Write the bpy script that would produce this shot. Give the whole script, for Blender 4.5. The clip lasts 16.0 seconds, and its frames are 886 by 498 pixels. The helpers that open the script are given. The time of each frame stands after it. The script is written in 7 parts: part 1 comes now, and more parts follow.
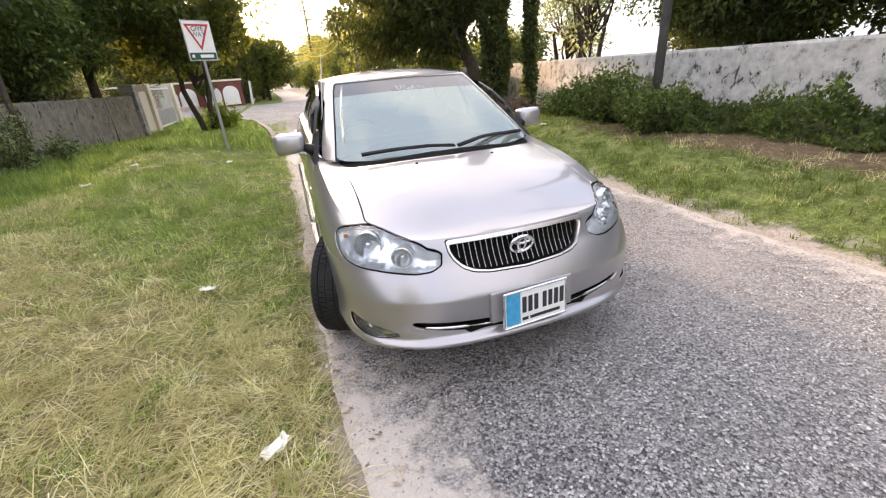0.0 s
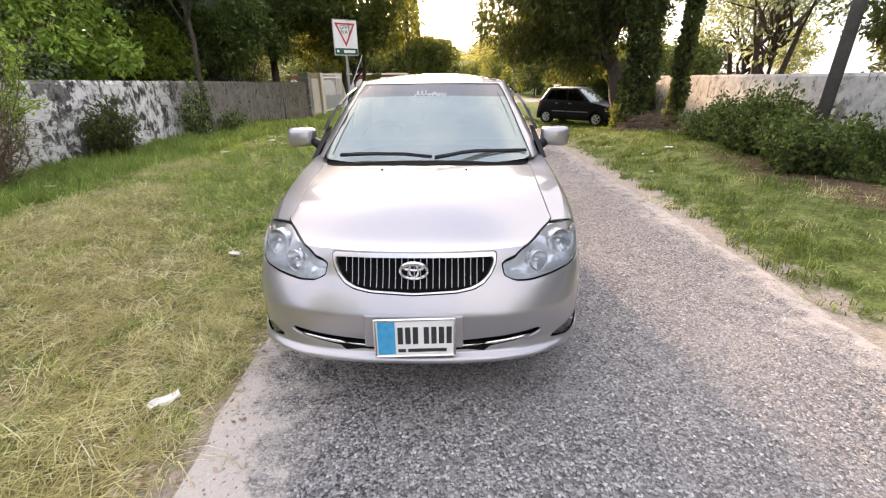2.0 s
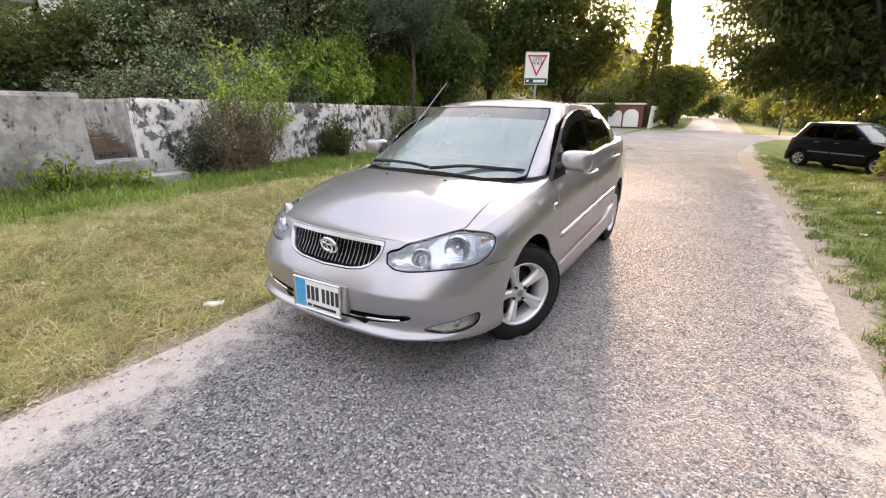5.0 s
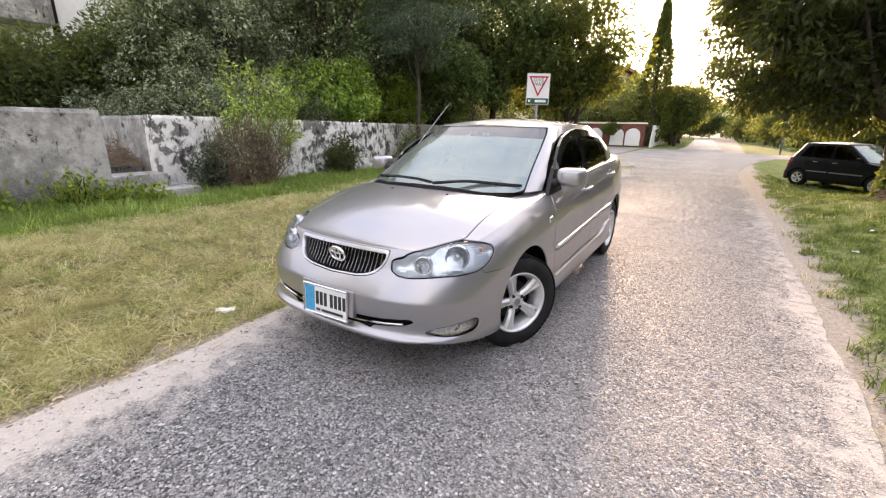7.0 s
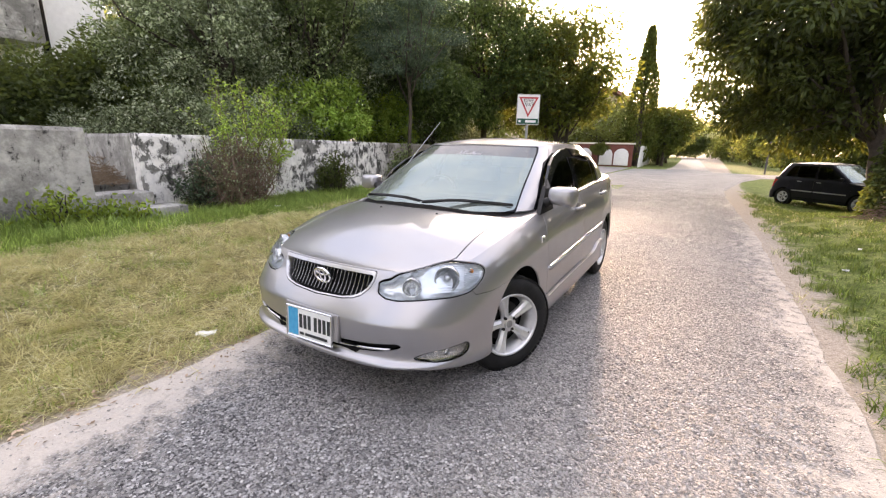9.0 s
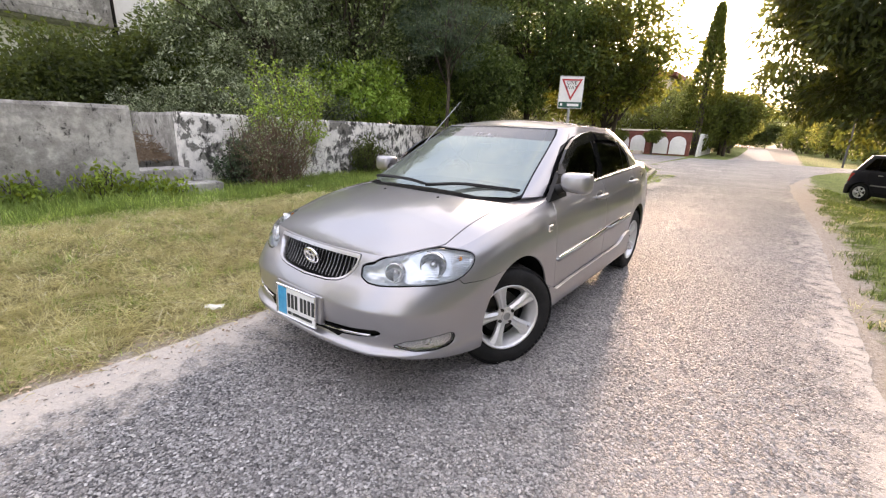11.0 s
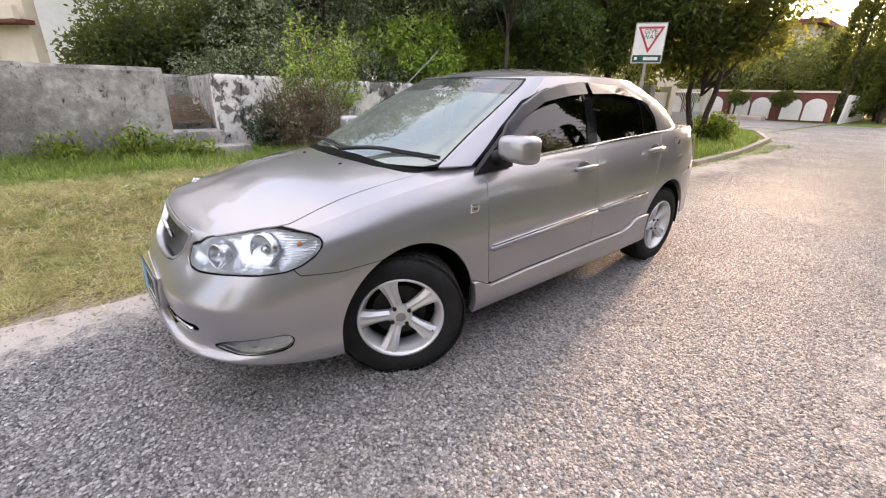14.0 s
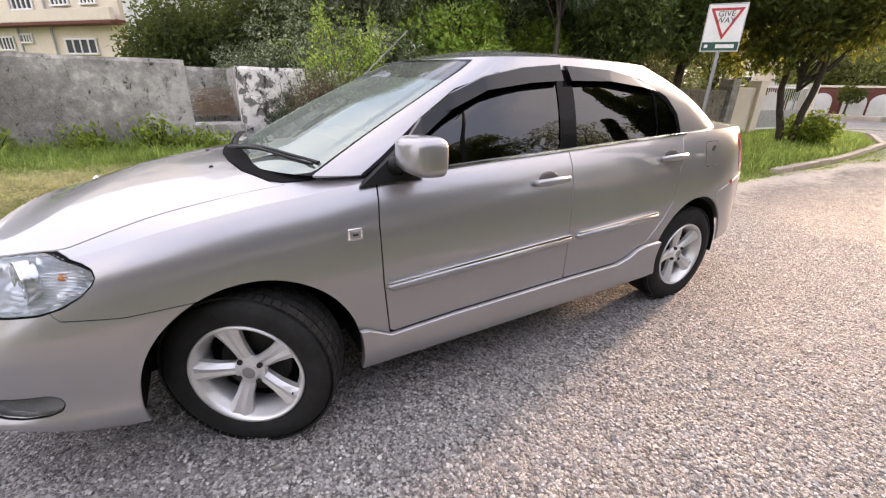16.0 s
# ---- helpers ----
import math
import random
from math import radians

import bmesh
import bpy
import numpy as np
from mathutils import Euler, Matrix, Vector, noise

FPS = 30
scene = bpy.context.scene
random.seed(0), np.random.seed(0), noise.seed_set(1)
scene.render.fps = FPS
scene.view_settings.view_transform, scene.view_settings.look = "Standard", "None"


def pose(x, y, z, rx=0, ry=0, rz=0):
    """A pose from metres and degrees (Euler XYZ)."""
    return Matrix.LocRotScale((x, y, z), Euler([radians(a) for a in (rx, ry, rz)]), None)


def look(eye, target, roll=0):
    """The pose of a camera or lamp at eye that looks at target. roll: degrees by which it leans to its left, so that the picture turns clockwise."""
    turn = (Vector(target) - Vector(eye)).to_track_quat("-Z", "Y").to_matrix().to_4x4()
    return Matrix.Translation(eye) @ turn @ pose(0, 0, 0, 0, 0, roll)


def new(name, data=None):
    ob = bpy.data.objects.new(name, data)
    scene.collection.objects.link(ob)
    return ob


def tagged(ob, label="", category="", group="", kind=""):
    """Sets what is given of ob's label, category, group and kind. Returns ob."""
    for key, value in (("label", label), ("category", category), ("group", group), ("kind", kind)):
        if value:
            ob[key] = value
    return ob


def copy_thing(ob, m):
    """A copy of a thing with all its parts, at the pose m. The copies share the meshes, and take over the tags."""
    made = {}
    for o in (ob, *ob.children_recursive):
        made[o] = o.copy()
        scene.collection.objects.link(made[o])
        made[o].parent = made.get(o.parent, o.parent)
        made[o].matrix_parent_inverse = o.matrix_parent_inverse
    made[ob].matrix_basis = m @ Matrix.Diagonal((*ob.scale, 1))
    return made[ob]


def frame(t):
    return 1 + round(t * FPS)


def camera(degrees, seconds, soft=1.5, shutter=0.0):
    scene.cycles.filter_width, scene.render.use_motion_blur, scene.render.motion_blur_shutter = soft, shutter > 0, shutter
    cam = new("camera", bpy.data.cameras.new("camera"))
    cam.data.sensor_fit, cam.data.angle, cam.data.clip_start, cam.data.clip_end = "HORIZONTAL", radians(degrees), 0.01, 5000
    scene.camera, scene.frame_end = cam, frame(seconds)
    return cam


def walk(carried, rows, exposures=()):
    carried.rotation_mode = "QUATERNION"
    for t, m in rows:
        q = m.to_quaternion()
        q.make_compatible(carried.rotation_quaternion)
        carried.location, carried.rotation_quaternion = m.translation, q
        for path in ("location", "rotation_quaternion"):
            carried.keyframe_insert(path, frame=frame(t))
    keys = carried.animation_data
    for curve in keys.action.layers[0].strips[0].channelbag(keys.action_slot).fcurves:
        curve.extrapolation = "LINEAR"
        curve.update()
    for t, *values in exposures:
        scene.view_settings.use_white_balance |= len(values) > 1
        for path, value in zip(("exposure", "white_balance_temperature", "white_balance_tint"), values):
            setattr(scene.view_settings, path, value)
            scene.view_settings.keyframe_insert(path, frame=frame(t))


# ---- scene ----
cam = camera(93.8, 16.0, 1.2)
PATH = [
    (0, (-0.892, -2.313, 1.445), (-0.311, -0.572, 0.65), -4.3),
    (0.5, (-0.664, -2.342, 1.454), (-0.201, -0.569, 0.653), -4.1),
    (1, (-0.325, -2.448, 1.456), (0.009, -0.643, 0.66), -3.2),
    (1.5, (-0.074, -2.446, 1.45), (0.102, -0.612, 0.671), -1.8),
    (2, (0.166, -2.358, 1.442), (0.117, -0.51, 0.679), -0.5),
    (2.5, (0.507, -2.223, 1.413), (0.245, -0.382, 0.676), 0.8),
    (3, (0.736, -2.142, 1.4), (0.207, -0.338, 0.717), 0.8),
    (3.5, (0.92, -2.206, 1.368), (0.162, -0.485, 0.688), 0.5),
    (4, (1.148, -2.183, 1.367), (0.222, -0.535, 0.714), 0.0),
    (4.2, (1.288, -2.162, 1.373), (0.312, -0.544, 0.718), -0.2),
    (6.3, (1.781, -2.361, 1.404), (0.738, -0.769, 0.791), 1.0),
    (6.5, (1.779, -2.354, 1.404), (0.736, -0.758, 0.801), 1.0),
    (7, (1.753, -2.348, 1.405), (0.702, -0.745, 0.833), 0.9),
    (7.5, (1.724, -2.286, 1.394), (0.676, -0.664, 0.877), 0.8),
    (8, (1.718, -2.279, 1.393), (0.675, -0.649, 0.889), 0.8),
    (8.5, (1.716, -2.279, 1.397), (0.677, -0.64, 0.912), 0.9),
    (9, (1.724, -2.276, 1.397), (0.691, -0.633, 0.911), 1.1),
    (9.5, (1.738, -2.284, 1.396), (0.691, -0.652, 0.904), 1.6),
    (9.7, (1.747, -2.292, 1.402), (0.688, -0.669, 0.905), 1.8),
    (11.8, (2.005, -1.769, 1.363), (0.752, -0.341, 0.738), 2.4),
    (12, (2.031, -1.711, 1.372), (0.771, -0.3, 0.725), 2.6),
    (12.5, (2.119, -1.519, 1.348), (0.8, -0.168, 0.689), 2.0),
    (13, (2.227, -1.341, 1.333), (0.869, -0.037, 0.659), 1.7),
    (13.5, (2.251, -1.157, 1.312), (0.853, 0.094, 0.618), 1.6),
    (14, (2.255, -0.944, 1.321), (0.807, 0.238, 0.608), 1.4),
    (14.5, (2.297, -0.693, 1.304), (0.782, 0.395, 0.582), 1.1),
    (15, (2.324, -0.469, 1.298), (0.77, 0.552, 0.562), 1.2),
    (15.5, (2.237, -0.247, 1.275), (0.659, 0.728, 0.527), 1.5),
    (16, (2.196, -0.015, 1.293), (0.584, 0.913, 0.557), 1.5),
]
EXPOSURE = 3.1
walk(cam, [(t, look(eye, target, roll)) for t, eye, target, roll in PATH], [(0, EXPOSURE, 6850, 19), (8, EXPOSURE, 6850, 20), (14, EXPOSURE, 6920, 21), (16, EXPOSURE + 0.1, 6950, 22)])

# ---- light ----
SUN_AZ, SUN_EL = -11.7, 9.5          # degrees from +y towards +x, and above the horizon
sun_dir = Vector((math.sin(radians(SUN_AZ)) * math.cos(radians(SUN_EL)), math.cos(radians(SUN_AZ)) * math.cos(radians(SUN_EL)), math.sin(radians(SUN_EL))))
world = bpy.data.worlds.new("sky")
scene.world = world
world.use_nodes = True
wn = world.node_tree.nodes
sky = wn.new("ShaderNodeTexSky")
sky.sky_type, sky.sun_disc = "NISHITA", False
sky.sun_elevation, sky.sun_rotation = radians(SUN_EL), radians(SUN_AZ)
sky.altitude, sky.air_density, sky.dust_density, sky.ozone_density = 500, 1.0, 2.5, 1.0
wn["Background"].inputs["Strength"].default_value = 0.15
# thin bright cloud over the whole sky
cloud = wn.new("ShaderNodeTexNoise")
cloud.inputs["Scale"].default_value, cloud.inputs["Detail"].default_value, cloud.inputs["Roughness"].default_value = 1.8, 7, 0.55
veil = wn.new("ShaderNodeValToRGB")
veil.color_ramp.elements[0].position, veil.color_ramp.elements[0].color = 0.38, (0.86, 0.86, 0.86, 1)
veil.color_ramp.elements[1].position, veil.color_ramp.elements[1].color = 0.6, (0.97, 0.97, 0.97, 1)
haze = wn.new("ShaderNodeMix")
haze.data_type = "RGBA"
tone = wn.new("ShaderNodeValToRGB")
tone.color_ramp.elements[0].position, tone.color_ramp.elements[0].color = 0.43, (0.57, 0.645, 0.8, 1)
tone.color_ramp.elements[1].position, tone.color_ramp.elements[1].color = 0.55, (0.95, 0.955, 0.985, 1)
gain = wn.new("ShaderNodeVectorMath")
gain.operation = "SCALE"
# the thin cloud changes slowly from the sunward side to the other
toward = wn.new("ShaderNodeVectorMath")
toward.operation = "DOT_PRODUCT"
toward.inputs[1].default_value = (math.sin(radians(SUN_AZ)), math.cos(radians(SUN_AZ)), 0.0)
side = wn.new("ShaderNodeMapRange")
side.interpolation_type = "SMOOTHERSTEP"
side.inputs["From Min"].default_value, side.inputs["From Max"].default_value = -0.55, 1.0
side.inputs["To Min"].default_value, side.inputs["To Max"].default_value = 1.95, 1.75
# and it is brighter overhead than towards the horizon
height = wn.new("ShaderNodeSeparateXYZ")
overhead = wn.new("ShaderNodeMapRange")
overhead.interpolation_type = "SMOOTHSTEP"
overhead.inputs["From Min"].default_value, overhead.inputs["From Max"].default_value = 0.1, 0.85
overhead.inputs["To Min"].default_value, overhead.inputs["To Max"].default_value = 0.88, 1.07
lift = wn.new("ShaderNodeMath")
lift.operation = "MULTIPLY"
wl = world.node_tree.links
wl.new(wn.new("ShaderNodeTexCoord").outputs["Generated"], cloud.inputs["Vector"])
wl.new(cloud.outputs["Fac"], veil.inputs[0])
wl.new(veil.outputs[0], haze.inputs[0])
wl.new(cloud.outputs["Fac"], tone.inputs[0])
wl.new(cloud.inputs["Vector"].links[0].from_socket, toward.inputs[0])
wl.new(toward.outputs["Value"], side.inputs["Value"])
wl.new(cloud.inputs["Vector"].links[0].from_socket, height.inputs[0])
wl.new(height.outputs["Z"], overhead.inputs["Value"])
wl.new(overhead.outputs["Result"], lift.inputs[0])
wl.new(side.outputs["Result"], lift.inputs[1])
wl.new(lift.outputs[0], gain.inputs["Scale"])
wl.new(tone.outputs[0], gain.inputs[0])
wl.new(gain.outputs[0], haze.inputs[7])
wl.new(sky.outputs["Color"], haze.inputs[6])
# the low sun's wide warm glow in the haze
near_sun = wn.new("ShaderNodeVectorMath")
near_sun.operation = "DOT_PRODUCT"
near_sun.inputs[1].default_value = sun_dir
glow = wn.new("ShaderNodeMapRange")
glow.interpolation_type = "SMOOTHERSTEP"
glow.inputs["From Min"].default_value, glow.inputs["From Max"].default_value = 0.72, 1.0
fall = wn.new("ShaderNodeMath")
fall.operation, fall.inputs[1].default_value = "POWER", 1.6
warm = wn.new("ShaderNodeVectorMath")
warm.operation = "SCALE"
warm.inputs[0].default_value = (10.0, 8.6, 6.8)
total = wn.new("ShaderNodeVectorMath")
total.operation = "ADD"
wl.new(cloud.inputs["Vector"].links[0].from_socket, near_sun.inputs[0])
wl.new(near_sun.outputs["Value"], glow.inputs["Value"])
wl.new(glow.outputs["Result"], fall.inputs[0])
wl.new(fall.outputs[0], warm.inputs["Scale"])
wl.new(haze.outputs[2], total.inputs[0])
wl.new(warm.outputs[0], total.inputs[1])
wl.new(total.outputs[0], wn["Background"].inputs["Color"])
sun = new("sun", bpy.data.lights.new("sun", "SUN"))
sun.data.energy, sun.data.angle, sun.data.color = 2.2, radians(5.0), (1.0, 0.72, 0.48)
sun.matrix_world = look(sun_dir * 50, (0, 0, 0))


# ---- materials ----
def nodes_of(name):
    m = bpy.data.materials.new(name)
    m.use_nodes = True
    t = m.node_tree
    return m, t, t.nodes["Principled BSDF"]


def ramp(t, source, stops):
    r = t.nodes.new("ShaderNodeValToRGB")
    while len(r.color_ramp.elements) < len(stops):
        r.color_ramp.elements.new(0.5)
    for e, (p, c) in zip(r.color_ramp.elements, stops):
        e.position, e.color = p, (*c, 1) if len(c) == 3 else c
    t.links.new(source, r.inputs[0])
    return r.outputs[0]


def grain(t, scale, detail=4, rough=0.6, kind="NOISE", coord="Object", stretch=None, distort=0.0):
    co = t.nodes.new("ShaderNodeTexCoord").outputs[coord]
    if stretch:
        mp = t.nodes.new("ShaderNodeMapping")
        mp.inputs["Scale"].default_value = stretch
        t.links.new(co, mp.inputs[0])
        co = mp.outputs[0]
    if kind == "NOISE":
        n = t.nodes.new("ShaderNodeTexNoise")
        n.inputs["Detail"].default_value, n.inputs["Roughness"].default_value = detail, rough
        n.inputs["Distortion"].default_value = distort
        out = n.outputs["Fac"]
    else:
        n = t.nodes.new("ShaderNodeTexVoronoi")
        n.feature = kind
        out = n.outputs["Distance"]
    n.inputs["Scale"].default_value = scale
    t.links.new(co, n.inputs["Vector"])
    return out


def mixed(t, fac, a, b, how="MIX"):
    m = t.nodes.new("ShaderNodeMix")
    m.data_type, m.blend_type = "RGBA", how
    for socket, value in ((m.inputs[0], fac), (m.inputs[6], a), (m.inputs[7], b)):
        if isinstance(value, (int, float)):
            socket.default_value = value
        elif isinstance(value, tuple):
            socket.default_value = (*value, 1)
        else:
            t.links.new(value, socket)
    return m.outputs[2]


def maths(t, op, a, b=None, c=None):
    m = t.nodes.new("ShaderNodeMath")
    m.operation = op
    for socket, value in zip(m.inputs, (a, b, c)):
        if isinstance(value, (int, float)):
            socket.default_value = value
        elif value is not None:
            t.links.new(value, socket)
    return m.outputs[0]


def bumped(t, bsdf, height, strength, distance):
    b = t.nodes.new("ShaderNodeBump")
    b.inputs["Strength"].default_value, b.inputs["Distance"].default_value = strength, distance
    t.links.new(height, b.inputs["Height"])
    t.links.new(b.outputs[0], bsdf.inputs["Normal"])


def plain(name, dark, light, scale=6.0, rough=0.6, metal=0.0, bump=0.2, fine=60.0, coat=0.0, specular=0.5):
    """Two scales of variation between two colours, a fine relief."""
    m, t, b = nodes_of(name)
    big, small = grain(t, scale, 3), grain(t, fine, 4)
    fac = maths(t, "ADD", maths(t, "MULTIPLY", big, 0.6), maths(t, "MULTIPLY", small, 0.4))
    t.links.new(ramp(t, fac, [(0.3, dark), (0.7, light)]), b.inputs["Base Color"])
    b.inputs["Roughness"].default_value, b.inputs["Metallic"].default_value = rough, metal
    b.inputs["Coat Weight"].default_value, b.inputs["Coat Roughness"].default_value = coat, 0.04
    b.inputs["Specular IOR Level"].default_value = specular
    t.links.new(maths(t, "ADD", maths(t, "MULTIPLY", small, 0.16), rough - 0.08), b.inputs["Roughness"])
    if bump:
        bumped(t, b, small, bump, 0.003)
    return m


def leafy(name, dark, light, tint=(0.5, 0.55, 0.1), through_light=0.45, gloss=0.35, patchy=0.9):
    """Leaves: colour differs from leaf to leaf, light shines through."""
    m, t, b = nodes_of(name)
    isl = t.nodes.new("ShaderNodeNewGeometry").outputs["Random Per Island"]
    # the brightest few leaves hold glints in their colour
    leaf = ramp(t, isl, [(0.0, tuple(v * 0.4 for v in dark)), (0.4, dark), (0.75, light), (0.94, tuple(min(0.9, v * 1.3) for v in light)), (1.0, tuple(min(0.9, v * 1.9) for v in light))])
    # noise patches put the dark of hollows between clumps into the colour
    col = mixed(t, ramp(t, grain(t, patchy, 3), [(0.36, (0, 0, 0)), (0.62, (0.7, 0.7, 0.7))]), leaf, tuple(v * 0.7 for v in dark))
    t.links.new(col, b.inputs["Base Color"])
    b.inputs["Roughness"].default_value = 1 - gloss
    b.inputs["Specular IOR Level"].default_value = 0.3
    tr = t.nodes.new("ShaderNodeBsdfTranslucent")
    t.links.new(mixed(t, 0.6, col, tint), tr.inputs["Color"])
    mx = t.nodes.new("ShaderNodeMixShader")
    mx.inputs[0].default_value = through_light
    out = t.nodes["Material Output"]
    t.links.new(b.outputs[0], mx.inputs[1])
    t.links.new(tr.outputs[0], mx.inputs[2])
    t.links.new(mx.outputs[0], out.inputs["Surface"])
    return m


def glazing(name, tint, gloss_tint=(1, 1, 1), rough=0.01, ior=1.5, dust=0.0):
    """Thin tinted glass: clear to the tint, with a mirror film that grows towards grazing."""
    m, t, b = nodes_of(name)
    t.nodes.remove(b)
    clear, mirror, mx = t.nodes.new("ShaderNodeBsdfTransparent"), t.nodes.new("ShaderNodeBsdfGlossy"), t.nodes.new("ShaderNodeMixShader")
    clear.inputs[0].default_value, mirror.inputs[0].default_value = (*tint, 1), (*gloss_tint, 1)
    mirror.inputs["Roughness"].default_value = rough
    f = t.nodes.new("ShaderNodeFresnel")
    f.inputs["IOR"].default_value = ior
    t.links.new(f.outputs[0], mx.inputs[0])
    t.links.new(clear.outputs[0], mx.inputs[1])
    t.links.new(mirror.outputs[0], mx.inputs[2])
    last = mx.outputs[0]
    # dust film, its pale green also holding the sky's reflection
    if dust:
        film, over = t.nodes.new("ShaderNodeBsdfDiffuse"), t.nodes.new("ShaderNodeMixShader")
        film.inputs[0].default_value = (0.55, 0.62, 0.56, 1)
        t.links.new(maths(t, "MULTIPLY", maths(t, "ADD", grain(t, 2.2, 4), 0.5), dust), over.inputs[0])
        t.links.new(last, over.inputs[1])
        t.links.new(film.outputs[0], over.inputs[2])
        last = over.outputs[0]
    t.links.new(last, t.nodes["Material Output"].inputs["Surface"])
    return m


def fluted(name):
    """Bright plated bowl with level flutes in its outer third and small facets."""
    m, t, b = nodes_of(name)
    place = t.nodes.new("ShaderNodeSeparateXYZ")
    t.links.new(t.nodes.new("ShaderNodeTexCoord").outputs["Object"], place.inputs[0])
    flute = maths(t, "MULTIPLY", maths(t, "ABSOLUTE", maths(t, "SINE", maths(t, "MULTIPLY", place.outputs[2], 330.0))), maths(t, "MINIMUM", 1.0, maths(t, "MAXIMUM", 0.0, maths(t, "DIVIDE", maths(t, "SUBTRACT", maths(t, "ABSOLUTE", place.outputs[0]), 0.6), 0.06))))
    t.links.new(mixed(t, grain(t, 12, 2), (0.6, 0.63, 0.66), (0.82, 0.85, 0.87)), b.inputs["Base Color"])
    b.inputs["Roughness"].default_value, b.inputs["Metallic"].default_value = 0.12, 0.6
    cells = grain(t, 26, kind="F1")
    bumped(t, b, maths(t, "ADD", maths(t, "MULTIPLY", flute, 0.3), cells), 0.55, 0.005)
    return m


def asphalt_material():
    m, t, b = nodes_of("chip_seal")
    cell = t.nodes.new("ShaderNodeTexVoronoi")
    cell.inputs["Scale"].default_value = 86
    # ragged chips: the cells are warped by a fine noise
    warp = t.nodes.new("ShaderNodeTexNoise")
    warp.inputs["Scale"].default_value, warp.inputs["Detail"].default_value = 120, 3
    shift = t.nodes.new("ShaderNodeVectorMath")
    shift.operation = "MULTIPLY_ADD"
    shift.inputs[1].default_value = (0.016, 0.016, 0.016)
    here = t.nodes.new("ShaderNodeTexCoord").outputs["Object"]
    t.links.new(here, warp.inputs["Vector"])
    t.links.new(warp.outputs["Color"], shift.inputs[0])
    t.links.new(here, shift.inputs[2])
    t.links.new(shift.outputs[0], cell.inputs["Vector"])
    stones = cell.outputs["Distance"]
    sep = t.nodes.new("ShaderNodeSeparateColor")
    t.links.new(cell.outputs["Color"], sep.inputs[0])
    big = grain(t, 0.8, 5)
    mid = grain(t, 9, 4)
    stone = ramp(t, sep.outputs[0], [(0.0, (0.1, 0.1, 0.103)), (0.35, (0.29, 0.285, 0.278)), (0.8, (0.47, 0.46, 0.447)), (1.0, (0.62, 0.61, 0.59))])
    col = mixed(t, ramp(t, stones, [(0.55, (0, 0, 0)), (0.85, (0.95, 0.95, 0.95))]), stone, (0.045, 0.045, 0.048))
    col = mixed(t, ramp(t, big, [(0.35, (0.25, 0.25, 0.25)), (0.75, (0.8, 0.8, 0.8))]), col, (0.42, 0.39, 0.385), "SOFT_LIGHT")
    dust = ramp(t, maths(t, "ADD", maths(t, "MULTIPLY", big, 0.6), maths(t, "MULTIPLY", mid, 0.4)), [(0.5, (0, 0, 0)), (0.72, (0.55, 0.55, 0.55))])
    col = mixed(t, dust, col, (0.52, 0.49, 0.465))
    road_y = t.nodes.new("ShaderNodeSeparateXYZ")
    t.links.new(t.nodes.new("ShaderNodeTexCoord").outputs["Object"], road_y.inputs[0])
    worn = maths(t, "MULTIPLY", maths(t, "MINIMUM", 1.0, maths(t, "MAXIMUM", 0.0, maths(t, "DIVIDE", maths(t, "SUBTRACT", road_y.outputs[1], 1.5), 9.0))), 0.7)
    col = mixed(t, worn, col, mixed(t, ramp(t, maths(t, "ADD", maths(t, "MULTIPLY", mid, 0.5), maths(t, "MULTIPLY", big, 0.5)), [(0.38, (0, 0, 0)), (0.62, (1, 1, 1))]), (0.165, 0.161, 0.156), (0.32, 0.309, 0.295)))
    # the open half of the road turns paler towards its near end
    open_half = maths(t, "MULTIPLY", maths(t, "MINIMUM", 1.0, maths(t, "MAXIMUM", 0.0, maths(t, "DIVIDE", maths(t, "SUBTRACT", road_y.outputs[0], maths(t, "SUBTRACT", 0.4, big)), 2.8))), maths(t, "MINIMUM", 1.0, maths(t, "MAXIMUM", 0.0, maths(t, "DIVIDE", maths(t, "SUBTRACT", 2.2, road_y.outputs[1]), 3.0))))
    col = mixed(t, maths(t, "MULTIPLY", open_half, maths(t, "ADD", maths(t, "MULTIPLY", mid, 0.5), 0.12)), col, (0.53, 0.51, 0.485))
    # sand washed over the edges of the carriageway
    x = t.nodes.new("ShaderNodeSeparateXYZ")
    t.links.new(t.nodes.new("ShaderNodeTexCoord").outputs["Object"], x.inputs[0])
    spill = maths(t, "MULTIPLY", maths(t, "MINIMUM", 1.0, maths(t, "MAXIMUM", 0.0, maths(t, "DIVIDE", maths(t, "SUBTRACT", -0.6, x.outputs[1]), 0.9))), 0.36)
    off = maths(t, "MAXIMUM", maths(t, "ADD", spill, maths(t, "SUBTRACT", 0.88, x.outputs[0])), maths(t, "SUBTRACT", x.outputs[0], 0.84))
    edge = maths(t, "ADD", off, maths(t, "MULTIPLY", maths(t, "ADD", maths(t, "MULTIPLY", maths(t, "SUBTRACT", mid, 0.5), 1.3), maths(t, "SUBTRACT", big, 0.5)), 1.0))
    # the junction is swept clean, the lane beyond it is sandy all over
    near_run = maths(t, "MINIMUM", 1.0, maths(t, "MAXIMUM", 0.0, maths(t, "DIVIDE", maths(t, "SUBTRACT", 14.0, x.outputs[1]), 4.0)))
    lane = maths(t, "MINIMUM", 0.85, maths(t, "MAXIMUM", 0.0, maths(t, "DIVIDE", maths(t, "SUBTRACT", x.outputs[1], maths(t, "ADD", 30.0, maths(t, "MULTIPLY", mid, 4.0))), 3.0)))
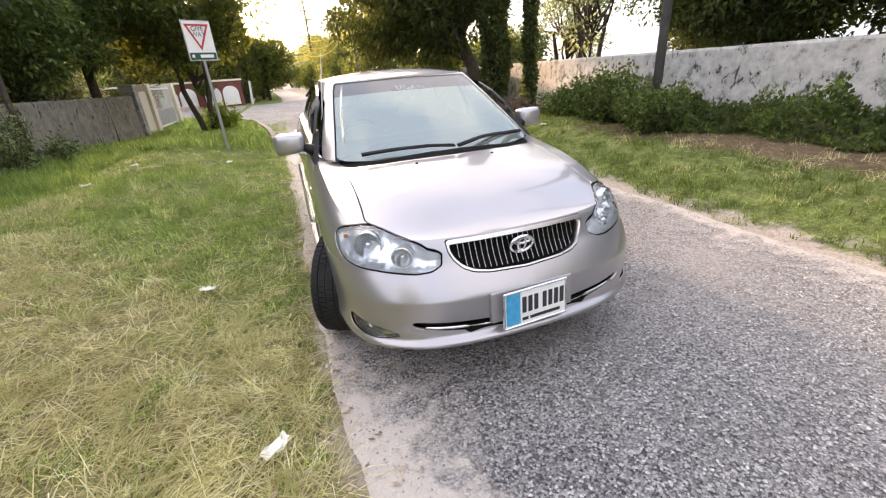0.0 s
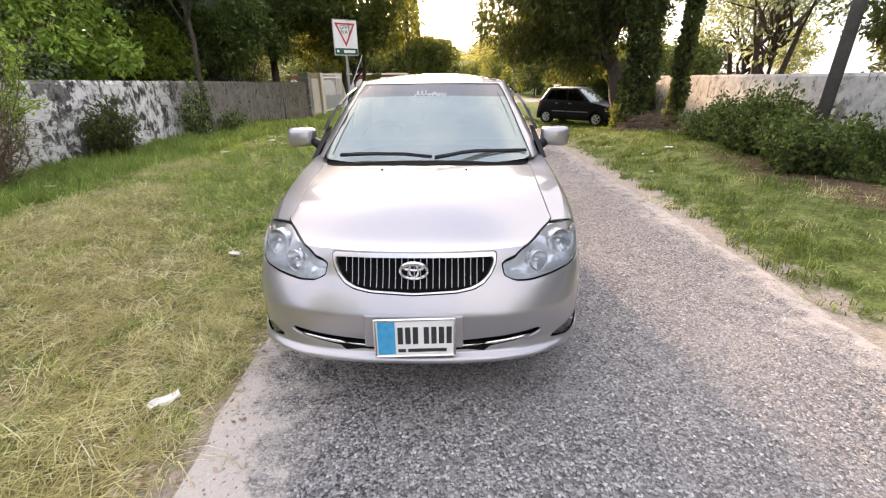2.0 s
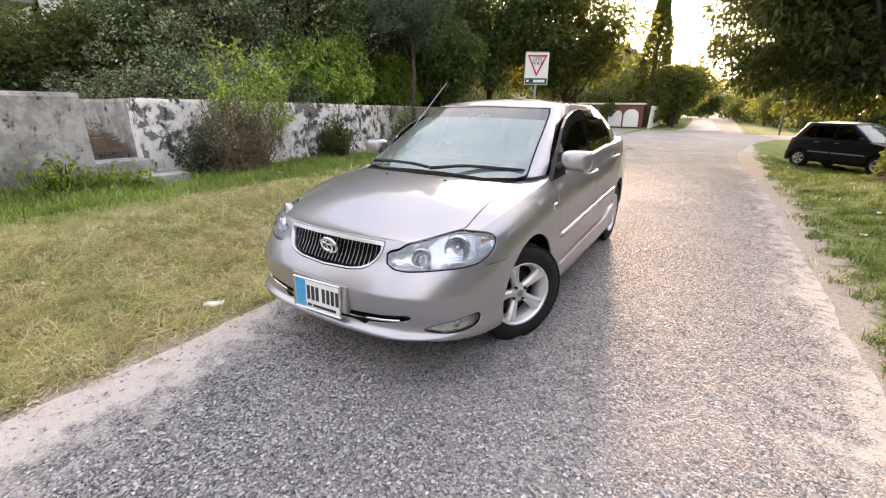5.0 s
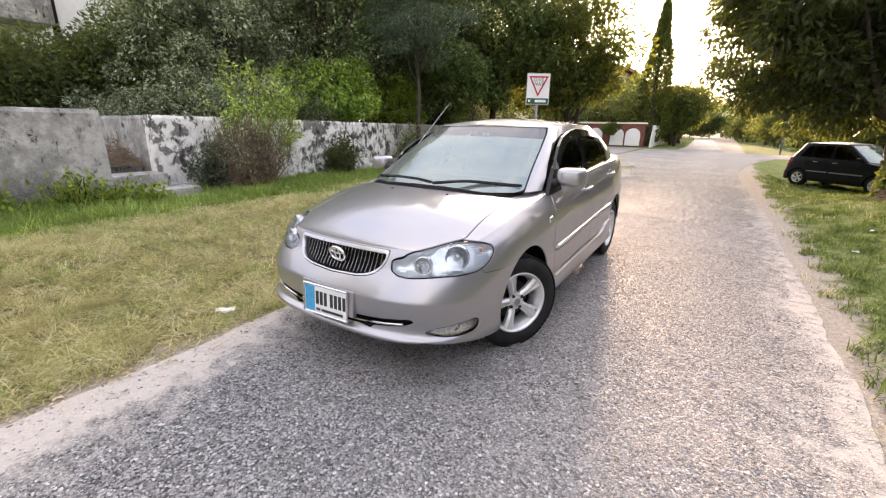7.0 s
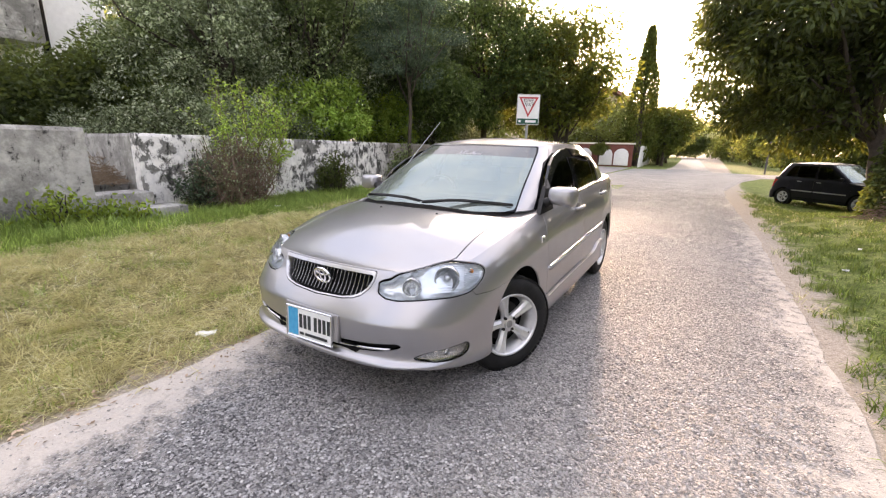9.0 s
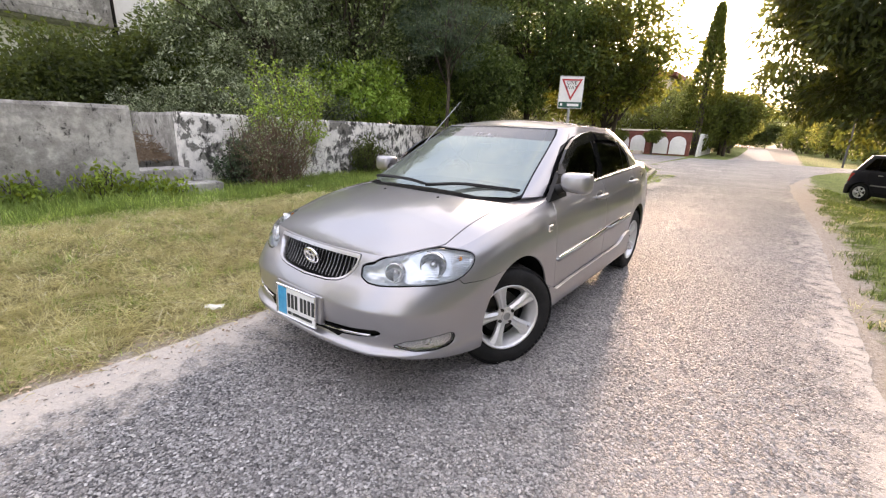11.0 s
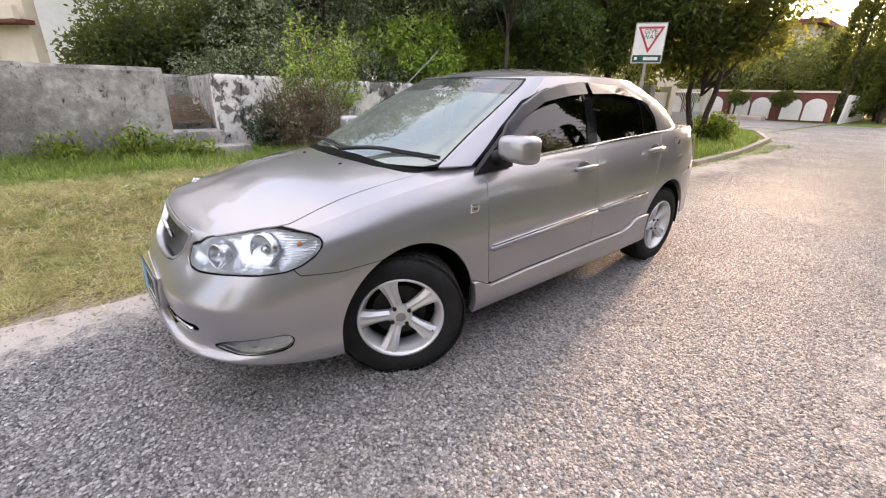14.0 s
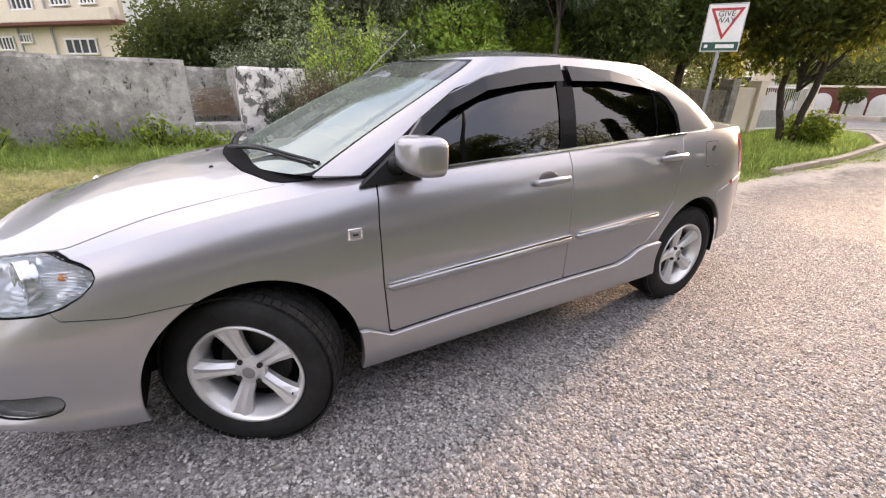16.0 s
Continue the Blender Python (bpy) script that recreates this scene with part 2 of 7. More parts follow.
    sand = maths(t, "MAXIMUM", lane, maths(t, "MULTIPLY", near_run, ramp(t, maths(t, "DIVIDE", edge, 2.0), [(0.68, (0, 0, 0)), (0.9, (0.92, 0.92, 0.92))])))
    col = mixed(t, sand, col, mixed(t, grain(t, 180, 2), (0.38, 0.34, 0.295), (0.55, 0.505, 0.445)))
    t.links.new(col, b.inputs["Base Color"])
    b.inputs["Roughness"].default_value, b.inputs["Specular IOR Level"].default_value = 0.7, 0.3
    lump = grain(t, 34, 3, 0.6)
    h = mixed(t, sand, maths(t, "ADD", maths(t, "SUBTRACT", 1.0, stones), maths(t, "MULTIPLY", lump, 1.6)), mid)
    bumped(t, b, h, 1.0, 0.019)
    return m


def earth_material():
    m, t, b = nodes_of("verge_earth")
    big, mid, small = grain(t, 0.55, 4), grain(t, 4, 4), grain(t, 70, 4, 0.7)
    fleck = grain(t, 26, 5, 0.75)
    speck = ramp(t, maths(t, "ADD", maths(t, "MULTIPLY", small, 0.5), maths(t, "MULTIPLY", fleck, 0.5)), [(0.36, (0, 0, 0)), (0.62, (1, 1, 1))])
    green = mixed(t, speck, (0.06, 0.08, 0.024), (0.29, 0.35, 0.11))
    straw = mixed(t, speck, (0.085, 0.07, 0.034), (0.52, 0.46, 0.24))
    fac = ramp(t, maths(t, "ADD", maths(t, "MULTIPLY", big, 0.6), maths(t, "MULTIPLY", mid, 0.4)), [(0.42, (0, 0, 0)), (0.58, (1, 1, 1))])
    place = t.nodes.new("ShaderNodeSeparateXYZ")
    t.links.new(t.nodes.new("ShaderNodeTexCoord").outputs["Object"], place.inputs[0])
    cut = maths(t, "MULTIPLY", maths(t, "LESS_THAN", place.outputs[0], 0.0), maths(t, "GREATER_THAN", place.outputs[0], -4.0))
    cut = maths(t, "MULTIPLY", cut, maths(t, "MINIMUM", 1.0, maths(t, "MAXIMUM", 0.0, maths(t, "DIVIDE", maths(t, "SUBTRACT", maths(t, "MINIMUM", 3.1, maths(t, "SUBTRACT", -0.1, maths(t, "MULTIPLY", place.outputs[0], 1.02))), place.outputs[1]), 2.0))))
    fac = ramp(t, maths(t, "ADD", maths(t, "ADD", maths(t, "MULTIPLY", big, 0.35), maths(t, "MULTIPLY", mid, 0.25)), maths(t, "MULTIPLY", cut, 0.4)), [(0.4, (0, 0, 0)), (0.68, (1, 1, 1))])
    col = mixed(t, fac, green, straw)
    # bare brown litter before the creeper
    strip = maths(t, "SUBTRACT", 1.0, maths(t, "ABSOLUTE", maths(t, "DIVIDE", maths(t, "SUBTRACT", place.outputs[0], 4.7), 0.9)))
    strip = maths(t, "MULTIPLY", strip, maths(t, "LESS_THAN", place.outputs[1], 4.5))
    litter = ramp(t, maths(t, "ADD", strip, maths(t, "SUBTRACT", mid, 0.5)), [(0.3, (0, 0, 0)), (0.55, (0.9, 0.9, 0.9))])
    col = mixed(t, litter, col, mixed(t, speck, (0.075, 0.05, 0.032), (0.3, 0.21, 0.14)))
    col = mixed(t, 0.6, col, mixed(t, ramp(t, grain(t, 7, 3), [(0.35, (0, 0, 0)), (0.65, (1, 1, 1))]), (0.28, 0.28, 0.28), (1, 1, 1)), "MULTIPLY")
    x = t.nodes.new("ShaderNodeSeparateXYZ")
    t.links.new(t.nodes.new("ShaderNodeTexCoord").outputs["Object"], x.inputs[0])
    off = maths(t, "ABSOLUTE", maths(t, "SUBTRACT", x.outputs[0], 0.95))
    edge = maths(t, "ADD", off, maths(t, "MULTIPLY", maths(t, "SUBTRACT", mid, 0.5), 0.9))
    sand = ramp(t, maths(t, "DIVIDE", edge, 2.5), [(0.73, (1, 1, 1)), (0.81, (0, 0, 0))])
    col = mixed(t, sand, col, mixed(t, speck, (0.26, 0.22, 0.178), (0.54, 0.48, 0.41)))
    t.links.new(col, b.inputs["Base Color"])
    b.inputs["Roughness"].default_value, b.inputs["Specular IOR Level"].default_value = 0.95, 0.1
    bumped(t, b, small, 0.9, 0.02)
    return m


def limewash_material(name, paint_share, mould, tint=(0.62, 0.6, 0.56), soft=0.012, slide=0.0):
    """Old lime-washed render: flaked patches of grey cement, black mould streaks."""
    m, t, b = nodes_of(name)
    big, mid, fine = grain(t, 0.9, 5, 0.65), grain(t, 5.5, 6, 0.7), grain(t, 60, 4)
    streak = grain(t, 4.6, 7, 0.78, stretch=(1.6, 1.6, 0.75), distort=0.7)
    cement = mixed(t, ramp(t, maths(t, "ADD", maths(t, "MULTIPLY", mid, 0.6), maths(t, "MULTIPLY", fine, 0.4)), [(0.36, (0, 0, 0)), (0.64, (1, 1, 1))]), (0.07, 0.068, 0.062), (0.28, 0.272, 0.25))
    wash = mixed(t, ramp(t, mid, [(0.35, (0, 0, 0)), (0.65, (1, 1, 1))]), tint, tuple(v * 0.62 for v in tint))
    flake = maths(t, "ADD", maths(t, "MULTIPLY", big, 0.6), maths(t, "MULTIPLY", mid, 0.4))
    col = mixed(t, ramp(t, flake, [(paint_share - soft, (0, 0, 0)), (paint_share + soft, (1, 1, 1))]), wash, cement)
    grime = maths(t, "ADD", maths(t, "MULTIPLY", streak, 0.7), maths(t, "MULTIPLY", mid, 0.3))
    if slide:
        # the far stretch of the wall is blacker than its corner
        place = t.nodes.new("ShaderNodeSeparateXYZ")
        t.links.new(t.nodes.new("ShaderNodeTexCoord").outputs["Object"], place.inputs[0])
        grime = maths(t, "ADD", grime, maths(t, "MULTIPLY", maths(t, "MINIMUM", 1.4, maths(t, "MAXIMUM", -1.0, maths(t, "DIVIDE", maths(t, "SUBTRACT", place.outputs[1], 2.6), 2.2))), slide))
        far = maths(t, "ADD", place.outputs[1], maths(t, "MULTIPLY", maths(t, "SUBTRACT", big, 0.5), 2.5))
        # brown staining of that stretch, its tone also darkened for tree shade
        old = ramp(t, maths(t, "DIVIDE", far, 10.0), [(0.56, (0, 0, 0)), (0.70, (0.9, 0.9, 0.9))])
        col = mixed(t, old, col, mixed(t, ramp(t, mid, [(0.3, (0, 0, 0)), (0.7, (1, 1, 1))]), (0.05, 0.042, 0.032), (0.36, 0.325, 0.26)))
        grime = maths(t, "SUBTRACT", grime, maths(t, "MULTIPLY", old, 0.05))
    col = mixed(t, ramp(t, grime, [(mould, (0, 0, 0)), (mould + 0.05, (0.92, 0.92, 0.92))]), col, (0.03, 0.03, 0.027))
    t.links.new(col, b.inputs["Base Color"])
    b.inputs["Roughness"].default_value, b.inputs["Specular IOR Level"].default_value = 0.92, 0.2
    bumped(t, b, maths(t, "ADD", maths(t, "MULTIPLY", mid, 0.7), maths(t, "MULTIPLY", fine, 0.3)), 0.6, 0.015)
    return m


def paint_material(name, base, metal=0.75, rough=0.3, coat=0.8, dust=0.3, gloss=0.5):
    """Metallic car paint: flake sparkle under a clear coat, thin road dust low down."""
    m, t, b = nodes_of(name)
    flake, dirt = grain(t, 2600, 1), grain(t, 3.5, 5)
    col = mixed(t, ramp(t, flake, [(0.35, (0, 0, 0)), (0.65, (1, 1, 1))]), tuple(v * 0.93 for v in base), tuple(min(1, v * 1.07) for v in base))
    col = mixed(t, ramp(t, dirt, [(0.5, (0, 0, 0)), (0.85, (dust, dust, dust))]), col, (0.33, 0.29, 0.25))
    t.links.new(col, b.inputs["Base Color"])
    b.inputs["Metallic"].default_value, b.inputs["Coat Weight"].default_value, b.inputs["Coat Roughness"].default_value = metal, coat, 0.025
    b.inputs["Coat IOR"].default_value = 1.6
    b.inputs["Specular IOR Level"].default_value = gloss
    t.links.new(maths(t, "ADD", maths(t, "MULTIPLY", dirt, 0.12), rough - 0.06), b.inputs["Roughness"])
    return m


def chip_material():
    """Crushed stone, each chip of its own grey, dusty in patches."""
    m, t, b = nodes_of("stone_chips")
    isl = t.nodes.new("ShaderNodeNewGeometry").outputs["Random Per Island"]
    col = ramp(t, isl, [(0.0, (0.1, 0.098, 0.096)), (0.35, (0.28, 0.274, 0.266)), (0.85, (0.46, 0.448, 0.432)), (1.0, (0.6, 0.585, 0.565))])
    dust = ramp(t, maths(t, "ADD", maths(t, "MULTIPLY", grain(t, 0.8, 5), 0.6), maths(t, "MULTIPLY", grain(t, 9, 4), 0.4)), [(0.45, (0, 0, 0)), (0.7, (0.45, 0.45, 0.45))])
    t.links.new(mixed(t, dust, col, (0.52, 0.485, 0.455)), b.inputs["Base Color"])
    b.inputs["Roughness"].default_value, b.inputs["Specular IOR Level"].default_value = 0.65, 0.4
    bumped(t, b, grain(t, 420, 3), 0.4, 0.002)
    return m


ASPHALT, EARTH = asphalt_material(), earth_material()
SILVER = paint_material("silver_beige_paint", (0.36, 0.355, 0.367), metal=0.72, rough=0.34, coat=1.0)
NAVY = paint_material("dark_navy_paint", (0.006, 0.007, 0.013), 0.0, 0.35, 0.0, 0.04, 0.3)
BLACK = plain("black_plastic", (0.004, 0.004, 0.004), (0.01, 0.01, 0.01), rough=0.45, bump=0.1, specular=0.25)
SEAM = plain("dark_seam", (0.003, 0.003, 0.003), (0.008, 0.008, 0.008), rough=0.9, bump=0, specular=0.1)
GLOSSY_BLACK = plain("gloss_black", (0.006, 0.006, 0.007), (0.011, 0.011, 0.012), rough=0.06, bump=0, specular=0.1)
RUBBER = plain("tyre_rubber", (0.01, 0.01, 0.01), (0.026, 0.026, 0.026), scale=12, rough=0.7, bump=0.3, specular=0.2)
ALLOY = plain("cast_alloy", (0.66, 0.66, 0.66), (0.8, 0.8, 0.8), rough=0.36, metal=0.6, bump=0.05)
CHROME = plain("chrome", (0.7, 0.7, 0.7), (0.82, 0.82, 0.82), rough=0.12, metal=1.0, bump=0)
STEEL = plain("galvanised_steel", (0.3, 0.31, 0.32), (0.45, 0.46, 0.47), rough=0.5, metal=0.8)
DARK_STEEL = plain("dark_brake_steel", (0.02, 0.02, 0.02), (0.06, 0.055, 0.05), rough=0.6, metal=0.6)
WINDSCREEN = glazing("windscreen_glass", (0.24, 0.3, 0.3), (0.86, 1.0, 0.97), ior=3.0, dust=0.18)
DARK_GLASS = glazing("tinted_glass", (0.025, 0.026, 0.025), ior=1.7)
SUN_STRIP = glazing("sun_strip_film", (0.05, 0.05, 0.055), (0.9, 0.88, 0.9), ior=2.0, dust=0.1)
LENS = glazing("lamp_lens", (0.93, 0.95, 0.96), ior=1.38)
RED_LENS = plain("red_lens", (0.3, 0.01, 0.01), (0.5, 0.02, 0.015), rough=0.15, bump=0, coat=0.5)
AMBER = plain("amber_lens", (0.55, 0.16, 0.02), (0.75, 0.25, 0.04), rough=0.25, bump=0)
CABIN = plain("cabin_trim", (0.1, 0.095, 0.09), (0.2, 0.19, 0.17), rough=0.8)
WHITE = plain("white_enamel", (0.66, 0.66, 0.64), (0.8, 0.8, 0.78), rough=0.45, bump=0.05)
SIGN_RED = plain("sign_red", (0.38, 0.03, 0.035), (0.5, 0.05, 0.05), rough=0.5, bump=0)
SIGN_INK = plain("sign_ink", (0.015, 0.02, 0.02), (0.03, 0.035, 0.035), rough=0.5, bump=0)
SIGN_GREEN = plain("sign_green", (0.008, 0.06, 0.04), (0.015, 0.09, 0.06), rough=0.5, bump=0)
PLATE_BLUE = plain("plate_blue", (0.02, 0.26, 0.5), (0.06, 0.38, 0.62), scale=40, rough=0.35, bump=0)
PLATE_WHITE = plain("plate_white", (0.72, 0.72, 0.7), (0.82, 0.82, 0.8), rough=0.35, bump=0)
LIMEWASH = limewash_material("flaking_limewash", 0.54, 0.515, (0.86, 0.84, 0.8), slide=0.02)
LIMEWASH_RIGHT = limewash_material("pale_limewash", 0.58, 0.545, (0.6, 0.6, 0.57), soft=0.03)
CEMENT = limewash_material("weathered_cement", 0.5, 0.555, (0.5, 0.49, 0.455), soft=0.07)
CREAM = plain("cream_wall_paint", (0.6, 0.53, 0.42), (0.74, 0.67, 0.55), scale=1.5, rough=0.85)
BRICK_RED = plain("dark_red_cladding", (0.1, 0.03, 0.022), (0.2, 0.07, 0.05), scale=3, rough=0.85)
BARK = plain("bark", (0.03, 0.023, 0.017), (0.1, 0.078, 0.06), scale=10, rough=0.95, bump=1.0, fine=45)
LEAF_CREEPER = leafy("creeper_leaves", (0.035, 0.06, 0.018), (0.16, 0.22, 0.06), (0.3, 0.4, 0.08), 0.35, 0.4, patchy=1.6)
POLE = plain("weathered_pole", (0.045, 0.043, 0.042), (0.13, 0.125, 0.12), scale=4, rough=0.85, bump=0.5)
TWIG = plain("dry_twigs", (0.1, 0.066, 0.046), (0.25, 0.175, 0.125), scale=8, rough=0.95)
STALK = plain("dry_stalks", (0.13, 0.09, 0.058), (0.33, 0.25, 0.165), scale=9, rough=0.95)
KERB = plain("kerb_concrete", (0.3, 0.26, 0.21), (0.48, 0.42, 0.35), scale=2, rough=0.95, bump=0.5)
STONE = plain("loose_stone", (0.12, 0.115, 0.11), (0.42, 0.4, 0.38), scale=30, rough=0.85, bump=0.3)
CHIPS = chip_material()
PAPER = plain("litter_paper", (0.65, 0.65, 0.62), (0.82, 0.82, 0.8), scale=20, rough=0.7)
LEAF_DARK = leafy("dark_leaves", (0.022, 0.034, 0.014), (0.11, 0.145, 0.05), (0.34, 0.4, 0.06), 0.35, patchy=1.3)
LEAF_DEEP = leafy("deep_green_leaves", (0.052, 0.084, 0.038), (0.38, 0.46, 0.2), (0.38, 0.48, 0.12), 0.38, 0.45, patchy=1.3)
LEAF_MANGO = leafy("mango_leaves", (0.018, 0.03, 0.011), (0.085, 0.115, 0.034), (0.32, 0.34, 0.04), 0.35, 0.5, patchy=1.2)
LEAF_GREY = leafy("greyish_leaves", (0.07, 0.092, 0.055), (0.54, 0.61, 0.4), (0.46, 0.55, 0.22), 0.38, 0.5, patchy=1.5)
LEAF_FEATHER = leafy("feathery_leaves", (0.03, 0.055, 0.038), (0.15, 0.21, 0.135), (0.24, 0.32, 0.12), 0.3)
CABLE = plain("yellow_cable", (0.5, 0.32, 0.05), (0.7, 0.48, 0.1), rough=0.6)
LEAF_FRESH = leafy("fresh_leaves", (0.09, 0.16, 0.025), (0.27, 0.39, 0.07), (0.5, 0.55, 0.05))
LEAF_SHOOT = leafy("young_shoot_leaves", (0.15, 0.27, 0.05), (0.46, 0.64, 0.16), (0.66, 0.8, 0.12), 0.52, 0.2)
LEAF_YELLOW = leafy("sunlit_leaves", (0.02, 0.036, 0.009), (0.1, 0.145, 0.03), (0.42, 0.42, 0.058), 0.36, patchy=1.3)
GRASS = leafy("green_grass", (0.1, 0.17, 0.04), (0.42, 0.57, 0.15), (0.56, 0.7, 0.17), 0.48, 0.2, 3.2)
# the same grass again, tree shade put into its darker green
GRASS_SHADE = leafy("grass_with_tree_shade", (0.055, 0.09, 0.022), (0.23, 0.32, 0.075), (0.34, 0.44, 0.09), 0.4, 0.2, 2.4)
# leaves of the far trees, evening haze put into their paler colour
LEAF_FAR_HAZE = leafy("haze_toned_leaves", (0.06, 0.085, 0.028), (0.25, 0.3, 0.1), (0.55, 0.55, 0.12), 0.5, patchy=0.8)
STRAW = leafy("dry_grass", (0.48, 0.44, 0.19), (0.92, 0.87, 0.5), (0.84, 0.79, 0.42), 0.5, 0.2, 4.5)
DEAD_LEAF = leafy("dead_leaves", (0.32, 0.23, 0.165), (0.56, 0.44, 0.34), (0.45, 0.3, 0.15), 0.2, 0.15)


# ---- building blocks ----
def link(name, me, material, parent=None, label=""):
    ob = new(name, me)
    if material and not me.materials:
        me.materials.append(material)
    ob.parent = parent
    return tagged(ob, label)


def part(name, bm, material, parent=None, label="", smooth=False):
    """One bmesh as one mesh object, under its thing or on its own."""
    me = bpy.data.meshes.new(name)
    bmesh.ops.recalc_face_normals(bm, faces=bm.faces)
    bm.to_mesh(me)
    bm.free()
    if smooth:
        me.shade_smooth()
    return link(name, me, material, parent, label)


def thing(name, at=(0, 0, 0), label="", category="", group="", turn=0.0):
    ob = new(name)
    ob.empty_display_size = 0.1
    ob.matrix_basis = pose(*at, 0, 0, turn)
    return tagged(ob, label, category, group)


def add_box(bm, size, at=(0, 0, 0), turn=(0, 0, 0), bevel=0.0):
    m = pose(*at, *turn) @ Matrix.Diagonal((*size, 1))
    made = bmesh.ops.create_cube(bm, size=1.0, matrix=m)["verts"]
    if bevel:
        edges = {e for v in made for e in v.link_edges}
        bmesh.ops.bevel(bm, geom=list(edges), offset=bevel, segments=2, profile=0.6, affect="EDGES")
    return bm


def box(size, at=(0, 0, 0), turn=(0, 0, 0), bevel=0.0):
    return add_box(bmesh.new(), size, at, turn, bevel)


def add_tube(bm, points, radii, sides=8, caps=True):
    """A tapered tube along a line of points."""
    pts = [Vector(p) for p in points]
    rings = []
    side = None
    for n, p in enumerate(pts):
        ahead = (pts[min(n + 1, len(pts) - 1)] - pts[max(n - 1, 0)]).normalized()
        if side is None:
            side = ahead.orthogonal().normalized()
        side = (side - ahead * side.dot(ahead)).normalized()
        up = ahead.cross(side)
        r = radii[n] if hasattr(radii, "__len__") else radii
        rings.append([bm.verts.new(p + (side * math.cos(a) + up * math.sin(a)) * r) for a in (2 * math.pi * k / sides for k in range(sides))])
    for a, b in zip(rings, rings[1:]):
        for k in range(sides):
            bm.faces.new((a[k], a[(k + 1) % sides], b[(k + 1) % sides], b[k]))
    if caps:
        bm.faces.new(rings[0][::-1])
        bm.faces.new(rings[-1])
    return bm


def tube(points, radii, sides=8):
    return add_tube(bmesh.new(), points, radii, sides)


def lathe(profile, steps=48, axis="x", closed=False):
    """Turns a profile of (along, radius) round the x axis."""
    bm = bmesh.new()
    rings = []
    for k in range(steps):
        a = 2 * math.pi * k / steps
        rings.append([bm.verts.new((u, r * math.cos(a), r * math.sin(a))) for u, r in profile])
    count = len(profile)
    for k in range(steps):
        a, b = rings[k], rings[(k + 1) % steps]
        for n in range(count if closed else count - 1):
            bm.faces.new((a[n], a[(n + 1) % count], b[(n + 1) % count], b[n]))
    return bm


def extrude_poly(points, depth, to3d):
    """A flat outline given depth; to3d(u, v, w) places it."""
    bm = bmesh.new()
    front = [bm.verts.new(to3d(u, v, 0)) for u, v in points]
    back = [bm.verts.new(to3d(u, v, depth)) for u, v in points]
    bm.faces.new(front)
    bm.faces.new(back[::-1])
    for k in range(len(points)):
        j = (k + 1) % len(points)
        bm.faces.new((front[k], back[k], back[j], front[j]))
    return bm


def raw_mesh(name, verts, faces_flat, loop_starts, smooth=False):
    me = bpy.data.meshes.new(name)
    verts = np.asarray(verts, np.float32)
    me.vertices.add(len(verts))
    me.vertices.foreach_set("co", verts.ravel())
    me.loops.add(len(faces_flat))
    me.loops.foreach_set("vertex_index", np.asarray(faces_flat, np.int32))
    me.polygons.add(len(loop_starts))
    me.polygons.foreach_set("loop_start", np.asarray(loop_starts, np.int32))
    me.update(calc_edges=True)
    if smooth:
        me.shade_smooth()
    return me


def smoothstep(v):
    v = np.clip(v, 0, 1)
    return v * v * (3 - 2 * v)


def spline(xs, ys):
    """A smooth monotone curve through the points (xs, ys)."""
    xs, ys = np.array(xs, float), np.array(ys, float)
    h, d = np.diff(xs), np.diff(ys) / np.diff(xs)
    m = np.zeros(len(xs))
    m[0], m[-1] = d[0], d[-1]
    for k in range(1, len(xs) - 1):
        if d[k - 1] * d[k] > 0:
            w1, w2 = 2 * h[k] + h[k - 1], h[k] + 2 * h[k - 1]
            m[k] = (w1 + w2) / (w1 / d[k - 1] + w2 / d[k])

    def at(x):
        x = np.clip(np.asarray(x, float), xs[0], xs[-1])
        k = np.clip(np.searchsorted(xs, x, "right") - 1, 0, len(xs) - 2)
        t = (x - xs[k]) / h[k]
        return ys[k] * (1 + 2 * t) * (1 - t) ** 2 + h[k] * m[k] * t * (1 - t) ** 2 + ys[k + 1] * t * t * (3 - 2 * t) + h[k] * m[k + 1] * t * t * (t - 1)

    return at


def leaf_mesh(name, spots, normals, length, width, rng, droop=0.3):
    """Leaves as small folded blades, one pair of triangles each, at spots that face roughly along normals."""
    n = len(spots)
    away = rng.normal(size=(n, 3)) * 0.8 + normals
    away[:, 2] -= droop
    away /= np.linalg.norm(away, axis=1)[:, None]
    side = np.cross(away, rng.normal(size=(n, 3)))
    side /= np.linalg.norm(side, axis=1)[:, None] + 1e-9
    fold = np.cross(side, away)
    ln = length * rng.uniform(0.6, 1.3, (n, 1))
    wd = width * rng.uniform(0.6, 1.3, (n, 1))
    a, c = spots, spots + away * ln
    mid = spots + away * ln * 0.45
    b, d = mid + side * wd * 0.5 + fold * wd * 0.15, mid - side * wd * 0.5 + fold * wd * 0.15
    verts = np.stack([a, b, c, d], 1).reshape(-1, 3)
    base = np.arange(n)[:, None] * 4
    tri = (base + np.array([0, 1, 2, 0, 2, 3])).ravel()
    return raw_mesh(name, verts, tri, np.arange(2 * n) * 3)


